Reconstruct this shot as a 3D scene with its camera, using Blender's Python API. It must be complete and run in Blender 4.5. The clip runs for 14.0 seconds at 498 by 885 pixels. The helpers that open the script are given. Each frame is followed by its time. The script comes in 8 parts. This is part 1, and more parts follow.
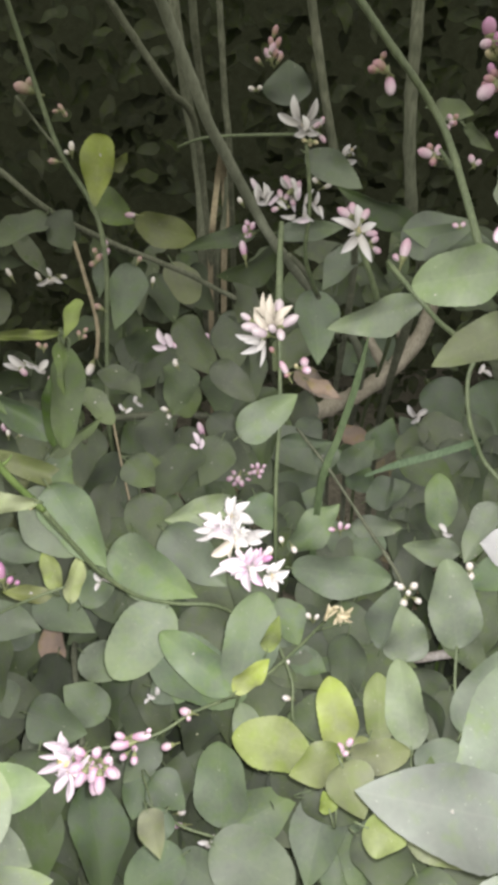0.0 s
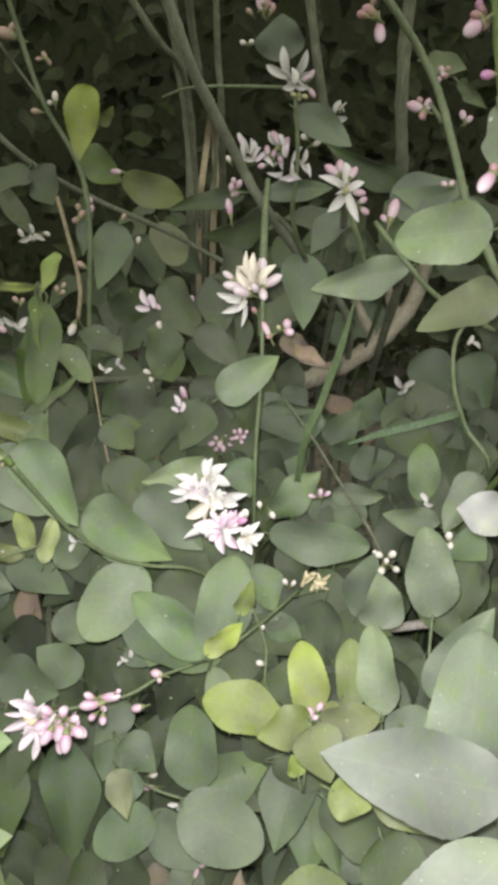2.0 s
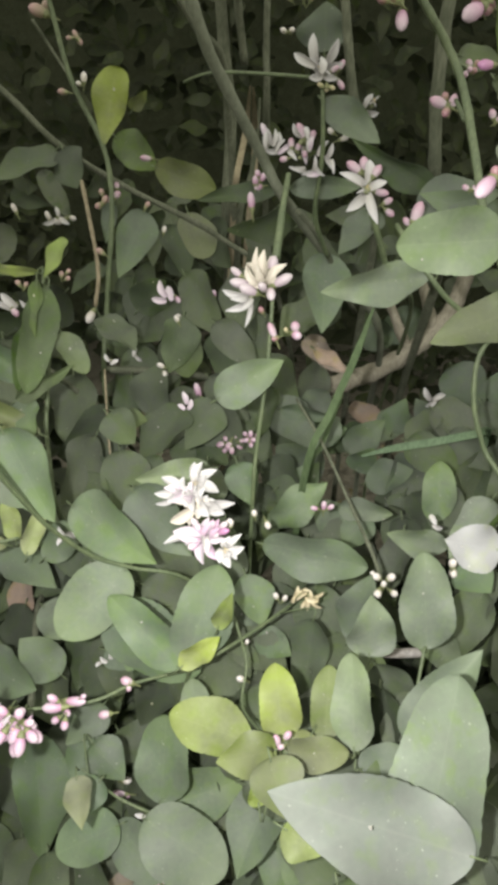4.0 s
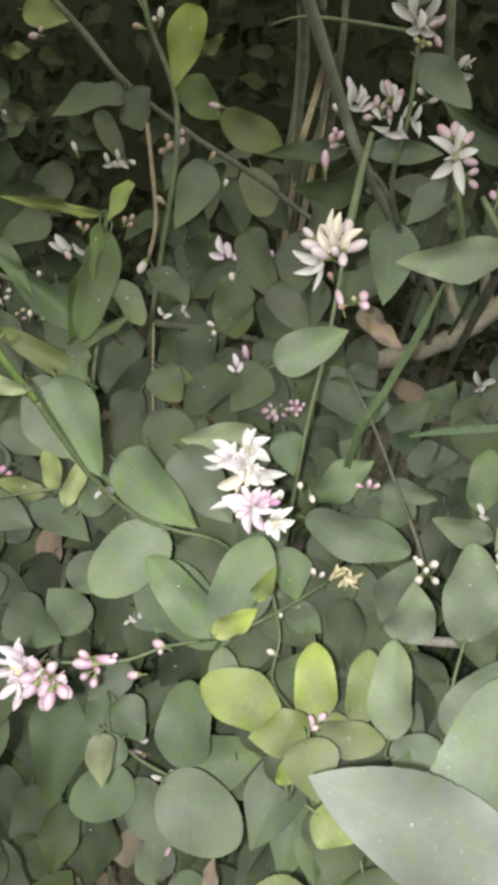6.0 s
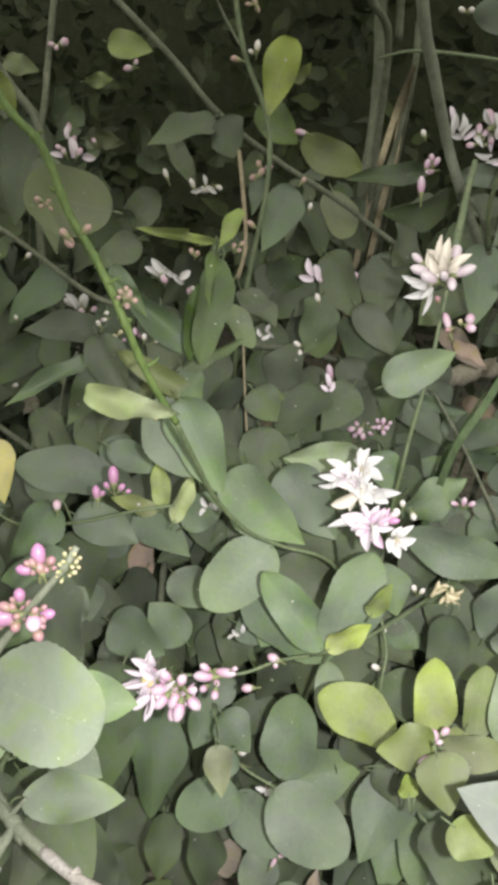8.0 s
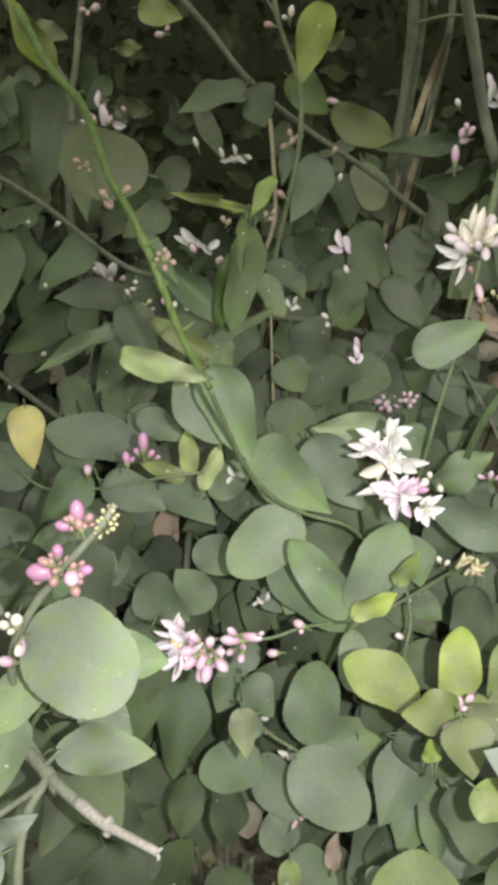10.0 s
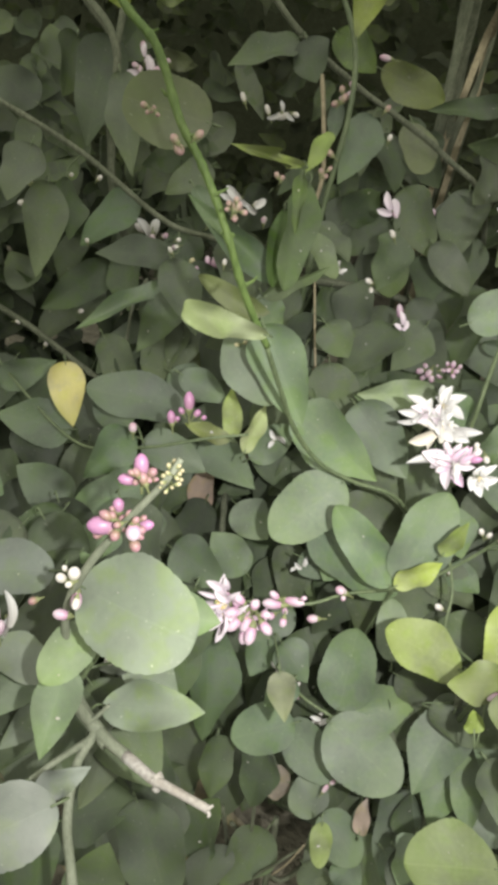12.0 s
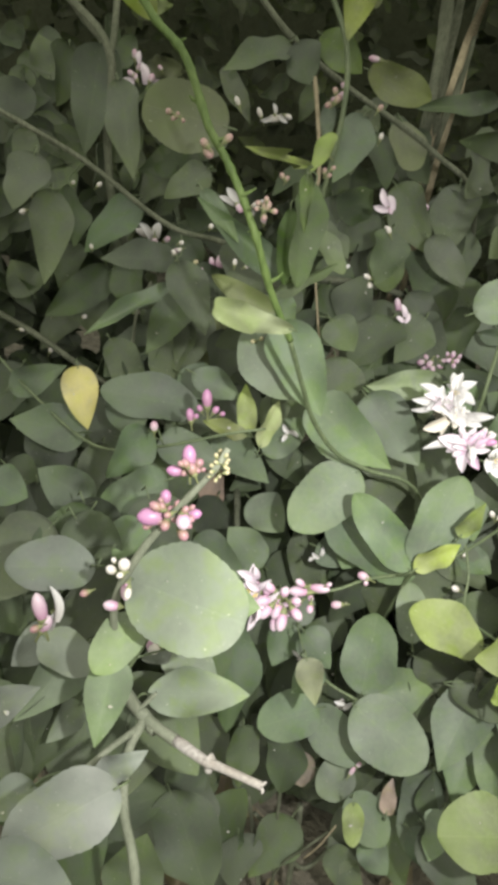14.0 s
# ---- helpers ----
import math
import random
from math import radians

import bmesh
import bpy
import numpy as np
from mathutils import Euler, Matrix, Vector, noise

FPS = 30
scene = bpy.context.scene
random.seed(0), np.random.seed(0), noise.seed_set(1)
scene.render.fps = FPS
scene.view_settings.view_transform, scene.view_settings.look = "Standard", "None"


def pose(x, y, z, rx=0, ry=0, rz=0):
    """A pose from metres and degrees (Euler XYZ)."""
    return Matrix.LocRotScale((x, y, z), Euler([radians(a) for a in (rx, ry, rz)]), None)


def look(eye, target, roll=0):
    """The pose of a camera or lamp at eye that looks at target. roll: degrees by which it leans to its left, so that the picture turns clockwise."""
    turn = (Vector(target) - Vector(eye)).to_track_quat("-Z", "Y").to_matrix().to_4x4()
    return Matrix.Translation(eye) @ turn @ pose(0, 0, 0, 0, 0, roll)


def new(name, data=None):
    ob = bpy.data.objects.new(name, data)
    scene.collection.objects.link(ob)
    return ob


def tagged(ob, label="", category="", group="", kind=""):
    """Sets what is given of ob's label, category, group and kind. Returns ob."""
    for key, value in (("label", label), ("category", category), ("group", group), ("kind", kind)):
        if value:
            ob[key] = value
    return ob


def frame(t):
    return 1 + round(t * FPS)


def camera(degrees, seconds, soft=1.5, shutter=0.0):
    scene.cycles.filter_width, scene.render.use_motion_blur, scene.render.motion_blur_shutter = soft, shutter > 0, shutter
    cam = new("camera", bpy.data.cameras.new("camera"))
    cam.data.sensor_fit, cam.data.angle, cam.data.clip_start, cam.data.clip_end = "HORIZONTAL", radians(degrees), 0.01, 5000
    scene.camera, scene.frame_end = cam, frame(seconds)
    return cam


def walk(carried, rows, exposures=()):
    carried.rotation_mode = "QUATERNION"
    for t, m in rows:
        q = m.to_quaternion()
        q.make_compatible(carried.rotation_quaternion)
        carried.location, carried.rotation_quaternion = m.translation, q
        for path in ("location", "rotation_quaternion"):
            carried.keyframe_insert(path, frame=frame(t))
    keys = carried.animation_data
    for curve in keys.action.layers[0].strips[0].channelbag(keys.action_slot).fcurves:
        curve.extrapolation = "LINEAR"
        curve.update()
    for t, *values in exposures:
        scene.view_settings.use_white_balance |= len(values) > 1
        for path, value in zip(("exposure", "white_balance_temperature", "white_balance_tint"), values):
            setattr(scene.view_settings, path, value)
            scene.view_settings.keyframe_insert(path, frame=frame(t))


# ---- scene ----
cam = camera(36.8, 14.0, soft=4.8)
PATH = [
    (0, (0.0, 0.026, 1.22), (0.001, 1.812, 0.318), -0.1),
    (0.5, (0.026, 0.038, 1.214), (0.023, 1.819, 0.303), 0),
    (1, (0.014, 0.024, 1.216), (0.008, 1.801, 0.298), 0.5),
    (1.5, (0.005, 0.035, 1.207), (0.009, 1.797, 0.26), 1.2),
    (2, (0.012, 0.031, 1.205), (0.032, 1.786, 0.246), 1.6),
    (2.2, (0.01, 0.032, 1.206), (0.028, 1.784, 0.242), 1.6),
    (4.3, (0.057, 0.064, 1.2), (-0.068, 1.804, 0.222), 4.2),
    (4.5, (0.03, 0.049, 1.199), (-0.066, 1.79, 0.218), 5.3),
    (5, (-0.016, 0.009, 1.177), (0.005, 1.744, 0.181), 7.7),
    (5.5, (-0.017, 0.019, 1.183), (-0.004, 1.741, 0.165), 9),
    (6, (0.025, 0.078, 1.189), (-0.118, 1.768, 0.13), 8.7),
    (6.5, (0.04, 0.108, 1.183), (-0.268, 1.766, 0.107), 7.1),
    (7, (-0.019, 0.077, 1.196), (-0.29, 1.758, 0.146), 6.5),
    (7.2, (-0.04, 0.066, 1.196), (-0.269, 1.756, 0.152), 7),
    (9.3, (-0.035, 0.05, 1.19), (-0.255, 1.747, 0.155), 7.9),
    (9.5, (-0.037, 0.049, 1.191), (-0.268, 1.737, 0.143), 7.9),
    (10, (-0.045, 0.046, 1.188), (-0.295, 1.703, 0.097), 7.7),
    (10.5, (-0.043, 0.051, 1.182), (-0.298, 1.68, 0.05), 7.8),
    (11, (-0.045, 0.042, 1.178), (-0.299, 1.649, 0.014), 8.2),
    (11.5, (-0.067, 0.04, 1.173), (-0.336, 1.633, -0.006), 8.6),
    (12, (-0.07, 0.044, 1.175), (-0.334, 1.652, 0.015), 9.3),
    (12.5, (-0.055, 0.05, 1.189), (-0.271, 1.684, 0.056), 10.1),
    (13, (-0.047, 0.062, 1.195), (-0.204, 1.709, 0.07), 10.3),
    (13.5, (-0.084, 0.021, 1.187), (-0.243, 1.659, 0.051), 9.5),
    (14, (-0.095, 0.021, 1.175), (-0.311, 1.645, 0.027), 7.9),
]

walk(cam, [(t, look(eye, target, roll)) for t, eye, target, roll in PATH],
     exposures=[(0.0, 3.19, 6510, 13), (2.0, 3.08, 6620, 8), (4.5, 3.11, 6640, 8), (5.0, 3.02, 6720, 6), (5.5, 2.80, 6800, 4), (6.0, 3.06, 6640, 7), (6.5, 3.13, 6620, 8), (7.2, 3.15, 6500, 10), (9.3, 3.08, 6600, 8), (11.0, 3.02, 6680, 5), (12.0, 3.10, 6660, 6), (13.5, 3.08, 6650, 7), (14.0, 3.14, 6650, 7)])

# ---- light: night, one small white lamp held beside the camera, and an added even fill ----
# even world fill, brighter than a real night sky, lifts the shadows like haze
world = bpy.data.worlds.new("night_fill")
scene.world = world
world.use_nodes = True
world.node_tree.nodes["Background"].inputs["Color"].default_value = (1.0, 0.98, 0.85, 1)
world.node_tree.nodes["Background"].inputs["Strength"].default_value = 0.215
lamp_data = bpy.data.lights.new("phone_torch", "SPOT")
lamp_data.energy, lamp_data.shadow_soft_size, lamp_data.color = 4.30, 0.006, (1.0, 0.966, 0.955)
lamp_data.spot_size, lamp_data.spot_blend = radians(101), 1.0
lamp = new("phone_torch", lamp_data)
lamp.matrix_world = look((0.007, 0.045, 1.209), (0.108, 0.46, 0.742))

GROUND = 0.2
EYE = Vector((-0.01, 0.04, 1.19))
rng = random.Random(7)


# ---- materials ----
def shader(name):
    m = bpy.data.materials.new(name)
    m.use_nodes = True
    return m, m.node_tree.nodes, m.node_tree.links, m.node_tree.nodes["Principled BSDF"]


def math_node(nodes, links, op, a, b=None):
    n = nodes.new("ShaderNodeMath")
    n.operation = op
    for i, v in enumerate((a, b)):
        if v is None:
            continue
        if isinstance(v, (int, float)):
            n.inputs[i].default_value = v
        else:
            links.new(v, n.inputs[i])
    return n.outputs[0]


def mix(nodes, links, factor, a, b):
    n = nodes.new("ShaderNodeMix")
    n.data_type = "RGBA"
    for s, v in ((n.inputs[0], factor), (n.inputs[6], a), (n.inputs[7], b)):
        if isinstance(v, tuple):
            s.default_value = (*v, 1)
        elif isinstance(v, (int, float)):
            s.default_value = v
        else:
            links.new(v, s)
    return n.outputs[2]


def ramp(nodes, links, v, lo, hi, out_lo=0.0, out_hi=1.0):
    n = nodes.new("ShaderNodeMapRange")
    links.new(v, n.inputs[0])
    for i, q in enumerate((lo, hi, out_lo, out_hi)):
        n.inputs[i + 1].default_value = q
    return n.outputs[0]


def noise_tex(nodes, links, vector, scale, detail=3.0):
    n = nodes.new("ShaderNodeTexNoise")
    n.inputs["Scale"].default_value, n.inputs["Detail"].default_value = scale, detail
    if vector is not None:
        links.new(vector, n.inputs["Vector"])
    return n.outputs[0]


def leaf_material(name, base, edge, vein, rough=0.68, gloss=0.42, joined=False, flush=0.48):
    """Leathery citrus leaf: two scales of tone, a pale midrib with side veins, slightly waxy."""
    m, nodes, links, bsdf = shader(name)
    coord = nodes.new("ShaderNodeTexCoord")
    geo = nodes.new("ShaderNodeNewGeometry")
    info = nodes.new("ShaderNodeObjectInfo")
    rand = geo.outputs["Random Per Island"] if joined else info.outputs["Random"]
    blot = noise_tex(nodes, links, geo.outputs["Position"], 26, 2)
    cloud = noise_tex(nodes, links, geo.outputs["Position"], 44, 3)
    grain = noise_tex(nodes, links, geo.outputs["Position"], 260, 3)
    tone = mix(nodes, links, ramp(nodes, links, blot, 0.3, 0.7), base, edge)
    # cloudy grey patches put the leaf's glossy glare veil into its colour
    grey = sum(base) / 3
    tone = mix(nodes, links, ramp(nodes, links, cloud, 0.40, 0.66, 0.0, 0.5), tone, tuple(0.62 * grey + 0.45 * c for c in base))
    patch = noise_tex(nodes, links, geo.outputs["Position"], 72, 4)
    tone = mix(nodes, links, ramp(nodes, links, patch, 0.50, 0.64, 0.0, 0.55), tone, (base[0] * 1.08, base[1] * 1.20, base[2] * 0.68))
    tone = mix(nodes, links, ramp(nodes, links, patch, 0.46, 0.32, 0.0, 0.40), tone, tuple(0.55 * grey + 0.36 * c for c in base))
    tone = mix(nodes, links, ramp(nodes, links, grain, 0.25, 0.8, 0.0, 0.2), tone, vein)
    if not joined:
        place = nodes.new("ShaderNodeSeparateXYZ")
        links.new(coord.outputs["Object"], place.inputs[0])
        outward = math_node(nodes, links, "ADD", place.outputs["X"], math_node(nodes, links, "MULTIPLY", math_node(nodes, links, "SUBTRACT", cloud, 0.5), 1.1))
        tone = mix(nodes, links, ramp(nodes, links, outward, 0.50, 1.0, 0.0, flush), tone, (edge[0] * 1.10, edge[1] * 1.18, edge[2] * 0.74))
        speck = noise_tex(nodes, links, geo.outputs["Position"], 620, 1)
        tone = mix(nodes, links, ramp(nodes, links, speck, 0.74, 0.8, 0.0, 0.35), tone, (0.42, 0.43, 0.38))
    hue = nodes.new("ShaderNodeHueSaturation")
    links.new(tone, hue.inputs["Color"])
    links.new(ramp(nodes, links, rand, 0, 1, 0.77, 1.14), hue.inputs["Value"])
    links.new(ramp(nodes, links, rand, 0, 1, 0.512, 0.490), hue.inputs["Hue"])
    other = math_node(nodes, links, "FRACT", math_node(nodes, links, "MULTIPLY", rand, 7.31))
    links.new(ramp(nodes, links, other, 0, 1, 0.80, 1.30), hue.inputs["Saturation"])
    colour = hue.outputs[0]
    height = grain
    if not joined:
        sep = nodes.new("ShaderNodeSeparateXYZ")
        links.new(coord.outputs["Object"], sep.inputs[0])
        across = math_node(nodes, links, "ABSOLUTE", sep.outputs["Y"])
        rib = ramp(nodes, links, across, 0.006, 0.022, 1.0, 0.0)
        slant = math_node(nodes, links, "SUBTRACT", sep.outputs["X"], math_node(nodes, links, "MULTIPLY", across, 0.55))
        wave = math_node(nodes, links, "SINE", math_node(nodes, links, "MULTIPLY", slant, 62.0))
        side = ramp(nodes, links, wave, 0.86, 1.0, 0.0, 0.35)
        lines = math_node(nodes, links, "MAXIMUM", rib, side)
        colour = mix(nodes, links, math_node(nodes, links, "MULTIPLY", lines, 0.08), colour, vein)
        height = math_node(nodes, links, "ADD", math_node(nodes, links, "MULTIPLY", grain, 0.4), math_node(nodes, links, "MULTIPLY", lines, -0.35))
    links.new(colour, bsdf.inputs["Base Color"])
    bump = nodes.new("ShaderNodeBump")
    bump.inputs["Strength"].default_value, bump.inputs["Distance"].default_value = 0.25, 0.0006
    links.new(height, bump.inputs["Height"])
    links.new(bump.outputs[0], bsdf.inputs["Normal"])
    links.new(ramp(nodes, links, blot, 0.3, 0.75, rough - 0.07, rough + 0.1), bsdf.inputs["Roughness"])
    bsdf.inputs["Specular IOR Level"].default_value = gloss
    return m


LEAF = {
    "dark": leaf_material("leaf_dark", (0.053, 0.073, 0.048), (0.068, 0.092, 0.058), (0.11, 0.13, 0.08)),
    # darker copy of the dark leaf, with shade put into its colour
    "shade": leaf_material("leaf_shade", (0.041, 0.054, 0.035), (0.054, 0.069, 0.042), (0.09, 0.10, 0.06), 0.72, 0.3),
    "mid": leaf_material("leaf_mid", (0.062, 0.086, 0.056), (0.078, 0.105, 0.066), (0.15, 0.18, 0.10)),
    "fresh": leaf_material("leaf_fresh", (0.074, 0.102, 0.056), (0.092, 0.124, 0.067), (0.18, 0.22, 0.13)),
    "sage": leaf_material("leaf_sage", (0.074, 0.090, 0.068), (0.085, 0.102, 0.077), (0.13, 0.155, 0.115), flush=0.10),
    "pale": leaf_material("leaf_pale", (0.076, 0.091, 0.076), (0.086, 0.102, 0.085), (0.14, 0.15, 0.125), flush=0.05),
    "silver": leaf_material("leaf_silver", (0.108, 0.113, 0.112), (0.122, 0.127, 0.126), (0.15, 0.15, 0.15), flush=0.0),
    "lime": leaf_material("leaf_lime", (0.088, 0.110, 0.036), (0.106, 0.128, 0.044), (0.22, 0.25, 0.13)),
    "bright": leaf_material("leaf_bright", (0.136, 0.166, 0.050), (0.156, 0.186, 0.062), (0.26, 0.29, 0.15)),
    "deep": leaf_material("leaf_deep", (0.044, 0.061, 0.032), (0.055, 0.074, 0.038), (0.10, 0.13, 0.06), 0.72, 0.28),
    "young": leaf_material("leaf_young", (0.042, 0.062, 0.027), (0.053, 0.075, 0.032), (0.085, 0.105, 0.05), 0.72, 0.2, flush=0.2),
    "curled": leaf_material("leaf_curled", (0.118, 0.152, 0.036), (0.136, 0.170, 0.044), (0.15, 0.18, 0.07), 0.7, 0.25, flush=0.2),
    "olive": leaf_material("leaf_olive", (0.064, 0.077, 0.036), (0.080, 0.092, 0.043), (0.14, 0.15, 0.075)),
    "yellow": leaf_material("leaf_yellow", (0.29, 0.25, 0.075), (0.34, 0.30, 0.10), (0.46, 0.40, 0.16)),
    "withered": leaf_material("leaf_withered", (0.155, 0.122, 0.094), (0.215, 0.170, 0.132), (0.10, 0.078, 0.058), 0.8, 0.1, flush=0.0),
}
# inner leaves: the dimness inside the shrub is part of this colour
FOLIAGE_SHADED = leaf_material("leaf_inner_shaded", (0.040, 0.052, 0.032), (0.056, 0.070, 0.040), (0.08, 0.095, 0.055), 0.7, 0.2, True)

# hedge leaves coloured near black, so the night's dark is in the colour
HEDGE_SHADED = leaf_material("leaf_hedge_shaded", (0.024, 0.030, 0.016), (0.030, 0.036, 0.019), (0.04, 0.045, 0.025), 0.8, 0.1, True)


def stem_material(name, base, streak, rough=0.6, gloss=0.4, bumps=0.001, flecks=0.6):
    m, nodes, links, bsdf = shader(name)
    geo = nodes.new("ShaderNodeNewGeometry")
    mapping = nodes.new("ShaderNodeMapping")
    mapping.inputs["Scale"].default_value = (1, 1, 0.25)
    links.new(geo.outputs["Position"], mapping.inputs["Vector"])
    grain = noise_tex(nodes, links, mapping.outputs[0], 420, 4)
    blot = noise_tex(nodes, links, geo.outputs["Position"], 45, 3)
    colour = mix(nodes, links, ramp(nodes, links, blot, 0.35, 0.7), base, streak)
    dark = tuple(0.55 * c for c in base)
    colour = mix(nodes, links, ramp(nodes, links, grain, 0.35, 0.6, flecks, 0.0), colour, dark)
    links.new(colour, bsdf.inputs["Base Color"])
    bump = nodes.new("ShaderNodeBump")
    bump.inputs["Strength"].default_value, bump.inputs["Distance"].default_value = 0.5, bumps
    links.new(grain, bump.inputs["Height"])
    links.new(bump.outputs[0], bsdf.inputs["Normal"])
    bsdf.inputs["Roughness"].default_value, bsdf.inputs["Specular IOR Level"].default_value = rough, gloss
    return m


STEM = {
    "green": stem_material("stem_green", (0.062, 0.084, 0.042), (0.090, 0.114, 0.056)),
    "bright": stem_material("stem_bright", (0.062, 0.102, 0.026), (0.092, 0.132, 0.040), 0.65, 0.3),
    "young": stem_material("stem_young", (0.102, 0.114, 0.082), (0.140, 0.152, 0.114), 0.7, 0.25, 0.0008, 0.4),
    "bark": stem_material("stem_bark", (0.064, 0.072, 0.048), (0.112, 0.120, 0.086), 0.8, 0.2),
    "pale": stem_material("stem_pale", (0.17, 0.155, 0.135), (0.27, 0.265, 0.255), 0.75, 0.2, 0.0010, 0.45),
    "wood": stem_material("stem_wood", (0.185, 0.172, 0.132), (0.25, 0.232, 0.185), 0.85, 0.15, 0.002),
    "dry": stem_material("stem_dry", (0.17, 0.147, 0.10), (0.22, 0.19, 0.13), 0.8, 0.15),
}
# dark tone stands in for the unlit night beyond the hedge
BACKDROP = stem_material("backdrop_dark", (0.040, 0.046, 0.027), (0.056, 0.062, 0.038), 0.9, 0.1)
BLADE = {
    "grass": stem_material("blade_green", (0.046, 0.070, 0.032), (0.058, 0.084, 0.040), 0.75, 0.15),
    "blue": stem_material("blade_bluish", (0.058, 0.092, 0.050), (0.072, 0.106, 0.062), 0.7, 0.2),
    "straw": stem_material("blade_straw", (0.19, 0.165, 0.11), (0.25, 0.22, 0.15), 0.8, 0.15),
}


def petal_material(name, base, tip, rough=0.55):
    """Waxy petal whose tone goes from base to tip along its length, with faint streaks."""
    m, nodes, links, bsdf = shader(name)
    coord = nodes.new("ShaderNodeTexCoord")
    sep = nodes.new("ShaderNodeSeparateXYZ")
    links.new(coord.outputs["Object"], sep.inputs[0])
    grain = noise_tex(nodes, links, coord.outputs["Object"], 9, 3)
    along = math_node(nodes, links, "ADD", sep.outputs["X"], math_node(nodes, links, "MULTIPLY", math_node(nodes, links, "SUBTRACT", grain, 0.5), 0.6))
    colour = mix(nodes, links, ramp(nodes, links, along, 0.15, 0.95), base, tip)
    links.new(colour, bsdf.inputs["Base Color"])
    bsdf.inputs["Roughness"].default_value = rough
    bsdf.inputs["Specular IOR Level"].default_value = 0.35
    bsdf.inputs["Subsurface Weight"].default_value = 0.0
    bump = nodes.new("ShaderNodeBump")
    bump.inputs["Strength"].default_value, bump.inputs["Distance"].default_value = 0.2, 0.0005
    links.new(grain, bump.inputs["Height"])
    links.new(bump.outputs[0], bsdf.inputs["Normal"])
    return m


PETAL = {
    "white": (petal_material("petal_white", (0.284, 0.276, 0.262), (0.318, 0.316, 0.320)), petal_material("petal_white_outer", (0.314, 0.278, 0.294), (0.338, 0.316, 0.330))),
    "blush": (petal_material("petal_blush", (0.325, 0.275, 0.318), (0.365, 0.330, 0.358)), petal_material("petal_blush_outer", (0.312, 0.236, 0.292), (0.338, 0.272, 0.326))),
    "pink": (petal_material("petal_pink", (0.335, 0.262, 0.315), (0.325, 0.225, 0.297)), petal_material("petal_pink_outer", (0.306, 0.156, 0.252), (0.315, 0.148, 0.252))),
    "cream": (petal_material("petal_cream", (0.345, 0.315, 0.262), (0.395, 0.370, 0.322)), petal_material("petal_cream_outer", (0.345, 0.305, 0.258), (0.385, 0.355, 0.310))),
    "faded": (petal_material("petal_faded", (0.270, 0.234, 0.144), (0.378, 0.342, 0.243)), petal_material("petal_faded_outer", (0.198, 0.153, 0.099), (0.324, 0.279, 0.198))),
}
BUD = {
    "pink": petal_material("bud_pink", (0.25, 0.136, 0.20), (0.27, 0.126, 0.235), 0.38),
    "rose": petal_material("bud_rose", (0.17, 0.122, 0.08), (0.24, 0.128, 0.155), 0.4),
    "blush": petal_material("bud_blush", (0.29, 0.165, 0.24), (0.37, 0.30, 0.345), 0.45),
    "opening": petal_material("bud_opening", (0.30, 0.245, 0.275), (0.34, 0.305, 0.325), 0.5),
    "white": petal_material("bud_white", (0.34, 0.32, 0.28), (0.42, 0.40, 0.39), 0.45),
    "mauve": petal_material("bud_mauve", (0.34, 0.28, 0.31), (0.28, 0.175, 0.225), 0.5),
    "dusty": petal_material("bud_dusty", (0.18, 0.155, 0.10), (0.24, 0.15, 0.15), 0.5),
    "olive": petal_material("bud_olive", (0.18, 0.19, 0.09), (0.30, 0.26, 0.17), 0.5),
}
CALYX = stem_material("calyx_green", (0.11, 0.125, 0.055), (0.15, 0.165, 0.075), 0.55)
FILAMENT = petal_material("filament_white", (0.44, 0.42, 0.34), (0.48, 0.46, 0.40))
ANTHER = petal_material("anther_yellow", (0.50, 0.36, 0.08), (0.56, 0.44, 0.14))


def ground_material():
    m, nodes, links, bsdf = shader("soil")
    geo = nodes.new("ShaderNodeNewGeometry")
    crumbs = noise_tex(nodes, links, geo.outputs["Position"], 55, 6)
    blot = noise_tex(nodes, links, geo.outputs["Position"], 7, 4)
    colour = mix(nodes, links, ramp(nodes, links, blot, 0.35, 0.65), (0.042, 0.038, 0.027), (0.075, 0.069, 0.050))
    colour = mix(nodes, links, ramp(nodes, links, crumbs, 0.35, 0.7), colour, (0.105, 0.096, 0.072))
    links.new(colour, bsdf.inputs["Base Color"])
    bsdf.inputs["Roughness"].default_value = 0.95
    bump = nodes.new("ShaderNodeBump")
    bump.inputs["Strength"].default_value, bump.inputs["Distance"].default_value = 0.9, 0.02
    links.new(crumbs, bump.inputs["Height"])
    links.new(bump.outputs[0], bsdf.inputs["Normal"])
    return m


SOIL = ground_material()

# ---- building blocks ----
PLACE = {}


def part(name, mesh, material, parent, matrix=None, label=""):
    """Links a mesh as one object under a thing or a part; matrix is its pose in the world."""
    ob = new(name, mesh)
    for one in material if isinstance(material, (list, tuple)) else (material,):
        if one.name not in [q.name for q in mesh.materials if q]:
            mesh.materials.append(one)
    matrix = matrix or Matrix()
    ob.parent = parent
    ob.matrix_parent_inverse = PLACE[parent].inverted()
    ob.matrix_basis = matrix
    PLACE[ob] = matrix
    return tagged(ob, label)


def mesh_of(name, verts, faces, smooth=True, slots=None):
    me = bpy.data.meshes.new(name)
    me.from_pydata([tuple(v) for v in verts], [], faces)
    me.update()
    if smooth:
        me.polygons.foreach_set("use_smooth", [True] * len(me.polygons))
    if slots:
        me.polygons.foreach_set("material_index", slots)
    return me


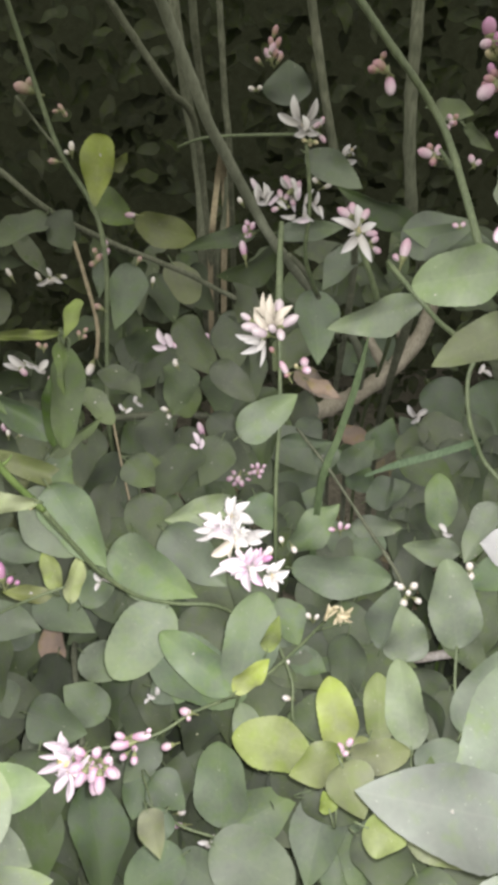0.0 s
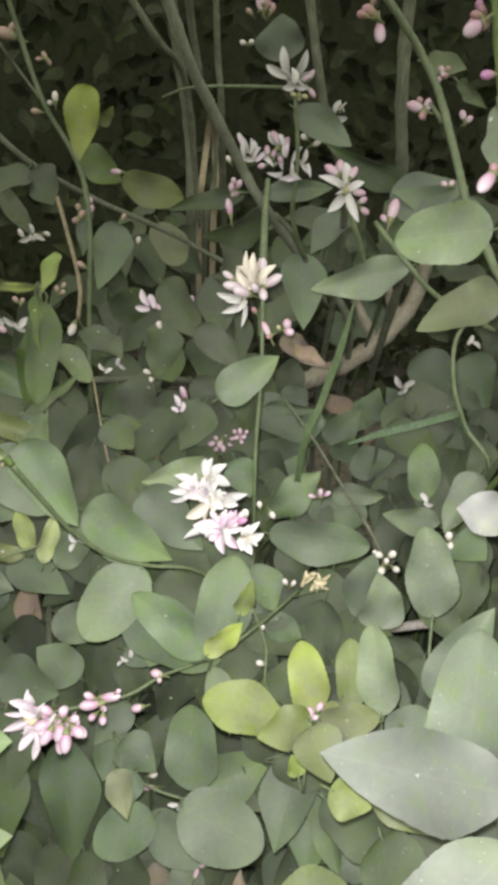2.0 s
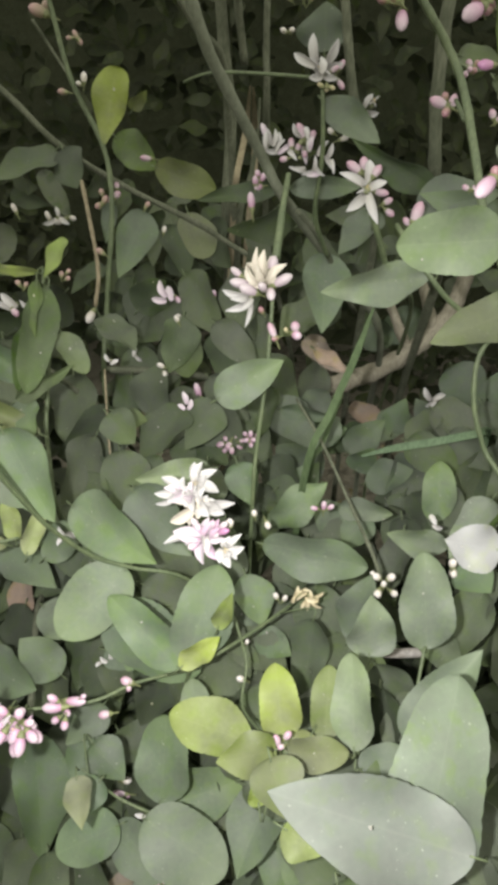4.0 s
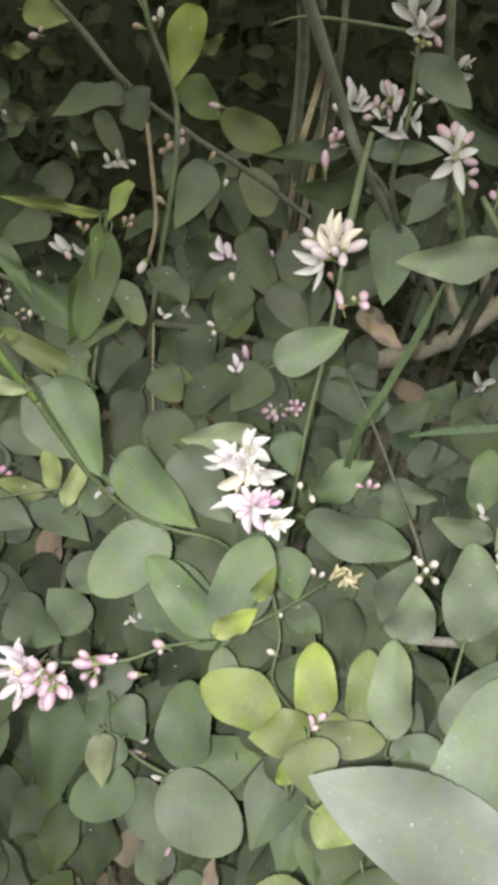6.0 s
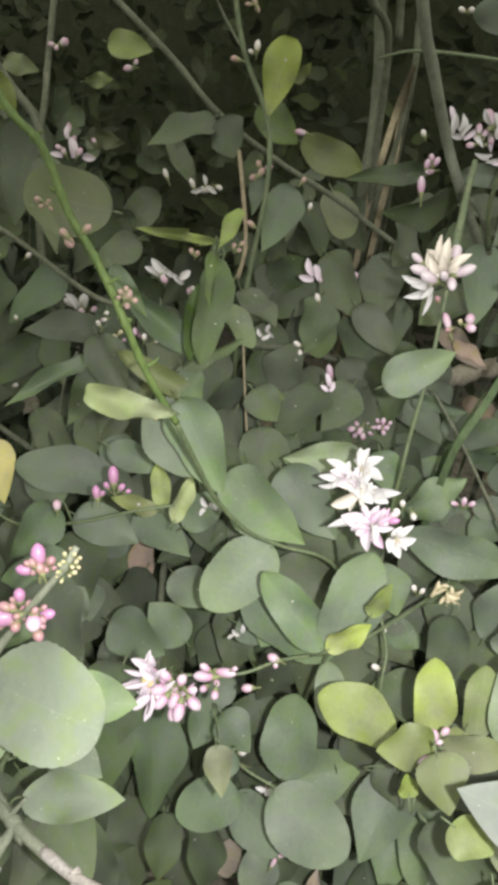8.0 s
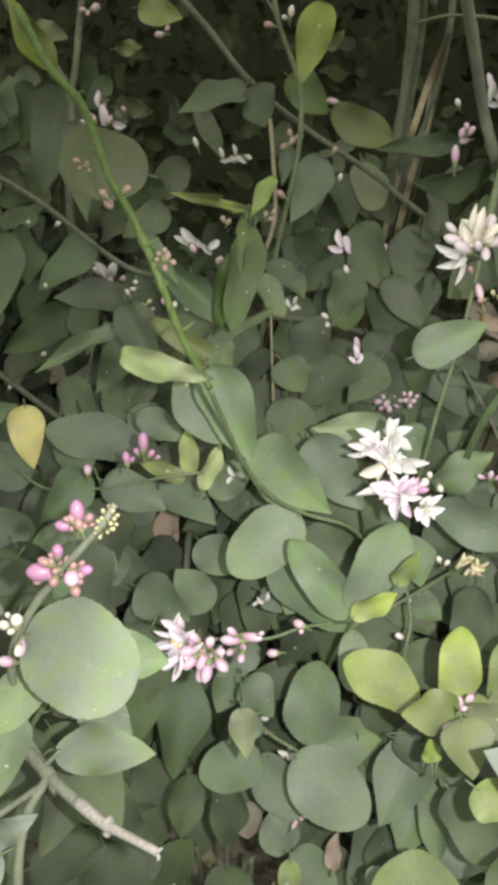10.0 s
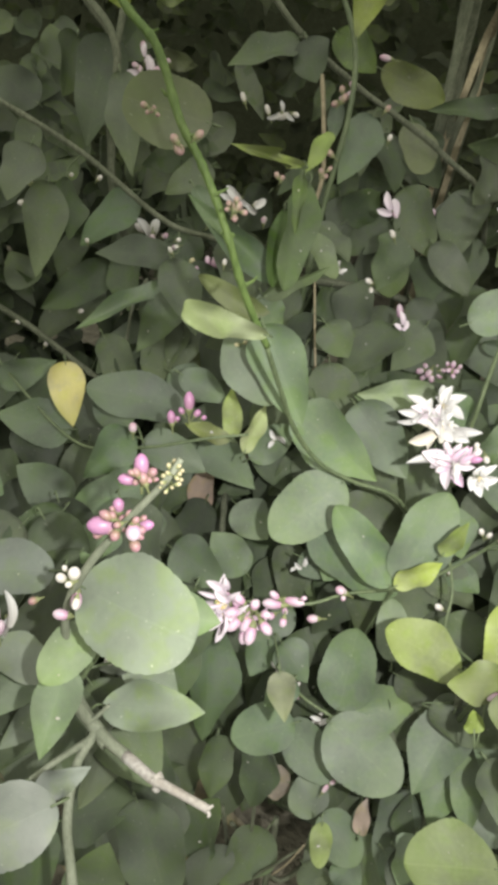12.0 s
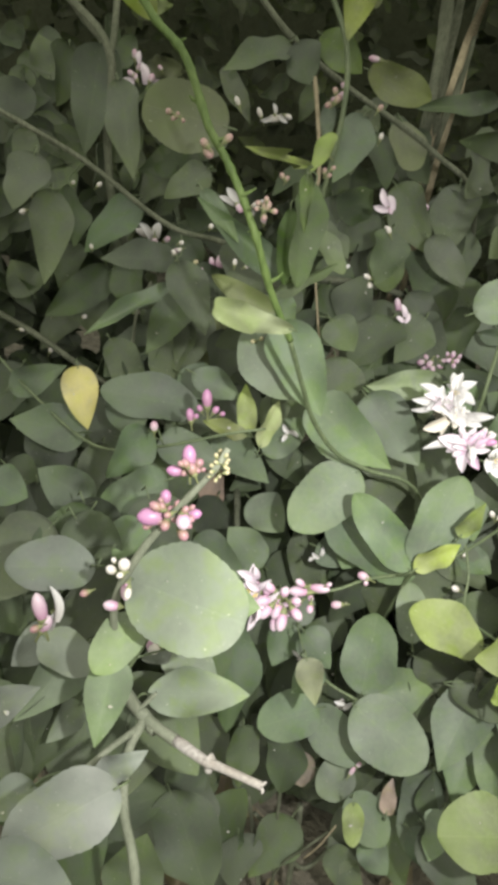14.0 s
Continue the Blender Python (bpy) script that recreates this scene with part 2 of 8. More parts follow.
def smooth_path(points, steps=6):
    """A Catmull-Rom curve through the points."""
    p = [Vector(q) for q in points]
    p = [2 * p[0] - p[1], *p, 2 * p[-1] - p[-2]]
    path = []
    for a, b, c, d in zip(p, p[1:], p[2:], p[3:]):
        for i in range(steps):
            t = i / steps
            path.append(0.5 * (2 * b + (c - a) * t + (2 * a - 5 * b + 4 * c - d) * t * t + (3 * b - a - 3 * c + d) * t ** 3))
    path.append(p[-2])
    return path


def tube(name, path, radius, sides=8, knots=0.0, seed=0):
    """A tapered stem along a path, with slight swellings at its knots."""
    r = random.Random(seed)
    verts, faces = [], []
    side = None
    n = len(path)
    for i, q in enumerate(path):
        ahead = (path[min(i + 1, n - 1)] - path[max(i - 1, 0)]).normalized()
        if side is None:
            side = ahead.orthogonal().normalized()
        side = (side - ahead * side.dot(ahead)).normalized()
        other = ahead.cross(side)
        swell = radius(i / (n - 1)) * (1 + (knots * r.uniform(0.4, 1.6) if i % 5 == 2 else r.uniform(-0.3, 0.3) * knots))
        for k in range(sides):
            a = 2 * math.pi * k / sides
            verts.append(q + (side * math.cos(a) + other * math.sin(a)) * swell * (1 + knots * 0.3 * math.sin(3 * a + i)))
    for i in range(n - 1):
        for k in range(sides):
            a, b = i * sides + k, i * sides + (k + 1) % sides
            faces.append((a, b, b + sides, a + sides))
    faces.append(tuple(range(sides))[::-1])
    faces.append(tuple((n - 1) * sides + k for k in range(sides)))
    return mesh_of(name, verts, faces)


def leaf_shape(name, a, b, bulge, fold, wave, phase, nu=48, nv=8, thick=0.004, twist=0.0, skew=0.0, droop=0.0):
    """A leaf of unit length and width from its base (x = 0) to its tip (x = 1), with two faces and a rim."""
    top = a / (a + b)
    peak = top ** a * (1 - top) ** b
    verts, faces = [], []
    for layer in (0, 1):
        for i in range(nu + 1):
            u = 0.5 - 0.5 * math.cos(math.pi * i / nu)
            half = 0.5 * (u ** a * (1 - u) ** b / peak if 0.001 < u < 0.999 else 0.0) + 0.004
            for j in range(nv + 1):
                s = 2 * j / nv - 1
                ragged = 0.978 + 0.036 * abs(math.sin(40 * u + phase * 3 + s)) ** 0.7 + 0.036 * math.sin(9 * u + 2 * phase * (1 if s > 0 else 1.7))
                y = s * half * ragged + skew * 4 * u * (1 - u) * 0.5
                z = bulge * 4 * u * (1 - u) - fold * (1 - abs(s) ** 1.5) * half * 0.6 + wave * abs(s) ** 2 * math.sin(9 * u + phase + (1.3 if s > 0 else 0)) * half
                z += twist * s * half * (u - 0.4) - droop * max(0, u - 0.55) ** 2
                verts.append((u, y, z - layer * thick))
    row, base = nv + 1, (nu + 1) * (nv + 1)
    for i in range(nu):
        for j in range(nv):
            q = (i * row + j, (i + 1) * row + j, (i + 1) * row + j + 1, i * row + j + 1)
            faces.append(q)
            faces.append(tuple(base + v for v in q[::-1]))
    for j in (0, nv):
        rim = len(verts)
        verts += [verts[i * row + j] for i in range(nu + 1)] + [verts[base + i * row + j] for i in range(nu + 1)]
        for i in range(nu):
            p, q = rim + i, rim + nu + 1 + i
            faces.append((p, q, q + 1, p + 1) if j == 0 else (p, p + 1, q + 1, q))
    return mesh_of(name, verts, faces)


SHAPES = [
    leaf_shape("leaf_blade", 0.50, 0.95, 0.040, 0.26, 0.12, 0.3, skew=0.05, droop=0.25),
    leaf_shape("leaf_blade", 0.48, 0.98, 0.055, 0.16, 0.20, 1.7, twist=0.4, skew=-0.06, droop=0.4),
    leaf_shape("leaf_blade", 0.46, 1.02, 0.030, 0.30, 0.12, 2.9, skew=0.03, droop=0.3),
    leaf_shape("leaf_blade", 0.58, 0.98, 0.050, 0.14, 0.24, 4.1, twist=-0.45, skew=0.08),
    leaf_shape("leaf_blade", 0.42, 0.56, 0.035, 0.18, 0.16, 5.3, skew=-0.04, droop=0.4),
    leaf_shape("leaf_blade", 0.42, 0.88, 0.045, 0.12, 0.18, 0.9, twist=0.3),
    leaf_shape("leaf_blade", 0.62, 0.95, 0.040, 0.26, 0.16, 2.1, skew=0.07, droop=0.2),
    leaf_shape("leaf_blade", 0.50, 0.60, 0.040, 0.22, 0.10, 3.5, twist=-0.12, skew=-0.06),
    leaf_shape("leaf_blade", 0.95, 0.40, 0.040, 0.20, 0.18, 1.1, skew=0.05),
    leaf_shape("leaf_blade", 0.95, 0.24, 0.030, 0.10, 0.30, 0.6, twist=0.5, skew=0.16, droop=-0.2),
    leaf_shape("leaf_blade", 0.72, 0.66, 0.050, 0.22, 0.26, 2.4, twist=0.25, skew=0.04),
    leaf_shape("leaf_blade", 0.46, 0.45, 0.040, 0.10, 0.05, 1.9, skew=0.03, droop=0.3),
    leaf_shape("leaf_blade", 0.60, 0.26, 0.030, 0.20, 0.24, 0.6, twist=0.25, skew=0.16, droop=-0.2),
]
PLAIN = (0, 1, 2, 3, 5, 6, 7)
HANGING = (0, 2, 6)
LEAF_MESH = {(kind, n): shape.copy() for kind in LEAF for n, shape in enumerate(SHAPES)}


def blank_thing(name, label, category, at, group=""):
    ob = new(name)
    ob.empty_display_size = 0.02
    ob.location = at
    PLACE[ob] = Matrix.Translation(at)
    return tagged(ob, label, category, group)


TRACKS = {}


def branch(label, at):
    ob = blank_thing("lemon_branch", label, "branch", (*at, GROUND), "branches of the lemon shrub")
    TRACKS[ob] = []
    return ob


def stem(owner, kind, r0, r1, *points):
    path = smooth_path(points)
    TRACKS[owner] += path
    KEEP.extend((q, 0.012) for q in path[::2] if q.z > 0.45)
    sides = 12 if max(r0, r1) > 0.004 else 8
    part("stem", tube("stem", path, lambda u: r0 + (r1 - r0) * u, sides, {"pale": 0.05, "bark": 0.12, "wood": 0.14, "dry": 0.12, "bright": 0.16}.get(kind, 0.09), len(path)), STEM[kind], owner)


def twig(owner, start, ahead, reach=0.035, r=0.0006):
    """A short stalk behind a leaf or flower, to its stem where that is close by."""
    near = min(TRACKS[owner], key=lambda q: (q - start).length)
    inward = (start - EYE).normalized()
    if (near - start).length > reach:
        path = smooth_path((start + ahead * 0.003, start - ahead * 0.006 + inward * 0.003, start - ahead * 0.005 + inward * 0.010, start - ahead * 0.004 + inward * 0.022), 3)
    else:
        path = smooth_path((start + ahead * 0.003, start - ahead * 0.3 * (near - start).length, near), 3)
    part("stalk", tube("stalk", path, lambda u: r * (0.9 + 0.4 * u), 6, 0.08), STEM["green"], owner)


def leaf_pose(base, tip, width, roll):
    along = tip - base
    size = along.length
    x = along / size
    look_at = (EYE - (base + tip) / 2).normalized()
    z = (look_at - x * look_at.dot(x)).normalized()
    y = z.cross(x)
    z, y = z * math.cos(roll) + y * math.sin(roll), y * math.cos(roll) - z * math.sin(roll)
    m = Matrix((x * size, y * width / max(0.6, math.cos(roll)), z * size)).transposed().to_4x4()
    m.translation = base
    return m


KEEP = []
BLADES = []
WORDS = {"silver": "silvery pale underside of a leaf", "curled": "curled lime-green young leaf", "bright": "bright yellow-green young leaf", "lime": "pale lime young leaf", "yellow": "yellowed dying leaf", "withered": "withered brown dry leaf"}


def leaf(owner, kind, base, tip, width, shape=None):
    base, tip = Vector(base), Vector(tip)
    KEEP.append(((base + tip) / 2, 0.30 * ((tip - base).length + width)))
    rng = random.Random(int(1e5 * (7 * base.x + 13 * base.y + 29 * base.z)))
    n = (rng.choice(HANGING) if kind in ("shade", "dark") else rng.choice(PLAIN)) if shape is None else shape
    base = base + (base - EYE).normalized() * rng.uniform(-0.010, 0.018)
    tilt = 14 if owner == near else 52 if kind == "shade" else 28
    m = leaf_pose(base, tip, width * 0.94, math.radians(rng.uniform(-tilt, tilt)))
    BLADES.append(m)
    part("leaf", LEAF_MESH[kind, n], LEAF[kind], owner, m, WORDS.get(kind, ""))
    twig(owner, base, (tip - base).normalized())


def petal_shape(name, cup, recurve, width=0.25, nu=7, nv=4, thick=0.05):
    """A strap petal of unit length along x, hollow towards +z, in two faces with a slot each."""
    verts, faces, slots = [], [], []
    for layer in (0, 1):
        for i in range(nu + 1):
            u = i / nu
            half = 0.5 * width * (0.45 + 1.1 * math.sin(math.pi * min(1, u * 0.9 + 0.05)) ** 0.8 * 0.55) * (1 - max(0, (u - 0.62) / 0.38) ** 3 * 0.82)
            for j in range(nv + 1):
                s = 2 * j / nv - 1
                z = cup * s * s * half * 2 + 0.10 * math.sin(math.pi * u) - recurve * u ** 2.2
                verts.append((u * (1 - 0.12 * recurve * u), s * half, z - layer * thick))
    row, base = nv + 1, (nu + 1) * (nv + 1)
    for i in range(nu):
        for j in range(nv):
            q = (i * row + j, (i + 1) * row + j, (i + 1) * row + j + 1, i * row + j + 1)
            faces += [q, tuple(base + v for v in q[::-1])]
            slots += [0, 1]
    ring = [i * row for i in range(nu + 1)] + [nu * row + j for j in range(1, row)] + [i * row + nv for i in range(nu - 1, -1, -1)] + [j for j in range(nv - 1, 0, -1)]
    rim, k = len(verts), len(ring)
    verts += [verts[p] for p in ring] + [verts[base + p] for p in ring]
    for p in range(k):
        q = (p + 1) % k
        faces.append((rim + p, rim + k + p, rim + k + q, rim + q))
        slots.append(0)
    return mesh_of(name, verts, faces, True, slots)


PETAL_MESH = {(tint, n): petal_shape("petal", 0.5, curve) for tint in PETAL for n, curve in enumerate((0.05, 0.22, 0.42))}


def stamen_mesh(seed, height):
    """A ring of white filaments with yellow anthers round a pistil."""
    r = random.Random(seed)
    verts, faces, slots = [], [], []

    def rod(a, b, ra, rb, slot):
        ahead = (b - a).normalized()
        s = ahead.orthogonal().normalized()
        o = ahead.cross(s)
        k = len(verts)
        for c, rad in ((a, ra), (b, rb)):
            for i in range(4):
                w = math.pi * i / 2
                verts.append(c + (s * math.cos(w) + o * math.sin(w)) * rad)
        for i in range(4):
            faces.append((k + i, k + (i + 1) % 4, k + 4 + (i + 1) % 4, k + 4 + i))
            slots.append(slot)
        faces.append((k + 4, k + 5, k + 6, k + 7))
        slots.append(slot)

    for i in range(16):
        a = 2 * math.pi * i / 16 + r.uniform(-0.15, 0.15)
        out = r.uniform(0.10, 0.22)
        foot = Vector((0, 0.07 * math.cos(a), 0.07 * math.sin(a)))
        head = Vector((height * r.uniform(0.85, 1.1), out * math.cos(a), out * math.sin(a)))
        rod(foot, head, 0.022, 0.014, 0)
        rod(head, head + Vector((0.09, 0.02 * math.cos(a), 0.02 * math.sin(a))), 0.03, 0.022, 1)
    rod(Vector((0, 0, 0)), Vector((height * 1.05, 0.02, 0)), 0.045, 0.03, 0)
    return mesh_of("stamen_tuft", verts, faces, True, slots)


STAMENS = [stamen_mesh(3, 0.5), stamen_mesh(5, 0.42)]


def lathe(name, rows, sides=10):
    """A turned shape along x from rows of (x, radius)."""
    verts = [(x, r * math.cos(2 * math.pi * k / sides), r * math.sin(2 * math.pi * k / sides)) for x, r in rows for k in range(sides)]
    faces = [(i * sides + k, i * sides + (k + 1) % sides, (i + 1) * sides + (k + 1) % sides, (i + 1) * sides + k) for i in range(len(rows) - 1) for k in range(sides)]
    faces += [tuple(range(sides))[::-1], tuple((len(rows) - 1) * sides + k for k in range(sides))]
    return mesh_of(name, verts, faces)


CUP = lathe("calyx", [(-0.9, 0.07), (-0.35, 0.075), (-0.28, 0.13), (-0.10, 0.19), (0.04, 0.2), (0.03, 0.1)])


def axis_pose(at, ahead, size, width=None, spin=0.0):
    x = Vector(ahead).normalized()
    y = x.orthogonal().normalized()
    z = x.cross(y)
    y, z = y * math.cos(spin) + z * math.sin(spin), z * math.cos(spin) - y * math.sin(spin)
    w = width or size
    m = Matrix((x * size, y * w, z * w)).transposed().to_4x4()
    m.translation = Vector(at)
    return m


def flower(owner, tint, at, ahead, size, spread, petals):
    """An open blossom: a green calyx with strap petals round a tuft of stamens."""
    at, ahead = Vector(at), Vector(ahead).normalized()
    at = at - ahead * size * 0.2
    body = part("flower", CUP, CALYX, owner, axis_pose(at, ahead, size), {"white": "open white lemon blossom", "blush": "white blossom flushed with pink", "pink": "pink-purple half-open blossom", "faded": "withered yellowish blossom", "cream": "ageing cream blossom"}[tint])
    side = ahead.orthogonal().normalized()
    other = ahead.cross(side)
    turn = rng.uniform(0, 6.28)
    for k in range(petals):
        a = turn + 2 * math.pi * k / petals + rng.uniform(-0.2, 0.2)
        out = side * math.cos(a) + other * math.sin(a)
        lift = math.radians(90 - 82 * spread + rng.uniform(-14, 16))
        x = out * math.cos(lift) + ahead * math.sin(lift)
        z = ahead * math.cos(lift) - out * math.sin(lift)
        y = z.cross(x)
        s = size * rng.uniform(0.88, 1.1)
        m = Matrix((x * s, y * s * rng.uniform(0.9, 1.15), z * s)).transposed().to_4x4()
        m.translation = at + x * size * 0.06
        part("petal", PETAL_MESH[tint, rng.randrange(3)], PETAL[tint], body, m)
    part("stamen_tuft", STAMENS[rng.randrange(2)], (FILAMENT, ANTHER), body, axis_pose(at, ahead, size * 0.95))
    twig(owner, at - ahead * size * 0.85, ahead)
    KEEP.append((at, size * 1.1))


BUD_MESH = {tint: lathe("bud", [(0.0, 0.20), (0.1, 0.34), (0.3, 0.46), (0.55, 0.50), (0.78, 0.42), (0.93, 0.24), (1.0, 0.07)]) for tint in BUD}
BUD_CUP = lathe("calyx", [(-0.75, 0.09), (-0.3, 0.10), (-0.2, 0.2), (-0.02, 0.36), (0.10, 0.40), (0.09, 0.3)], 8)


def bud(owner, tint, at, ahead, length, width):
    at, ahead = Vector(at), Vector(ahead).normalized()
    m = axis_pose(at - ahead * length * 0.5, ahead, length, width, rng.uniform(0, 6))
    body = part("bud", BUD_MESH[tint], BUD[tint], owner, m)
    part("calyx", BUD_CUP, CALYX, body, m)
    KEEP.append((at, length * 0.8))


def blossom(owner, tint, at, size):
    """The calyx in the heart of a dense or half-hidden blossom, which carries single petals."""
    at = Vector(at)
    words = {"white": "open white lemon blossom", "blush": "white blossom flushed with pink", "pink": "pink-purple half-open blossom", "cream": "ageing cream blossom", "faded": "withered brownish blossom"}
    return part("flower", CUP, CALYX, owner, axis_pose(at, EYE - at, size), words[tint])


def petal(owner, tint, at, ahead, length, width):
    """A single spread petal of a blossom, its hollow side towards the light, turned a little."""
    at, x = Vector(at), Vector(ahead).normalized()
    z = (EYE - at).normalized()
    x = (x + z * rng.uniform(-0.35, 0.5)).normalized()
    z = (z - x * z.dot(x)).normalized()
    y = z.cross(x)
    roll = rng.uniform(-0.6, 0.6)
    y, z = y * math.cos(roll) + z * math.sin(roll), z * math.cos(roll) - y * math.sin(roll)
    m = Matrix((x * length, y * width / 0.25, z * length)).transposed().to_4x4()
    m.translation = at - x * length * 0.5
    part("petal", PETAL_MESH[tint, rng.randrange(3)], PETAL[tint], owner, m)
    KEEP.append((at, length * 0.7))


def blade(kind, width, *points):
    """A long grass blade, folded along its middle, rising from the ground."""
    path = smooth_path(points, 8)
    n = len(path)
    verts, faces = [], []
    for layer in (0, 1):
        for i, q in enumerate(path):
            ahead = (path[min(i + 1, n - 1)] - path[max(i - 1, 0)]).normalized()
            look_at = (EYE - q).normalized()
            across = ahead.cross(look_at).normalized()
            up = across.cross(ahead)
            half = width * 0.5 * min(1.0, 0.25 + 4.5 * i / n)
            for s in (-1, 0, 1):
                verts.append(q + across * half * s - up * (0.18 * half * (s == 0) + layer * 0.0006))
    base = 3 * n
    for i in range(n - 1):
        for s in (0, 1):
            a = i * 3 + s
            faces += [(a, a + 1, a + 4, a + 3), (base + a, base + a + 3, base + a + 4, base + a + 1)]
    for s in (0, 2):
        rim = len(verts)
        verts += [verts[i * 3 + s] for i in range(n)] + [verts[base + i * 3 + s] for i in range(n)]
        faces += [(rim + i, rim + i + 1, rim + n + i + 1, rim + n + i) for i in range(n - 1)]
    me = mesh_of("grass_blade", verts, faces)
    me.materials.append(BLADE[kind])
    words = {"grass": "long narrow green grass blade among lemon leaves", "blue": "broad bluish-green grass blade between dark leaves", "straw": "dry straw-coloured grass blade among stems"}
    return tagged(new("grass_blade", me), words[kind], "grass", "grass blades")


# ---- the ground ----
def soil_sheet():
    verts, faces = [], []
    xs = [-60, -12, -4] + [-2 + 0.1 * i for i in range(41)] + [4, 12, 60]
    ys = [-60, -12, -4] + [-1 + 0.1 * i for i in range(46)] + [6, 14, 60]
    for y in ys:
        for x in xs:
            lump = 0.03 * noise.noise(Vector((x * 3, y * 3, 0))) + 0.012 * noise.noise(Vector((x * 11, y * 11, 4))) if abs(x) < 3 and -2 < y < 5 else 0
            verts.append((x, y, GROUND + lump))
    k = len(xs)
    for j in range(len(ys) - 1):
        for i in range(k - 1):
            faces.append((j * k + i, j * k + i + 1, (j + 1) * k + i + 1, (j + 1) * k + i))
    me = mesh_of("ground", verts, faces)
    me.materials.append(SOIL)
    tagged(new("ground", me), "dark bare soil with crumbs under the shrub", "ground", kind="structure")


soil_sheet()


# added backdrop, no real wall: keeps the bright world fill out of the gaps
def night_backdrop():
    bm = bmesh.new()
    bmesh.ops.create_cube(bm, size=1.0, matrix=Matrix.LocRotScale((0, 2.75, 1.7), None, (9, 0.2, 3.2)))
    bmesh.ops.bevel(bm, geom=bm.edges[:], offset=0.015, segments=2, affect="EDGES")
    me = bpy.data.meshes.new("backdrop")
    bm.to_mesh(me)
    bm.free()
    me.materials.append(BACKDROP)
    tagged(new("backdrop", me), "plain dark backdrop added far behind the hedge to close off the sky", "wall", kind="structure")


night_backdrop()


def scattered(name, label, category, poses, material, nu=9, nv=2):
    """Many leaves in one mesh, each at its own pose."""
    shapes = [leaf_shape("shape", 0.55, 0.95 + 0.12 * n, 0.05, 0.3, 0.16, 0.4 + n, nu, nv, 0.005, skew=0.06 * (n - 1), droop=0.5) for n in range(3)]
    verts, faces = [], []
    for n, m in enumerate(poses):
        me = shapes[n % 3]
        k = len(verts)
        verts += [m @ v.co for v in me.vertices]
        faces += [tuple(k + i for i in p.vertices) for p in me.polygons]
    me = mesh_of(name, verts, faces)
    me.materials.append(material)
    for s in shapes:
        bpy.data.meshes.remove(s)
    return tagged(new(name, me), label, category, kind="stuff")


def litter_poses():
    r = random.Random(4)
    poses = []
    for _ in range(500):
        base = Vector((r.uniform(-0.7, 0.7), r.uniform(0.2, 1.9), GROUND + r.uniform(0.015, 0.05)))
        a = r.uniform(0, 6.28)
        tip = base + Vector((math.cos(a), math.sin(a), r.uniform(-0.1, 0.25))) * r.uniform(0.03, 0.07)
        poses.append(leaf_pose(base, tip, r.uniform(0.015, 0.035), r.uniform(-0.6, 0.6)))
    return poses


LITTER = leaf_material("leaf_litter", (0.085, 0.074, 0.050), (0.15, 0.125, 0.085), (0.2, 0.17, 0.12), 0.8, 0.15, True)
scattered("leaf_litter", "dry brown fallen leaves on the soil", "leaf litter", litter_poses(), LITTER)

# ---- branches ----
far = branch("thin branches with dark leaves in the shade behind", (-0.1, 1.1))
main = branch("grey-green branch with white star blossoms and broad leaves", (0.1, 1.1))
trunks = branch("bare grey-brown stems rising in the dark behind", (0.0, 1.3))
right = branch("green branch with pink buds and pale broad leaves", (0.3, 0.75))
log = branch("thick forked bare brown branch behind the leaves", (0.05, 1.3))
mid = branch("flowering branch with a white and pink blossom cluster", (0.0, 0.8))
left = branch("bright green young branch with curled lime leaf", (0.0, 0.85))
near = branch("branch with a pale broken twig, pink buds and broad leaves", (-0.2, 0.35))
back = branch("dim branch with small white blossoms in shade", (-0.25, 1.0))
shoot = branch("fresh green upright shoot with curled leaves", (-0.15, 0.85))
base = branch("low dense branch with rounded grey-green leaves", (0.0, 0.65))
low = branch("low branch with lime leaves and large pale leaves", (0.1, 0.65))

# stems, from the tip down
stem(far, "green", 0.0024, 0.0030, (-0.234, 0.854, 1.294), (-0.225, 0.863, 1.246), (-0.214, 0.869, 1.194), (-0.196, 0.861, 1.138), (-0.164, 0.853, 1.080), (-0.155, 0.842, 1.019), (-0.162, 0.835, 0.920), (-0.164, 0.834, 0.792), (-0.165, 1.054, 0.546), (-0.155, 1.104, 0.170))
stem(far, "bark", 0.0034, 0.0032, (-0.355, 0.904, 1.175), (-0.278, 0.897, 1.120), (-0.224, 0.895, 1.074), (-0.161, 0.918, 1.033), (-0.054, 0.955, 0.975), (0.017, 0.984, 0.902), (0.058, 1.220, 0.601), (0.068, 1.270, 0.170))
stem(far, "dry", 0.0022, 0.0022, (-0.191, 0.858, 1.047), (-0.180, 0.844, 1.012), (-0.168, 0.828, 0.961), (-0.172, 0.825, 0.923))
stem(far, "bark", 0.0045, 0.0040, (-0.172, 0.857, 0.834), (-0.090, 0.859, 0.839), (-0.051, 0.876, 0.828))
stem(far, "dry", 0.0011, 0.0011, (-0.150, 0.775, 0.872), (-0.131, 0.713, 0.834), (-0.114, 0.665, 0.798))
stem(far, "bark", 0.0016, 0.0012, (-0.243, 0.890, 1.191), (-0.225, 0.897, 1.162), (-0.192, 0.868, 1.130))
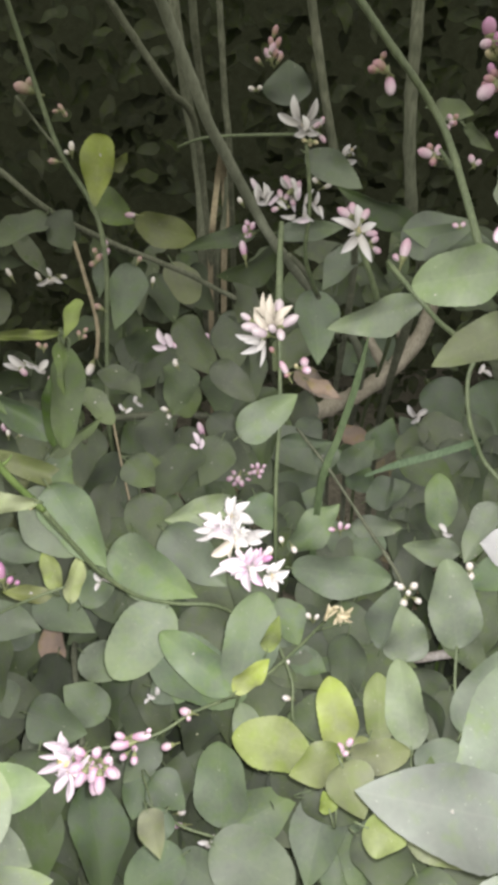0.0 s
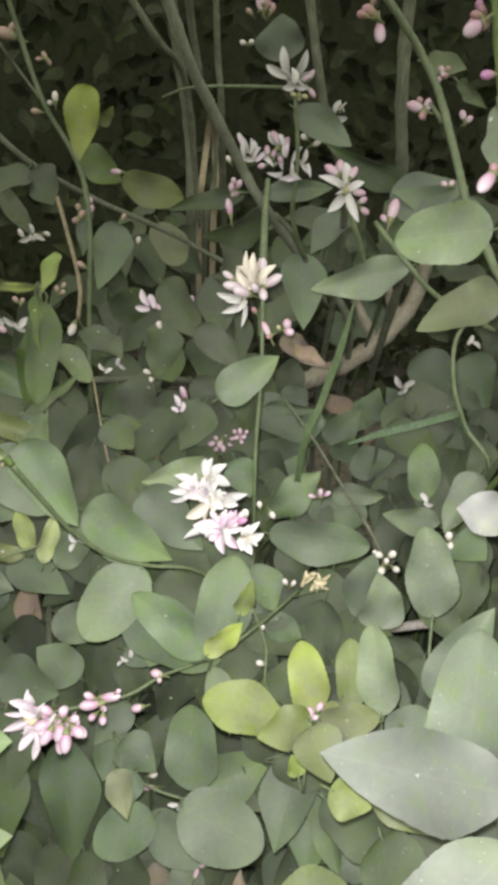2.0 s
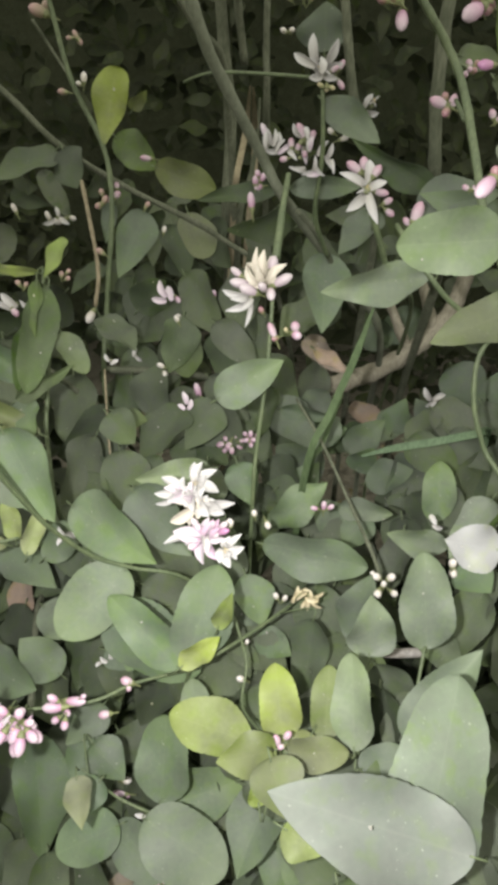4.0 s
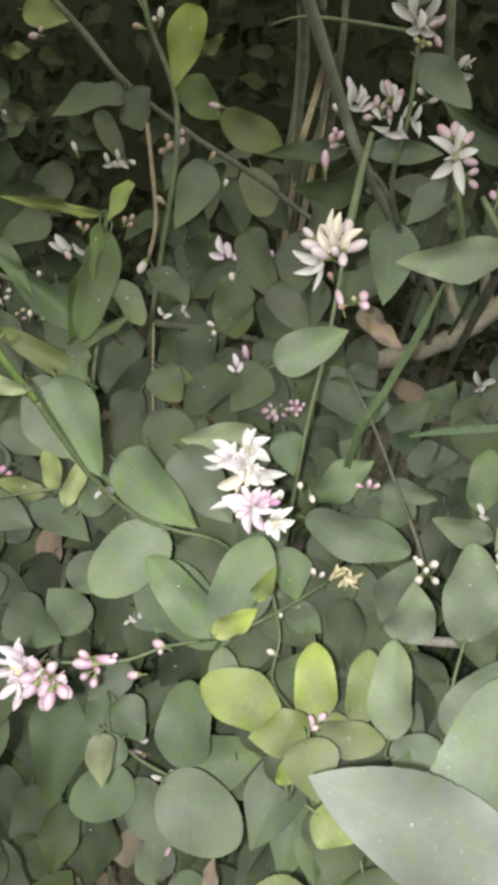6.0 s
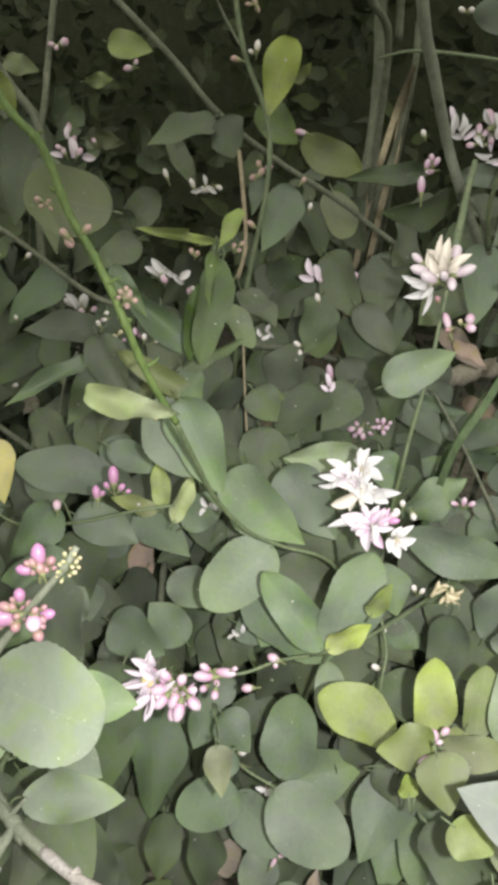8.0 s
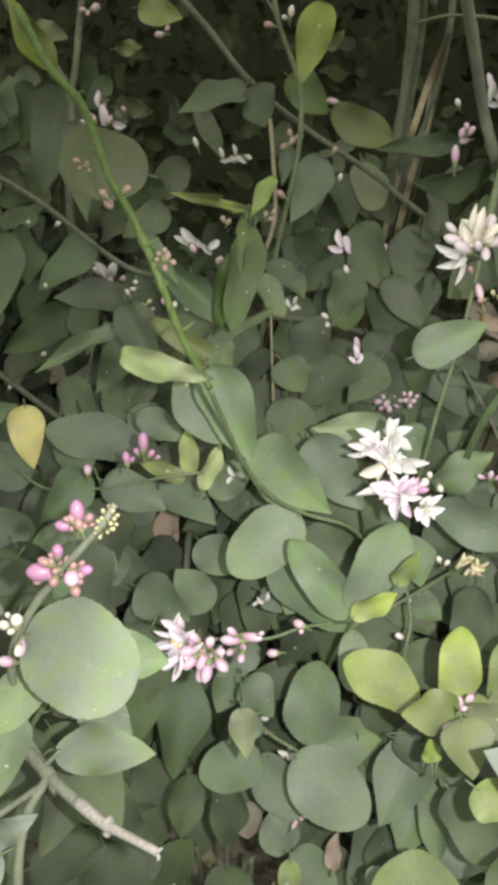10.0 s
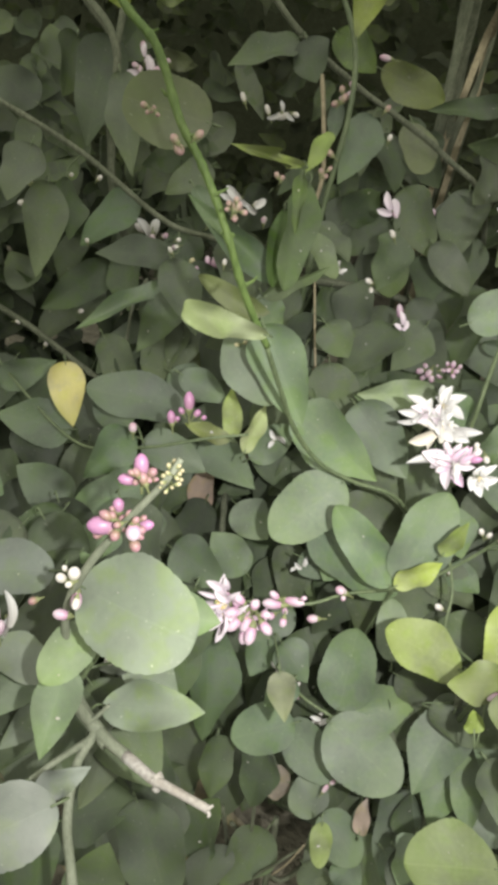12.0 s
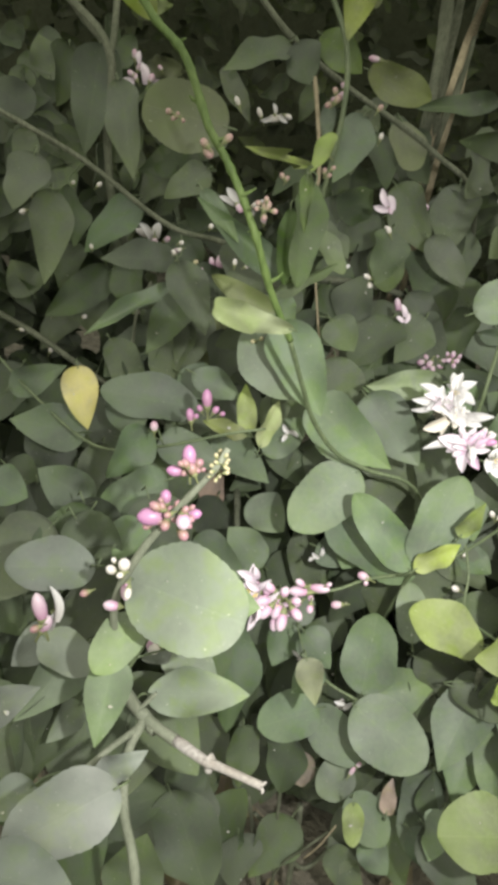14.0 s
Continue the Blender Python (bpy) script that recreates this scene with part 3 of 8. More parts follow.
stem(main, "young", 0.0040, 0.0048, (-0.067, 0.596, 1.280), (-0.054, 0.623, 1.245), (-0.040, 0.637, 1.207), (-0.031, 0.653, 1.181), (-0.015, 0.684, 1.147), (0.006, 0.732, 1.102), (0.026, 0.754, 1.066), (0.078, 0.867, 0.980), (0.154, 0.983, 0.859), (0.179, 1.240, 0.579), (0.189, 1.290, 0.170))
stem(main, "green", 0.0016, 0.0019, (0.030, 0.720, 1.088), (0.027, 0.666, 1.039), (0.028, 0.636, 0.953), (0.025, 0.621, 0.883), (0.025, 0.617, 0.832), (0.028, 0.650, 0.661), (0.029, 0.881, 0.480), (0.039, 0.931, 0.170))
stem(main, "green", 0.0016, 0.0024, (0.051, 0.724, 1.158), (0.056, 0.731, 1.108), (0.055, 0.748, 1.055), (0.071, 0.790, 1.007))
stem(main, "bark", 0.0025, 0.0030, (0.039, 0.749, 1.057), (0.061, 0.778, 1.027), (0.112, 0.901, 0.917))
stem(main, "green", 0.0010, 0.0015, (-0.061, 0.723, 1.156), (-0.041, 0.704, 1.164), (-0.018, 0.695, 1.167), (0.014, 0.706, 1.167), (0.042, 0.722, 1.166))
stem(trunks, "bark", 0.0036, 0.0050, (-0.157, 0.884, 1.307), (-0.125, 0.913, 1.255), (-0.087, 0.937, 1.196), (-0.064, 0.987, 1.161), (-0.057, 1.046, 1.060), (-0.051, 1.088, 0.949), (-0.047, 1.330, 0.624), (-0.037, 1.380, 0.170))
stem(trunks, "bark", 0.0070, 0.0080, (-0.101, 1.140, 1.362), (-0.091, 1.121, 1.262), (-0.081, 1.130, 1.174), (-0.067, 1.124, 1.078), (-0.063, 1.098, 0.946), (-0.061, 1.307, 0.623), (-0.051, 1.357, 0.170))
stem(trunks, "bark", 0.0036, 0.0042, (0.047, 0.732, 1.299), (0.056, 0.738, 1.248), (0.071, 0.738, 1.175), (0.083, 0.756, 1.133), (0.119, 0.865, 1.019), (0.132, 1.125, 0.660), (0.142, 1.175, 0.170))
stem(trunks, "bark", 0.0050, 0.0056, (0.141, 0.751, 1.303), (0.141, 0.739, 1.250), (0.140, 0.734, 1.198), (0.145, 0.740, 1.145), (0.158, 0.764, 1.085), (0.197, 0.884, 0.991), (0.213, 1.149, 0.646), (0.223, 1.199, 0.170))
stem(trunks, "bark", 0.0040, 0.0050, (-0.042, 1.204, 1.354), (-0.037, 1.203, 1.267), (-0.033, 1.209, 1.173), (-0.027, 1.217, 1.083), (-0.024, 1.443, 0.692), (-0.014, 1.493, 0.170))
stem(trunks, "bark", 0.0050, 0.0050, (-0.069, 1.076, 1.327), (-0.066, 1.086, 1.260), (-0.063, 1.117, 1.213), (-0.055, 1.142, 1.154))
stem(right, "green", 0.0024, 0.0028, (0.060, 0.592, 1.273), (0.094, 0.581, 1.231), (0.110, 0.577, 1.212), (0.124, 0.579, 1.195), (0.135, 0.571, 1.176), (0.144, 0.551, 1.147), (0.150, 0.532, 1.123), (0.155, 0.520, 1.106), (0.172, 0.509, 1.077), (0.229, 0.534, 0.974), (0.258, 0.766, 0.637), (0.268, 0.816, 0.170))
stem(right, "green", 0.0019, 0.0026, (0.281, 0.690, 1.012), (0.238, 0.700, 0.987), (0.213, 0.697, 0.961), (0.212, 0.683, 0.920), (0.228, 0.675, 0.877), (0.261, 0.675, 0.814), (0.289, 0.895, 0.557), (0.299, 0.945, 0.170))
stem(right, "green", 0.0022, 0.0022, (0.119, 0.665, 1.070), (0.141, 0.630, 1.047), (0.172, 0.636, 1.017), (0.233, 0.661, 0.979))
stem(right, "green", 0.0012, 0.0016, (0.136, 0.592, 1.166), (0.139, 0.564, 1.157))
stem(mid, "bark", 0.0015, 0.0017, (0.055, 0.792, 0.851), (0.086, 0.736, 0.830), (0.115, 0.659, 0.811), (0.133, 0.599, 0.804), (0.141, 0.573, 0.796))
stem(low, "pale", 0.0036, 0.0048, (0.109, 0.575, 0.687), (0.137, 0.581, 0.699), (0.170, 0.583, 0.703), (0.204, 0.585, 0.708))
stem(mid, "green", 0.0013, 0.0016, (0.069, 0.560, 0.768), (0.037, 0.516, 0.771), (0.009, 0.486, 0.769), (-0.009, 0.491, 0.746), (-0.021, 0.536, 0.619), (-0.026, 0.776, 0.459), (-0.016, 0.826, 0.170))
stem(mid, "green", 0.0011, 0.0012, (0.023, 0.513, 0.788), (0.036, 0.497, 0.757), (0.037, 0.466, 0.742), (0.060, 0.420, 0.763))
stem(mid, "green", 0.0011, 0.0014, (-0.133, 0.428, 0.751), (-0.075, 0.441, 0.756), (-0.044, 0.461, 0.760), (-0.001, 0.489, 0.754))
stem(left, "bright", 0.0022, 0.0022, (-0.244, 0.429, 1.153), (-0.232, 0.426, 1.137), (-0.223, 0.424, 1.127), (-0.209, 0.423, 1.116), (-0.200, 0.420, 1.102), (-0.191, 0.417, 1.084), (-0.179, 0.416, 1.068), (-0.168, 0.415, 1.050), (-0.158, 0.415, 1.029), (-0.150, 0.423, 1.003), (-0.141, 0.434, 0.978), (-0.134, 0.443, 0.960))
stem(left, "bright", 0.0014, 0.0004, (-0.216, 0.428, 1.118), (-0.212, 0.427, 1.119), (-0.208, 0.426, 1.121))
stem(left, "bright", 0.0014, 0.0004, (-0.198, 0.420, 1.094), (-0.200, 0.418, 1.095), (-0.202, 0.417, 1.097))
stem(left, "bright", 0.0014, 0.0004, (-0.187, 0.416, 1.078), (-0.183, 0.416, 1.079), (-0.179, 0.416, 1.082))
stem(left, "bright", 0.0014, 0.0004, (-0.169, 0.414, 1.053), (-0.166, 0.414, 1.055), (-0.162, 0.414, 1.058))
stem(left, "bright", 0.0014, 0.0004, (-0.158, 0.420, 1.032), (-0.161, 0.417, 1.033), (-0.164, 0.415, 1.034))
stem(left, "bright", 0.0014, 0.0004, (-0.150, 0.426, 1.003), (-0.146, 0.426, 1.006), (-0.143, 0.426, 1.010))
stem(left, "green", 0.0018, 0.0015, (-0.135, 0.442, 0.962), (-0.123, 0.464, 0.918), (-0.112, 0.486, 0.878), (-0.090, 0.510, 0.837), (-0.062, 0.525, 0.817), (-0.020, 0.542, 0.797), (0.021, 0.601, 0.698), (0.042, 0.851, 0.499), (0.052, 0.901, 0.170))
stem(left, "green", 0.0011, 0.0014, (-0.149, 0.517, 0.841), (-0.179, 0.508, 0.834), (-0.230, 0.508, 0.809), (-0.303, 0.542, 0.767), (-0.391, 0.603, 0.764), (-0.481, 0.672, 0.774))
stem(left, "bark", 0.0016, 0.0020, (-0.322, 0.688, 0.767), (-0.327, 0.724, 0.820), (-0.313, 0.724, 0.851))
stem(near, "young", 0.0016, 0.0024, (-0.142, 0.304, 0.969), (-0.146, 0.299, 0.960), (-0.157, 0.295, 0.942), (-0.167, 0.293, 0.925), (-0.180, 0.287, 0.900), (-0.190, 0.284, 0.865), (-0.188, 0.286, 0.807))
stem(near, "green", 0.0016, 0.0016, (-0.174, 0.295, 0.833), (-0.182, 0.288, 0.813), (-0.187, 0.285, 0.805))
stem(back, "bark", 0.0026, 0.0032, (-0.479, 0.721, 1.000), (-0.392, 0.740, 0.958), (-0.302, 0.741, 0.908), (-0.237, 0.761, 0.889), (-0.169, 0.809, 0.805), (-0.134, 1.054, 0.553), (-0.124, 1.104, 0.170))
stem(back, "bark", 0.0040, 0.0050, (-0.516, 0.899, 1.138), (-0.477, 0.894, 1.087), (-0.414, 0.867, 1.038), (-0.410, 0.851, 0.944), (-0.393, 0.854, 0.842), (-0.384, 1.076, 0.571), (-0.374, 1.126, 0.170))
stem(back, "bark", 0.0035, 0.0040, (-0.420, 0.927, 1.159), (-0.420, 0.906, 1.094), (-0.414, 0.882, 1.059), (-0.413, 0.866, 1.036))
stem(back, "bark", 0.0036, 0.0036, (-0.518, 0.742, 0.775), (-0.455, 0.736, 0.756), (-0.378, 0.724, 0.724), (-0.289, 0.741, 0.661))
stem(back, "bark", 0.0050, 0.0055, (-0.502, 0.916, 1.109), (-0.467, 0.915, 1.066), (-0.432, 0.901, 1.040), (-0.422, 0.908, 1.012))
stem(shoot, "green", 0.0015, 0.0026, (-0.162, 0.648, 1.017), (-0.164, 0.655, 0.985), (-0.167, 0.662, 0.944), (-0.169, 0.657, 0.903), (-0.166, 0.637, 0.857), (-0.153, 0.641, 0.757), (-0.146, 0.864, 0.528), (-0.136, 0.914, 0.170))
stem(base, "green", 0.0011, 0.0014, (-0.083, 0.437, 0.684), (-0.055, 0.435, 0.658), (-0.024, 0.432, 0.646), (0.007, 0.450, 0.596), (0.037, 0.519, 0.448), (0.047, 0.569, 0.170))
stem(base, "bark", 0.0030, 0.0034, (0.062, 0.455, 0.694), (0.074, 0.467, 0.604), (0.083, 0.456, 0.484), (0.087, 0.500, 0.392), (0.097, 0.550, 0.170))
stem(base, "bark", 0.0030, 0.0034, (-0.149, 0.499, 0.662), (-0.173, 0.589, 0.689), (-0.182, 0.632, 0.682))
stem(base, "bark", 0.0025, 0.0030, (-0.092, 0.470, 0.370), (-0.063, 0.473, 0.333), (-0.023, 0.469, 0.285), (0.016, 0.516, 0.292), (0.026, 0.566, 0.170))
stem(low, "green", 0.0020, 0.0026, (0.070, 0.407, 0.781), (0.063, 0.418, 0.738), (0.070, 0.458, 0.643), (0.077, 0.473, 0.544), (0.081, 0.532, 0.422), (0.091, 0.582, 0.170))
stem(low, "green", 0.0022, 0.0030, (0.119, 0.417, 0.768), (0.135, 0.447, 0.708), (0.167, 0.461, 0.564), (0.180, 0.517, 0.432), (0.190, 0.567, 0.170))
stem(low, "green", 0.0012, 0.0018, (0.172, 0.503, 0.789), (0.168, 0.476, 0.760), (0.164, 0.409, 0.743), (0.166, 0.338, 0.715), (0.168, 0.332, 0.508), (0.178, 0.382, 0.170))
stem(low, "green", 0.0013, 0.0016, (0.049, 0.434, 0.746), (0.068, 0.405, 0.775), (0.082, 0.405, 0.776), (0.118, 0.412, 0.768))
stem(right, "bright", 0.0012, 0.0029, (0.115, 0.410, 1.233), (0.116, 0.406, 1.224), (0.118, 0.396, 1.204), (0.124, 0.397, 1.184), (0.131, 0.396, 1.160), (0.152, 0.408, 1.097), (0.213, 0.481, 0.981), (0.238, 0.730, 0.640), (0.248, 0.780, 0.170))
stem(near, "young", 0.0020, 0.0046, (-0.192, 0.287, 0.861), (-0.189, 0.287, 0.826), (-0.186, 0.285, 0.805), (-0.177, 0.279, 0.795), (-0.165, 0.273, 0.789), (-0.158, 0.269, 0.788))
stem(near, "young", 0.0036, 0.0034, (-0.182, 0.272, 0.815), (-0.172, 0.276, 0.792), (-0.164, 0.272, 0.790), (-0.143, 0.261, 0.794))
stem(near, "pale", 0.0034, 0.0022, (-0.145, 0.262, 0.794), (-0.125, 0.252, 0.798), (-0.119, 0.250, 0.800), (-0.093, 0.243, 0.804))
stem(near, "pale", 0.0017, 0.0007, (-0.095, 0.243, 0.803), (-0.093, 0.243, 0.805), (-0.091, 0.244, 0.807))
stem(near, "pale", 0.0015, 0.0006, (-0.095, 0.243, 0.803), (-0.092, 0.242, 0.802), (-0.092, 0.240, 0.802))
stem(near, "pale", 0.0033, 0.0024, (-0.125, 0.254, 0.800), (-0.122, 0.252, 0.798), (-0.123, 0.250, 0.793))
stem(near, "young", 0.0027, 0.0023, (-0.167, 0.273, 0.790), (-0.169, 0.251, 0.786), (-0.162, 0.226, 0.775), (-0.145, 0.197, 0.761), (-0.130, 0.158, 0.635), (-0.123, 0.191, 0.468), (-0.113, 0.241, 0.170))
stem(near, "young", 0.0020, 0.0016, (-0.167, 0.271, 0.787), (-0.177, 0.247, 0.796), (-0.186, 0.233, 0.794))
stem(near, "young", 0.0011, 0.0015, (-0.163, 0.281, 0.805), (-0.167, 0.278, 0.799), (-0.171, 0.275, 0.794))
stem(trunks, "bark", 0.0012, 0.0075, (-0.029, 1.101, 1.119), (-0.030, 1.102, 1.080), (-0.034, 1.095, 1.024), (-0.047, 1.087, 0.945), (-0.056, 1.300, 0.623), (-0.046, 1.350, 0.170))
stem(main, "green", 0.0022, 0.0036, (0.030, 0.712, 1.094), (0.028, 0.690, 1.067), (0.027, 0.664, 1.035))
stem(log, "wood", 0.0100, 0.0155, (0.268, 1.087, 0.926), (0.262, 1.082, 0.893), (0.248, 1.075, 0.857), (0.216, 1.067, 0.819), (0.177, 1.062, 0.787), (0.137, 1.062, 0.764), (0.093, 1.062, 0.743), (0.095, 1.173, 0.679), (0.092, 1.443, 0.490), (0.102, 1.493, 0.170))
stem(log, "wood", 0.0060, 0.0095, (0.211, 1.087, 0.904), (0.223, 1.077, 0.873), (0.237, 1.072, 0.839))
stem(log, "wood", 0.0055, 0.0085, (0.164, 1.078, 0.884), (0.185, 1.070, 0.847), (0.206, 1.067, 0.808))
stem(main, "green", 0.0024, 0.0030, (0.097, 0.682, 1.080), (0.113, 0.696, 1.043), (0.131, 0.741, 1.000), (0.182, 0.949, 0.902), (0.195, 1.222, 0.601), (0.205, 1.272, 0.170))
stem(base, "bark", 0.0022, 0.0030, (-0.102, 0.435, 0.460), (-0.088, 0.435, 0.389), (-0.068, 0.433, 0.280), (-0.068, 0.483, 0.190))
stem(base, "bark", 0.0016, 0.0022, (-0.073, 0.437, 0.489), (-0.067, 0.434, 0.416), (-0.056, 0.430, 0.307), (-0.056, 0.480, 0.190))
stem(base, "bark", 0.0030, 0.0036, (-0.048, 0.453, 0.438), (-0.042, 0.447, 0.360), (-0.037, 0.442, 0.251), (-0.037, 0.492, 0.190))
stem(base, "bark", 0.0012, 0.0016, (-0.020, 0.412, 0.478), (-0.038, 0.408, 0.442), (-0.057, 0.412, 0.384), (-0.057, 0.462, 0.190))
stem(base, "bark", 0.0020, 0.0026, (-0.105, 0.417, 0.402), (-0.103, 0.416, 0.332), (-0.098, 0.413, 0.259), (-0.098, 0.463, 0.190))
stem(base, "dry", 0.0009, 0.0007, (-0.042, 0.367, 0.504), (-0.033, 0.365, 0.535), (-0.025, 0.366, 0.570))

# leaves: base, tip, width
# back and left leaves take darker kinds, putting the torch's falloff into colour
leaf(far, "lime", (-0.161, 0.838, 1.085), (-0.154, 0.869, 1.156), 0.037, 8)
leaf(far, "lime", (-0.152, 0.920, 1.112), (-0.136, 0.924, 1.131), 0.016)
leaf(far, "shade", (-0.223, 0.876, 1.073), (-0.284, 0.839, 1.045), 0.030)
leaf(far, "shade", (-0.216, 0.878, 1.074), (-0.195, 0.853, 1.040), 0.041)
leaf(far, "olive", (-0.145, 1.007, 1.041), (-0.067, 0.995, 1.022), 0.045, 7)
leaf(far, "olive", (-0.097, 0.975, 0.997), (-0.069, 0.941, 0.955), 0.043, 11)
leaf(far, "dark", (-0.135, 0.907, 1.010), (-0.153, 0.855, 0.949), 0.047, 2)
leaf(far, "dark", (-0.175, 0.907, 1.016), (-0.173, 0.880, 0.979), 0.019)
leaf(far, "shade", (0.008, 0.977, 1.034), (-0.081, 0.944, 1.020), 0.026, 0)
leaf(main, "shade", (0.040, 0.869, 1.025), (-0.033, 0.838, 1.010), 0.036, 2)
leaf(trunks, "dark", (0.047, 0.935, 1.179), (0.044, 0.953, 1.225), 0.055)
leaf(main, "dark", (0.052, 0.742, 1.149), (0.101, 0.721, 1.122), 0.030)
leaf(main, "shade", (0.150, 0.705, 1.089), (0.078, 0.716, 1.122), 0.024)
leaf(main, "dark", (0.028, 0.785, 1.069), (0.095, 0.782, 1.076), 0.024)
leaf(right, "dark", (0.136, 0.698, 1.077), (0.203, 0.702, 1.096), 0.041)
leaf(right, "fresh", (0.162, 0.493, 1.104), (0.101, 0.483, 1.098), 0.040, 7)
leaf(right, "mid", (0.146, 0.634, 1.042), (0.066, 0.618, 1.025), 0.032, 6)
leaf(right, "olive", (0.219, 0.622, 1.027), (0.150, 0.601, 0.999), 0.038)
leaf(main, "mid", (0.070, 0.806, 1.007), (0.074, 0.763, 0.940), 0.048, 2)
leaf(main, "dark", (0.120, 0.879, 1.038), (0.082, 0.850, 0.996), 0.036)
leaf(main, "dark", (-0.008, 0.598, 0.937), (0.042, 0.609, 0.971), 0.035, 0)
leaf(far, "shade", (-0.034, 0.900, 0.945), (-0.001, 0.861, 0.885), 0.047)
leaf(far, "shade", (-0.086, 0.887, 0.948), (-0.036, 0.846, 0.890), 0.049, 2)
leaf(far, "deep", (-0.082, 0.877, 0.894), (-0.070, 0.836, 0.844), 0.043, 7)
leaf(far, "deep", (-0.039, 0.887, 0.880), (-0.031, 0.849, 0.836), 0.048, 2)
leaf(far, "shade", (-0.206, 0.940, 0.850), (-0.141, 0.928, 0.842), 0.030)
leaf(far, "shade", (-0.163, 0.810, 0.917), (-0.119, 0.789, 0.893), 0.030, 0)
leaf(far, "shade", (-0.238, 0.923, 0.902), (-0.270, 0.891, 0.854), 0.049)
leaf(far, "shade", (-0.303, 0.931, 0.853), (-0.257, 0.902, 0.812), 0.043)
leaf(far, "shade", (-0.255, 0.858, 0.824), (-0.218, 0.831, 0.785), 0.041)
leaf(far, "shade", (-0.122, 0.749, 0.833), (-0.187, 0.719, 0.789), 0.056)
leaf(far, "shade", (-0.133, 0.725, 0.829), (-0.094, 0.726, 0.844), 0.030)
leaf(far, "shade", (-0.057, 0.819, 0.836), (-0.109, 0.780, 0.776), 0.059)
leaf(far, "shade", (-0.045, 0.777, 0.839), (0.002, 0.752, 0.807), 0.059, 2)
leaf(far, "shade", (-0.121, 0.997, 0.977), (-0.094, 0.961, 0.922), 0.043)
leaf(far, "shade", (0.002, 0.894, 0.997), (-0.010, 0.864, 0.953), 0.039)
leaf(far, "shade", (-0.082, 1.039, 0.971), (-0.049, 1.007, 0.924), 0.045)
leaf(mid, "fresh", (-0.013, 0.609, 0.865), (-0.076, 0.596, 0.853), 0.029)
leaf(mid, "dark", (0.006, 0.663, 0.841), (0.022, 0.639, 0.811), 0.033)
leaf(mid, "mid", (0.042, 0.656, 0.777), (0.092, 0.674, 0.823), 0.035)
leaf(far, "dark", (0.108, 0.692, 0.785), (0.162, 0.686, 0.785), 0.025)
leaf(mid, "mid", (0.039, 0.584, 0.810), (0.129, 0.574, 0.804), 0.040, 7)
leaf(far, "mid", (0.210, 0.716, 0.763), (0.208, 0.741, 0.821), 0.037, 7)
leaf(right, "silver", (0.185, 0.432, 0.938), (0.149, 0.428, 0.944), 0.031)
leaf(low, "mid", (0.174, 0.505, 0.785), (0.165, 0.535, 0.853), 0.043, 4)
leaf(far, "dark", (0.204, 0.624, 0.798), (0.148, 0.622, 0.807), 0.028)
leaf(far, "dark", (0.232, 0.624, 0.854), (0.198, 0.593, 0.809), 0.034)
leaf(far, "dark", (0.206, 0.580, 0.815), (0.232, 0.565, 0.800), 0.040)
leaf(low, "mid", (0.133, 0.509, 0.767), (0.130, 0.527, 0.813), 0.039)
leaf(low, "dark", (0.118, 0.546, 0.747), (0.133, 0.569, 0.801), 0.036)
leaf(low, "fresh", (0.118, 0.411, 0.775), (0.108, 0.438, 0.837), 0.031, 7)
leaf(low, "lime", (0.100, 0.428, 0.762), (0.096, 0.449, 0.813), 0.027, 7)
leaf(low, "bright", (0.068, 0.413, 0.770), (0.058, 0.435, 0.823), 0.031, 7)
leaf(low, "lime", (0.047, 0.427, 0.751), (-0.013, 0.429, 0.768), 0.041, 7)
leaf(low, "olive", (0.063, 0.386, 0.797), (0.027, 0.376, 0.791), 0.030)
leaf(low, "olive", (0.068, 0.388, 0.792), (0.110, 0.387, 0.802), 0.024)
leaf(low, "olive", (0.060, 0.368, 0.812), (0.075, 0.347, 0.785), 0.033)
leaf(low, "lime", (0.058, 0.383, 0.744), (0.052, 0.386, 0.763), 0.014)
leaf(low, "lime", (0.072, 0.336, 0.794), (0.097, 0.327, 0.789), 0.030)
leaf(low, "lime", (0.104, 0.356, 0.758), (0.155, 0.342, 0.745), 0.026)
leaf(low, "pale", (0.166, 0.303, 0.837), (0.061, 0.313, 0.856), 0.058, 6)
leaf(low, "sage", (0.150, 0.318, 0.785), (0.158, 0.370, 0.896), 0.059, 7)
leaf(low, "mid", (0.146, 0.395, 0.809), (0.185, 0.420, 0.869), 0.036)
leaf(low, "mid", (0.123, 0.412, 0.756), (0.156, 0.414, 0.773), 0.029)
leaf(low, "sage", (0.095, 0.231, 0.805), (0.148, 0.257, 0.860), 0.053)
leaf(low, "dark", (0.119, 0.591, 0.708), (0.175, 0.584, 0.708), 0.025)
leaf(low, "dark", (0.077, 0.608, 0.698), (0.099, 0.588, 0.673), 0.034)
leaf(low, "dark", (0.041, 0.572, 0.716), (0.073, 0.561, 0.707), 0.030)
leaf(mid, "mid", (-0.118, 0.548, 0.854), (-0.045, 0.527, 0.820), 0.051, 2)
leaf(mid, "dark", (-0.043, 0.624, 0.836), (-0.078, 0.615, 0.842), 0.025)
leaf(mid, "dark", (-0.075, 0.581, 0.853), (-0.020, 0.553, 0.812), 0.047)
leaf(mid, "mid", (-0.009, 0.469, 0.778), (0.009, 0.510, 0.841), 0.047, 7)
leaf(mid, "mid", (-0.014, 0.463, 0.777), (-0.070, 0.485, 0.821), 0.034, 7)
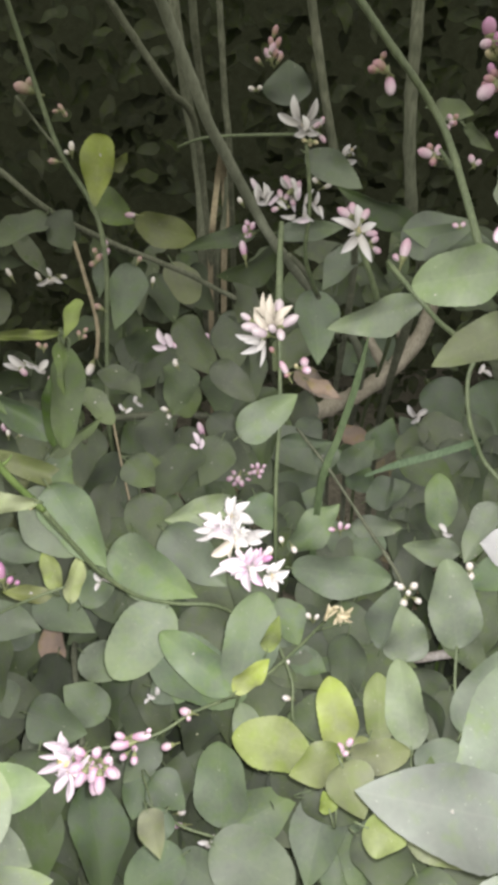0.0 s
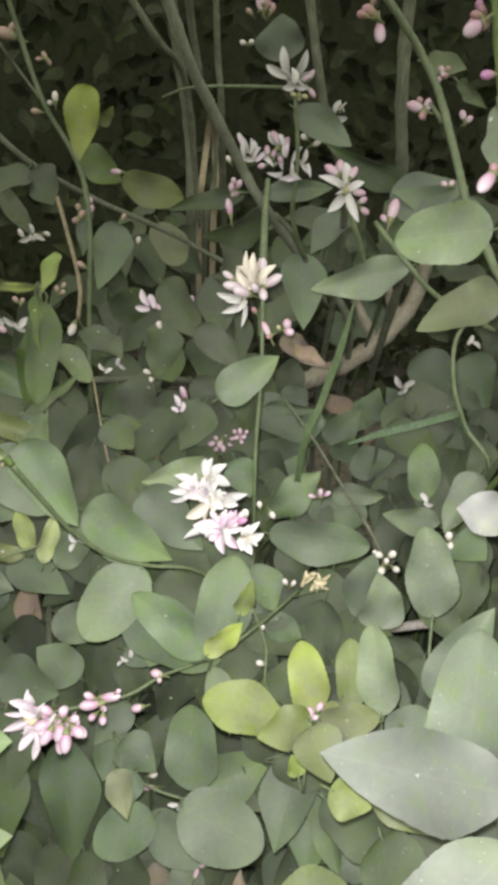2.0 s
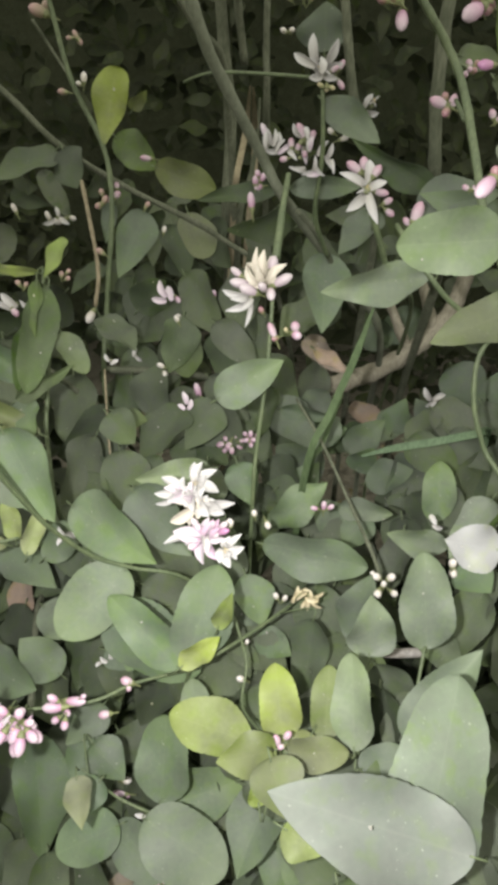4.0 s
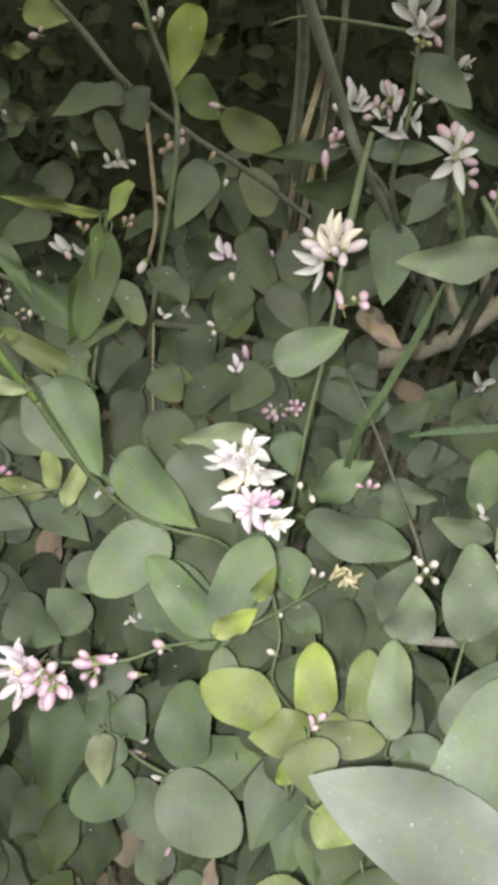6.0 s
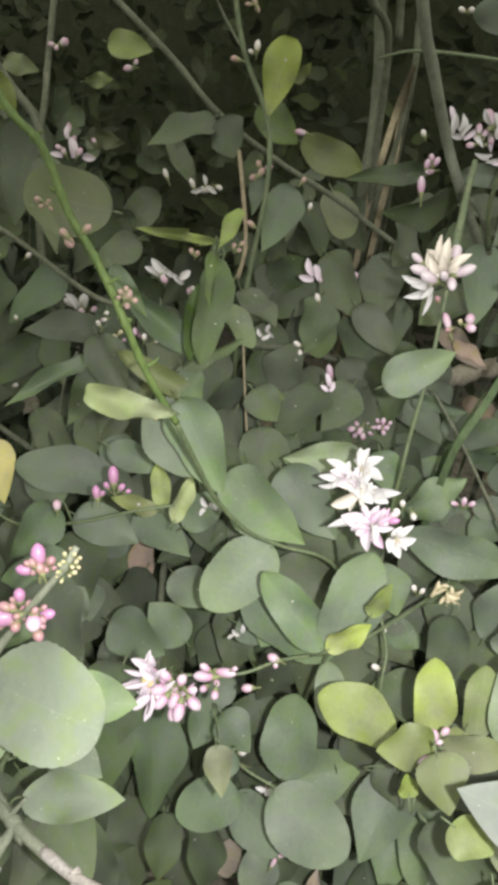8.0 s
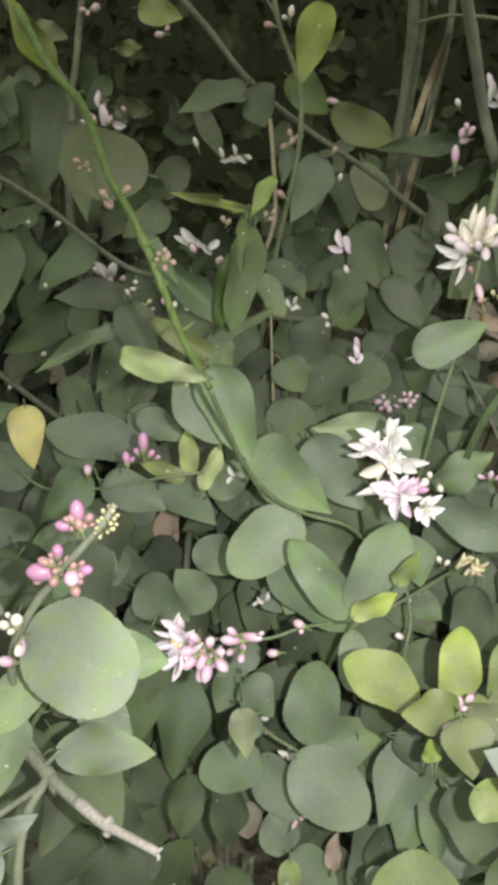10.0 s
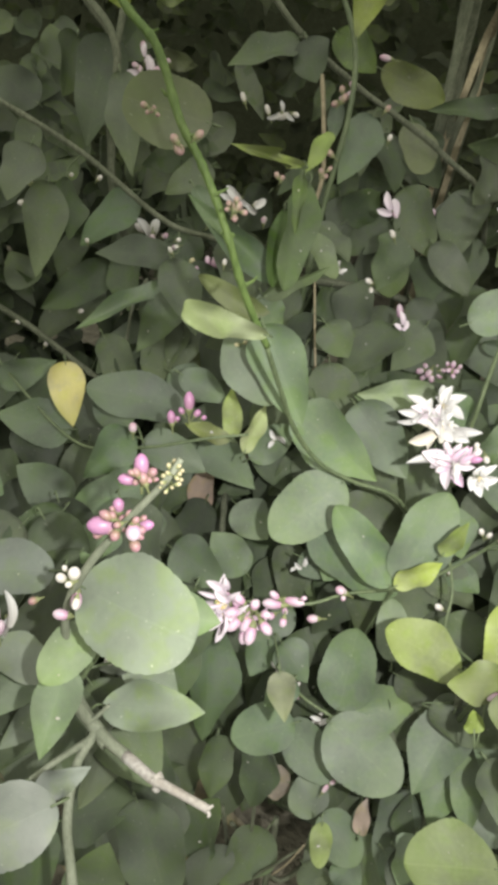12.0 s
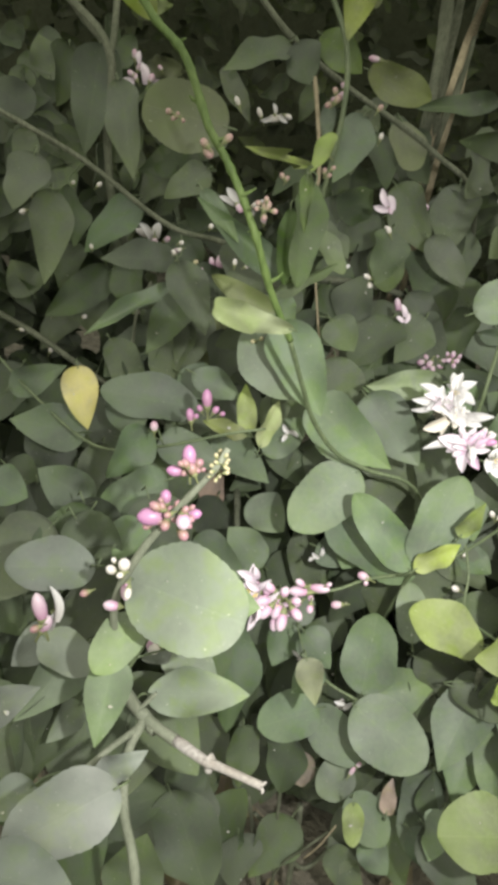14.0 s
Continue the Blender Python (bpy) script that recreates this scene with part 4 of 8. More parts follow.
leaf(mid, "mid", (-0.068, 0.529, 0.812), (-0.113, 0.490, 0.768), 0.053, 7)
leaf(mid, "bright", (-0.012, 0.458, 0.783), (0.016, 0.471, 0.805), 0.019)
leaf(mid, "lime", (0.013, 0.461, 0.822), (0.023, 0.473, 0.846), 0.015)
leaf(mid, "mid", (-0.086, 0.529, 0.766), (-0.002, 0.508, 0.729), 0.057)
leaf(mid, "mid", (-0.052, 0.535, 0.750), (-0.064, 0.506, 0.722), 0.039)
leaf(mid, "mid", (0.006, 0.471, 0.689), (-0.007, 0.495, 0.735), 0.029)
leaf(mid, "dark", (-0.152, 0.567, 0.781), (-0.120, 0.588, 0.813), 0.035)
leaf(mid, "dark", (-0.157, 0.565, 0.728), (-0.122, 0.550, 0.710), 0.042)
leaf(base, "mid", (-0.024, 0.445, 0.642), (-0.026, 0.486, 0.699), 0.050, 7)
leaf(base, "mid", (-0.031, 0.422, 0.655), (0.037, 0.408, 0.620), 0.059, 7)
leaf(base, "mid", (0.062, 0.445, 0.684), (0.044, 0.401, 0.626), 0.048, 2)
leaf(base, "mid", (0.083, 0.462, 0.608), (0.075, 0.423, 0.555), 0.044, 2)
leaf(base, "mid", (0.078, 0.454, 0.658), (0.100, 0.406, 0.587), 0.033, 0)
leaf(base, "mid", (0.088, 0.448, 0.669), (0.116, 0.418, 0.631), 0.027)
leaf(base, "mid", (-0.057, 0.445, 0.608), (-0.106, 0.424, 0.590), 0.046, 7)
leaf(base, "mid", (-0.062, 0.438, 0.616), (-0.007, 0.422, 0.580), 0.043, 7)
leaf(base, "shade", (-0.120, 0.440, 0.564), (-0.110, 0.403, 0.522), 0.036)
leaf(base, "shade", (-0.077, 0.433, 0.581), (-0.077, 0.397, 0.541), 0.036)
leaf(base, "dark", (-0.155, 0.523, 0.609), (-0.133, 0.455, 0.521), 0.052)
leaf(base, "olive", (-0.077, 0.402, 0.723), (-0.066, 0.379, 0.699), 0.023)
leaf(base, "mid", (-0.023, 0.467, 0.605), (0.049, 0.494, 0.625), 0.051, 2)
leaf(base, "dark", (-0.096, 0.506, 0.651), (-0.105, 0.472, 0.616), 0.036)
leaf(base, "dark", (-0.084, 0.505, 0.681), (-0.110, 0.476, 0.657), 0.030)
leaf(base, "lime", (0.101, 0.342, 0.665), (0.039, 0.334, 0.649), 0.056, 7)
leaf(base, "lime", (-0.018, 0.366, 0.610), (-0.011, 0.346, 0.581), 0.019, 7)
leaf(base, "withered", (0.021, 0.402, 0.546), (0.019, 0.420, 0.572), 0.015, 0)
leaf(base, "dark", (-0.011, 0.416, 0.539), (0.029, 0.398, 0.505), 0.042, 7)
leaf(base, "dark", (0.062, 0.470, 0.528), (0.054, 0.419, 0.460), 0.042, 0)
leaf(base, "dark", (-0.015, 0.425, 0.561), (-0.042, 0.407, 0.543), 0.036, 7)
leaf(base, "withered", (-0.045, 0.440, 0.528), (-0.076, 0.430, 0.521), 0.030, 1)
leaf(base, "mid", (0.092, 0.417, 0.590), (0.150, 0.422, 0.595), 0.039)
leaf(base, "mid", (0.058, 0.389, 0.594), (0.053, 0.360, 0.565), 0.032)
leaf(base, "dark", (0.014, 0.416, 0.468), (0.042, 0.400, 0.451), 0.032)
leaf(base, "dark", (0.048, 0.410, 0.521), (0.086, 0.389, 0.494), 0.035)
leaf(base, "shade", (-0.121, 0.393, 0.431), (-0.107, 0.426, 0.484), 0.049)
leaf(base, "shade", (-0.103, 0.404, 0.442), (-0.095, 0.370, 0.404), 0.049)
leaf(base, "shade", (-0.147, 0.358, 0.561), (-0.164, 0.387, 0.615), 0.038)
leaf(base, "shade", (-0.132, 0.366, 0.499), (-0.158, 0.401, 0.564), 0.035)
leaf(base, "shade", (-0.163, 0.349, 0.586), (-0.116, 0.305, 0.526), 0.055)
leaf(base, "shade", (-0.222, 0.334, 0.544), (-0.166, 0.356, 0.572), 0.052)
leaf(base, "shade", (-0.174, 0.284, 0.534), (-0.171, 0.311, 0.581), 0.053)
leaf(base, "shade", (-0.054, 0.436, 0.442), (-0.083, 0.389, 0.393), 0.050)
leaf(base, "olive", (0.086, 0.410, 0.787), (0.076, 0.387, 0.769), 0.023)
leaf(base, "dark", (-0.085, 0.472, 0.671), (-0.054, 0.456, 0.651), 0.034)
leaf(base, "dark", (-0.089, 0.531, 0.718), (-0.056, 0.525, 0.713), 0.030)
leaf(base, "dark", (-0.067, 0.433, 0.681), (-0.084, 0.411, 0.665), 0.027)
# leftmost near leaves take a paler kind to make up for the torch's falloff
leaf(near, "sage", (-0.184, 0.290, 0.883), (-0.119, 0.270, 0.892), 0.056, 11)
leaf(near, "fresh", (-0.158, 0.321, 0.844), (-0.115, 0.323, 0.848), 0.031, 0)
leaf(near, "sage", (-0.165, 0.281, 0.803), (-0.111, 0.289, 0.813), 0.030, 6)
leaf(near, "sage", (-0.168, 0.326, 0.794), (-0.134, 0.317, 0.784), 0.034)
leaf(near, "fresh", (-0.176, 0.290, 0.856), (-0.193, 0.261, 0.836), 0.027, 7)
leaf(near, "fresh", (-0.187, 0.278, 0.832), (-0.184, 0.239, 0.804), 0.026, 2)
leaf(near, "fresh", (-0.218, 0.312, 0.790), (-0.245, 0.265, 0.764), 0.033, 2)
leaf(near, "pale", (-0.233, 0.207, 0.854), (-0.204, 0.222, 0.870), 0.021, 2)
leaf(near, "sage", (-0.211, 0.292, 0.761), (-0.226, 0.268, 0.747), 0.020, 2)
leaf(near, "pale", (-0.162, 0.215, 0.817), (-0.205, 0.177, 0.806), 0.040, 7)
leaf(near, "pale", (-0.213, 0.165, 0.809), (-0.164, 0.168, 0.804), 0.033, 3)
leaf(near, "pale", (-0.213, 0.225, 0.778), (-0.234, 0.206, 0.766), 0.027)
leaf(near, "pale", (-0.178, 0.223, 0.805), (-0.153, 0.233, 0.824), 0.016, 1)
leaf(near, "pale", (-0.213, 0.320, 0.854), (-0.263, 0.302, 0.855), 0.034, 7)
leaf(near, "pale", (-0.256, 0.349, 0.753), (-0.279, 0.324, 0.732), 0.028)
leaf(near, "sage", (-0.166, 0.319, 0.798), (-0.181, 0.308, 0.795), 0.014)
leaf(near, "sage", (-0.243, 0.304, 0.801), (-0.205, 0.292, 0.794), 0.029, 7)
leaf(left, "dark", (-0.219, 0.580, 0.806), (-0.308, 0.566, 0.812), 0.045, 7)
leaf(left, "dark", (-0.229, 0.585, 0.838), (-0.182, 0.576, 0.827), 0.028)
leaf(left, "yellow", (-0.343, 0.597, 0.812), (-0.319, 0.562, 0.768), 0.035, 1)
leaf(left, "dark", (-0.330, 0.583, 0.749), (-0.403, 0.570, 0.755), 0.048)
leaf(left, "dark", (-0.277, 0.475, 0.761), (-0.327, 0.476, 0.782), 0.041)
leaf(left, "dark", (-0.240, 0.502, 0.827), (-0.264, 0.468, 0.794), 0.036)
leaf(left, "dark", (-0.215, 0.467, 0.808), (-0.264, 0.439, 0.788), 0.035)
leaf(left, "dark", (-0.214, 0.403, 0.821), (-0.226, 0.379, 0.800), 0.029)
leaf(left, "dark", (-0.363, 0.452, 0.779), (-0.323, 0.447, 0.775), 0.036)
leaf(left, "dark", (-0.267, 0.435, 0.772), (-0.308, 0.414, 0.760), 0.031)
leaf(left, "dark", (-0.417, 0.606, 0.763), (-0.367, 0.625, 0.791), 0.034)
leaf(left, "dark", (-0.303, 0.610, 0.782), (-0.282, 0.583, 0.751), 0.044)
leaf(left, "dark", (-0.224, 0.470, 0.743), (-0.210, 0.482, 0.768), 0.038)
leaf(left, "dark", (-0.249, 0.557, 0.778), (-0.187, 0.551, 0.767), 0.039)
leaf(left, "olive", (-0.162, 0.519, 0.830), (-0.199, 0.512, 0.840), 0.016)
leaf(left, "bright", (-0.166, 0.547, 0.814), (-0.177, 0.564, 0.850), 0.018, 0)
leaf(left, "bright", (-0.154, 0.539, 0.806), (-0.145, 0.560, 0.843), 0.017, 6)
leaf(base, "withered", (-0.214, 0.665, 0.680), (-0.206, 0.626, 0.642), 0.028, 7)
leaf(left, "bright", (-0.129, 0.419, 0.980), (-0.176, 0.398, 0.995), 0.017, 12)
leaf(left, "dark", (-0.177, 0.530, 0.921), (-0.128, 0.501, 0.886), 0.044, 7)
leaf(left, "dark", (-0.151, 0.515, 0.937), (-0.107, 0.480, 0.886), 0.040, 0)
leaf(left, "olive", (-0.194, 0.489, 1.069), (-0.249, 0.485, 1.075), 0.043, 11)
leaf(left, "dark", (-0.201, 0.589, 0.771), (-0.145, 0.572, 0.746), 0.042)
leaf(left, "dark", (-0.230, 0.581, 0.714), (-0.213, 0.609, 0.761), 0.038)
leaf(left, "dark", (-0.134, 0.540, 0.671), (-0.173, 0.548, 0.702), 0.042)
leaf(left, "dark", (-0.201, 0.521, 0.695), (-0.148, 0.511, 0.679), 0.046)
leaf(left, "dark", (-0.231, 0.511, 0.721), (-0.267, 0.509, 0.738), 0.035)
leaf(left, "dark", (-0.249, 0.579, 0.681), (-0.233, 0.554, 0.654), 0.034)
leaf(left, "dark", (-0.249, 0.624, 0.813), (-0.201, 0.615, 0.800), 0.037)
leaf(shoot, "curled", (-0.159, 0.629, 1.018), (-0.188, 0.526, 1.051), 0.010, 6)
leaf(shoot, "curled", (-0.155, 0.626, 1.013), (-0.146, 0.658, 1.040), 0.014, 8)
leaf(shoot, "young", (-0.153, 0.633, 1.005), (-0.146, 0.550, 0.950), 0.029, 7)
leaf(shoot, "young", (-0.159, 0.626, 1.013), (-0.151, 0.587, 0.980), 0.011, 0)
leaf(shoot, "young", (-0.165, 0.619, 0.987), (-0.157, 0.563, 0.945), 0.018, 7)
leaf(shoot, "dark", (-0.167, 0.582, 0.930), (-0.146, 0.551, 0.915), 0.027, 4)
leaf(shoot, "young", (-0.161, 0.563, 0.936), (-0.119, 0.580, 0.962), 0.013, 0)
leaf(shoot, "deep", (-0.142, 0.625, 0.971), (-0.115, 0.601, 0.947), 0.021, 7)
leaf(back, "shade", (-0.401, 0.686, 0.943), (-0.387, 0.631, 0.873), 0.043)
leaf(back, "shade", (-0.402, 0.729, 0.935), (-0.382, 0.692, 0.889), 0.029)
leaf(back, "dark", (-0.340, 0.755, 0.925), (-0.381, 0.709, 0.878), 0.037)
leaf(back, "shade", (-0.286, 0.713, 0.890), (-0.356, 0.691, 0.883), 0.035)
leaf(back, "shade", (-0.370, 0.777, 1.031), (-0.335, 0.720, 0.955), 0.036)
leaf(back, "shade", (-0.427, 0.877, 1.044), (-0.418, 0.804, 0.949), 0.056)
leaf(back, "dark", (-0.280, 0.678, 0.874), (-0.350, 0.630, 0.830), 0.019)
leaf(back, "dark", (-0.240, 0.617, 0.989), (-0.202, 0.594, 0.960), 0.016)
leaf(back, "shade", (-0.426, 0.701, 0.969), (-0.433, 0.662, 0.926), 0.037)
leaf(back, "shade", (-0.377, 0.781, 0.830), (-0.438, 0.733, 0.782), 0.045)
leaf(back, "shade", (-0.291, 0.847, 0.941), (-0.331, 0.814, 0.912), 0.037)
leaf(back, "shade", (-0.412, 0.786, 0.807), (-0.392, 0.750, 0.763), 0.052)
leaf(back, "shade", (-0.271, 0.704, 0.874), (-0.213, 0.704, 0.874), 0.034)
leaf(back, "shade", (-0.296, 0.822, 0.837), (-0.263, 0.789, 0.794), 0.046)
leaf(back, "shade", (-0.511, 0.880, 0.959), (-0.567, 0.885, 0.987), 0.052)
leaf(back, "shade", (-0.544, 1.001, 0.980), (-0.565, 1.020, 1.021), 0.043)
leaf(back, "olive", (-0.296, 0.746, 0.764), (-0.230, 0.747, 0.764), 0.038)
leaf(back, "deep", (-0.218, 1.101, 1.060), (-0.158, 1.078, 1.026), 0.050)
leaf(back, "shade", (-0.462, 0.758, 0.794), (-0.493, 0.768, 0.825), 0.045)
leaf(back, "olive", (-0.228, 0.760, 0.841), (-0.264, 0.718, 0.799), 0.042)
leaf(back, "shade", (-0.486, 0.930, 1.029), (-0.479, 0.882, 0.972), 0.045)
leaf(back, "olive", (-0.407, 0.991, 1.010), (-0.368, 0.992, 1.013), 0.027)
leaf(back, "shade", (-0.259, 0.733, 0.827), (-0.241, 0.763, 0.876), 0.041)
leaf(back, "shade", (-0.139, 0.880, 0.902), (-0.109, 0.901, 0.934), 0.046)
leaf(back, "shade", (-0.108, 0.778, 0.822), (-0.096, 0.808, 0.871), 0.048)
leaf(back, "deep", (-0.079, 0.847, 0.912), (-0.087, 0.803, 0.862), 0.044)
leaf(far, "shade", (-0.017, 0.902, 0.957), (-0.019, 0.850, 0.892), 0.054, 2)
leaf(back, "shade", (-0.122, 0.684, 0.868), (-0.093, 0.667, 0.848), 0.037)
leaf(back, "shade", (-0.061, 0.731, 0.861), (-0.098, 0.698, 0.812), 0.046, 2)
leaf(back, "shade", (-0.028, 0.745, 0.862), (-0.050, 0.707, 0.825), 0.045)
leaf(main, "withered", (0.057, 0.861, 0.895), (0.111, 0.839, 0.865), 0.028)
leaf(main, "withered", (0.069, 0.842, 0.890), (0.106, 0.827, 0.875), 0.017)
leaf(far, "withered", (0.133, 1.056, 0.721), (0.190, 1.042, 0.708), 0.031)
leaf(right, "dark", (0.218, 0.699, 1.069), (0.138, 0.704, 1.089), 0.034)
leaf(far, "dark", (0.182, 0.931, 0.750), (0.194, 0.947, 0.793), 0.038)
leaf(far, "dark", (0.245, 0.982, 0.739), (0.215, 0.993, 0.772), 0.040)
leaf(far, "mid", (0.088, 0.832, 0.776), (0.107, 0.843, 0.809), 0.031)
leaf(far, "dark", (0.132, 0.836, 0.743), (0.152, 0.845, 0.770), 0.035)
leaf(far, "dark", (0.094, 0.855, 0.714), (0.035, 0.867, 0.748), 0.065)
leaf(far, "dark", (0.259, 1.021, 0.813), (0.306, 0.986, 0.760), 0.064)
leaf(far, "dark", (0.300, 0.928, 0.851), (0.321, 0.889, 0.791), 0.058)
leaf(far, "dark", (0.239, 1.196, 0.820), (0.166, 1.172, 0.789), 0.064)
leaf(far, "dark", (0.185, 1.169, 0.771), (0.147, 1.189, 0.820), 0.054)
leaf(shoot, "dark", (-0.157, 0.594, 0.937), (-0.242, 0.603, 0.987), 0.025)
leaf(shoot, "olive", (-0.142, 0.557, 0.912), (-0.213, 0.557, 0.944), 0.020)
leaf(left, "curled", (-0.224, 0.429, 1.127), (-0.250, 0.431, 1.157), 0.015, 6)
leaf(back, "lime", (-0.416, 1.081, 1.112), (-0.357, 1.080, 1.109), 0.037)
leaf(back, "olive", (-0.423, 1.022, 1.002), (-0.371, 1.026, 1.004), 0.022)
leaf(back, "olive", (-0.565, 1.095, 1.072), (-0.515, 1.090, 1.065), 0.030)
leaf(back, "lime", (-0.455, 1.102, 1.059), (-0.417, 1.105, 1.067), 0.020)
leaf(right, "shade", (0.142, 0.650, 1.190), (0.171, 0.642, 1.187), 0.017)
leaf(right, "deep", (0.167, 0.652, 1.177), (0.185, 0.632, 1.161), 0.012, 2)
leaf(right, "mid", (0.149, 0.486, 1.173), (0.151, 0.455, 1.135), 0.019, 2)
leaf(far, "dark", (0.038, 0.804, 0.830), (0.098, 0.797, 0.829), 0.018)
leaf(far, "dark", (0.026, 0.872, 0.808), (0.090, 0.841, 0.763), 0.049)
leaf(far, "dark", (0.064, 0.875, 0.752), (0.120, 0.881, 0.775), 0.043)
leaf(far, "dark", (0.128, 0.916, 0.722), (0.172, 0.933, 0.766), 0.045)
leaf(far, "dark", (0.096, 0.952, 0.789), (0.051, 0.921, 0.744), 0.045)
leaf(far, "dark", (0.204, 0.991, 0.756), (0.165, 0.963, 0.716), 0.048)
leaf(far, "dark", (0.144, 0.813, 0.741), (0.197, 0.818, 0.763), 0.041)
leaf(far, "dark", (0.198, 0.829, 0.772), (0.170, 0.805, 0.738), 0.041)
leaf(far, "dark", (0.062, 0.802, 0.721), (0.088, 0.817, 0.761), 0.041)
leaf(far, "dark", (0.118, 0.745, 0.721), (0.084, 0.755, 0.752), 0.039)
leaf(far, "dark", (0.141, 0.713, 0.766), (0.117, 0.690, 0.737), 0.036)
leaf(mid, "dark", (0.025, 0.578, 0.779), (0.046, 0.553, 0.746), 0.035)
leaf(mid, "dark", (0.021, 0.566, 0.738), (0.054, 0.574, 0.761), 0.028)
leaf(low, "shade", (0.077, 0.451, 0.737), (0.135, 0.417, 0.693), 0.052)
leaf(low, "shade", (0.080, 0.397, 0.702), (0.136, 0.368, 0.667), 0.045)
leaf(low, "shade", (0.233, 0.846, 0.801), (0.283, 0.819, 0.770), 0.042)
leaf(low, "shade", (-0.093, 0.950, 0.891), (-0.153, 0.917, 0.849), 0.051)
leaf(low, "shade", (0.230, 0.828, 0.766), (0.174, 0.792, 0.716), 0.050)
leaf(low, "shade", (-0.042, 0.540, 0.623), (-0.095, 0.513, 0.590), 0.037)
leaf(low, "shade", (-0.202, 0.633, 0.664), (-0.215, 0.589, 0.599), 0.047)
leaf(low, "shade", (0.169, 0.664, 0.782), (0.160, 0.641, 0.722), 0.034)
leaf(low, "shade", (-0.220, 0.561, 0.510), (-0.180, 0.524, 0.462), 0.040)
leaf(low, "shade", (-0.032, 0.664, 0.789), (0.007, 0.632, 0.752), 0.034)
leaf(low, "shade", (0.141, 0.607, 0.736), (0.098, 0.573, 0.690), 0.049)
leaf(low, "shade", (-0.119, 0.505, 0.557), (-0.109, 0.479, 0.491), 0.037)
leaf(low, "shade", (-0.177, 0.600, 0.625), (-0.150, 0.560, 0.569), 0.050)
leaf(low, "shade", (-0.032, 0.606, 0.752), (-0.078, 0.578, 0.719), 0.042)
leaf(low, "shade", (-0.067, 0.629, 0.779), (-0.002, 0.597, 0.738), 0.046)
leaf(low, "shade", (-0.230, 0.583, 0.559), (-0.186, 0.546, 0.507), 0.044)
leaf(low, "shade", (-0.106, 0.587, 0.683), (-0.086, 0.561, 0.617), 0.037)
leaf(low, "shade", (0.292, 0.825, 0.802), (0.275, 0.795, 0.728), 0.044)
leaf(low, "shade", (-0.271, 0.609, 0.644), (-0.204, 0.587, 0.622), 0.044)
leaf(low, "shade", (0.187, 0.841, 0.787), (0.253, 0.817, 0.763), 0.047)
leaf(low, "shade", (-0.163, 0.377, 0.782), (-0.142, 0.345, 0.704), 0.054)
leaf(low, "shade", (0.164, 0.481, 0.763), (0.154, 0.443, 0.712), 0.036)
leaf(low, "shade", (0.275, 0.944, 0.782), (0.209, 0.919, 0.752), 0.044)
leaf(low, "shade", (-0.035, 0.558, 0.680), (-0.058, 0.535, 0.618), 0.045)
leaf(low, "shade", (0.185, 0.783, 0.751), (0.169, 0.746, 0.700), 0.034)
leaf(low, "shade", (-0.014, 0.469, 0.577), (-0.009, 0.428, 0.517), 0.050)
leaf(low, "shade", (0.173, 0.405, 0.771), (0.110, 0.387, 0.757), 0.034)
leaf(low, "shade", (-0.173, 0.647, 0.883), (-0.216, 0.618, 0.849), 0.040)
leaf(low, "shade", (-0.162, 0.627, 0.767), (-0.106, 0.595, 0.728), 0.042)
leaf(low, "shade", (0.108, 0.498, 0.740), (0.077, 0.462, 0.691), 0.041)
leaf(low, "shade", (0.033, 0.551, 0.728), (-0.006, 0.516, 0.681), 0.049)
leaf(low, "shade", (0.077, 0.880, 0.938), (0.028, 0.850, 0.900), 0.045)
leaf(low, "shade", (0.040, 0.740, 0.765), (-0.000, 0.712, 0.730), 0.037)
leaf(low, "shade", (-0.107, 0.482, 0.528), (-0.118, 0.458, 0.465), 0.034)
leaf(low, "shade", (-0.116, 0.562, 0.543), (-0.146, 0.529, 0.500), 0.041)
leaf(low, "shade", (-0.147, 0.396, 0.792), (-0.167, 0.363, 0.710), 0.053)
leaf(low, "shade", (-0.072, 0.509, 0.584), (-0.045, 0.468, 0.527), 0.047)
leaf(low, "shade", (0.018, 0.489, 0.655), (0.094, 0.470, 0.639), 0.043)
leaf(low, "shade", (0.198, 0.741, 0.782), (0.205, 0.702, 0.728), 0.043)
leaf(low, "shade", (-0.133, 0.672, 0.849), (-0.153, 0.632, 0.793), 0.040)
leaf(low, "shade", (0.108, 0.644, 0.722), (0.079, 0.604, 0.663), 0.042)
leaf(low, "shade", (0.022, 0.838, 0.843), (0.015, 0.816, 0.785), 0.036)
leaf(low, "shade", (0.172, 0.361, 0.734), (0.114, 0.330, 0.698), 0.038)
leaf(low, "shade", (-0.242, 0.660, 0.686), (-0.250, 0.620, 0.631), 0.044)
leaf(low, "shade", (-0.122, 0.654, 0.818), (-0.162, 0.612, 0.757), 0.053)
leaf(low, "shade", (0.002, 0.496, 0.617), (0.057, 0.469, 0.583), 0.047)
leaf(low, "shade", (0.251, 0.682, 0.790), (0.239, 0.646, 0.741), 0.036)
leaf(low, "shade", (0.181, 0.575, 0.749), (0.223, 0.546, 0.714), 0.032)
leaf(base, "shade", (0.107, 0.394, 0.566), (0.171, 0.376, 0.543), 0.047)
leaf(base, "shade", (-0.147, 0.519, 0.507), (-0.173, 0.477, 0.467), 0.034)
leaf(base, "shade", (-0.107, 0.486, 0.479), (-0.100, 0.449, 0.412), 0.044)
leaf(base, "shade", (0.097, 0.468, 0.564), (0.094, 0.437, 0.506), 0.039)
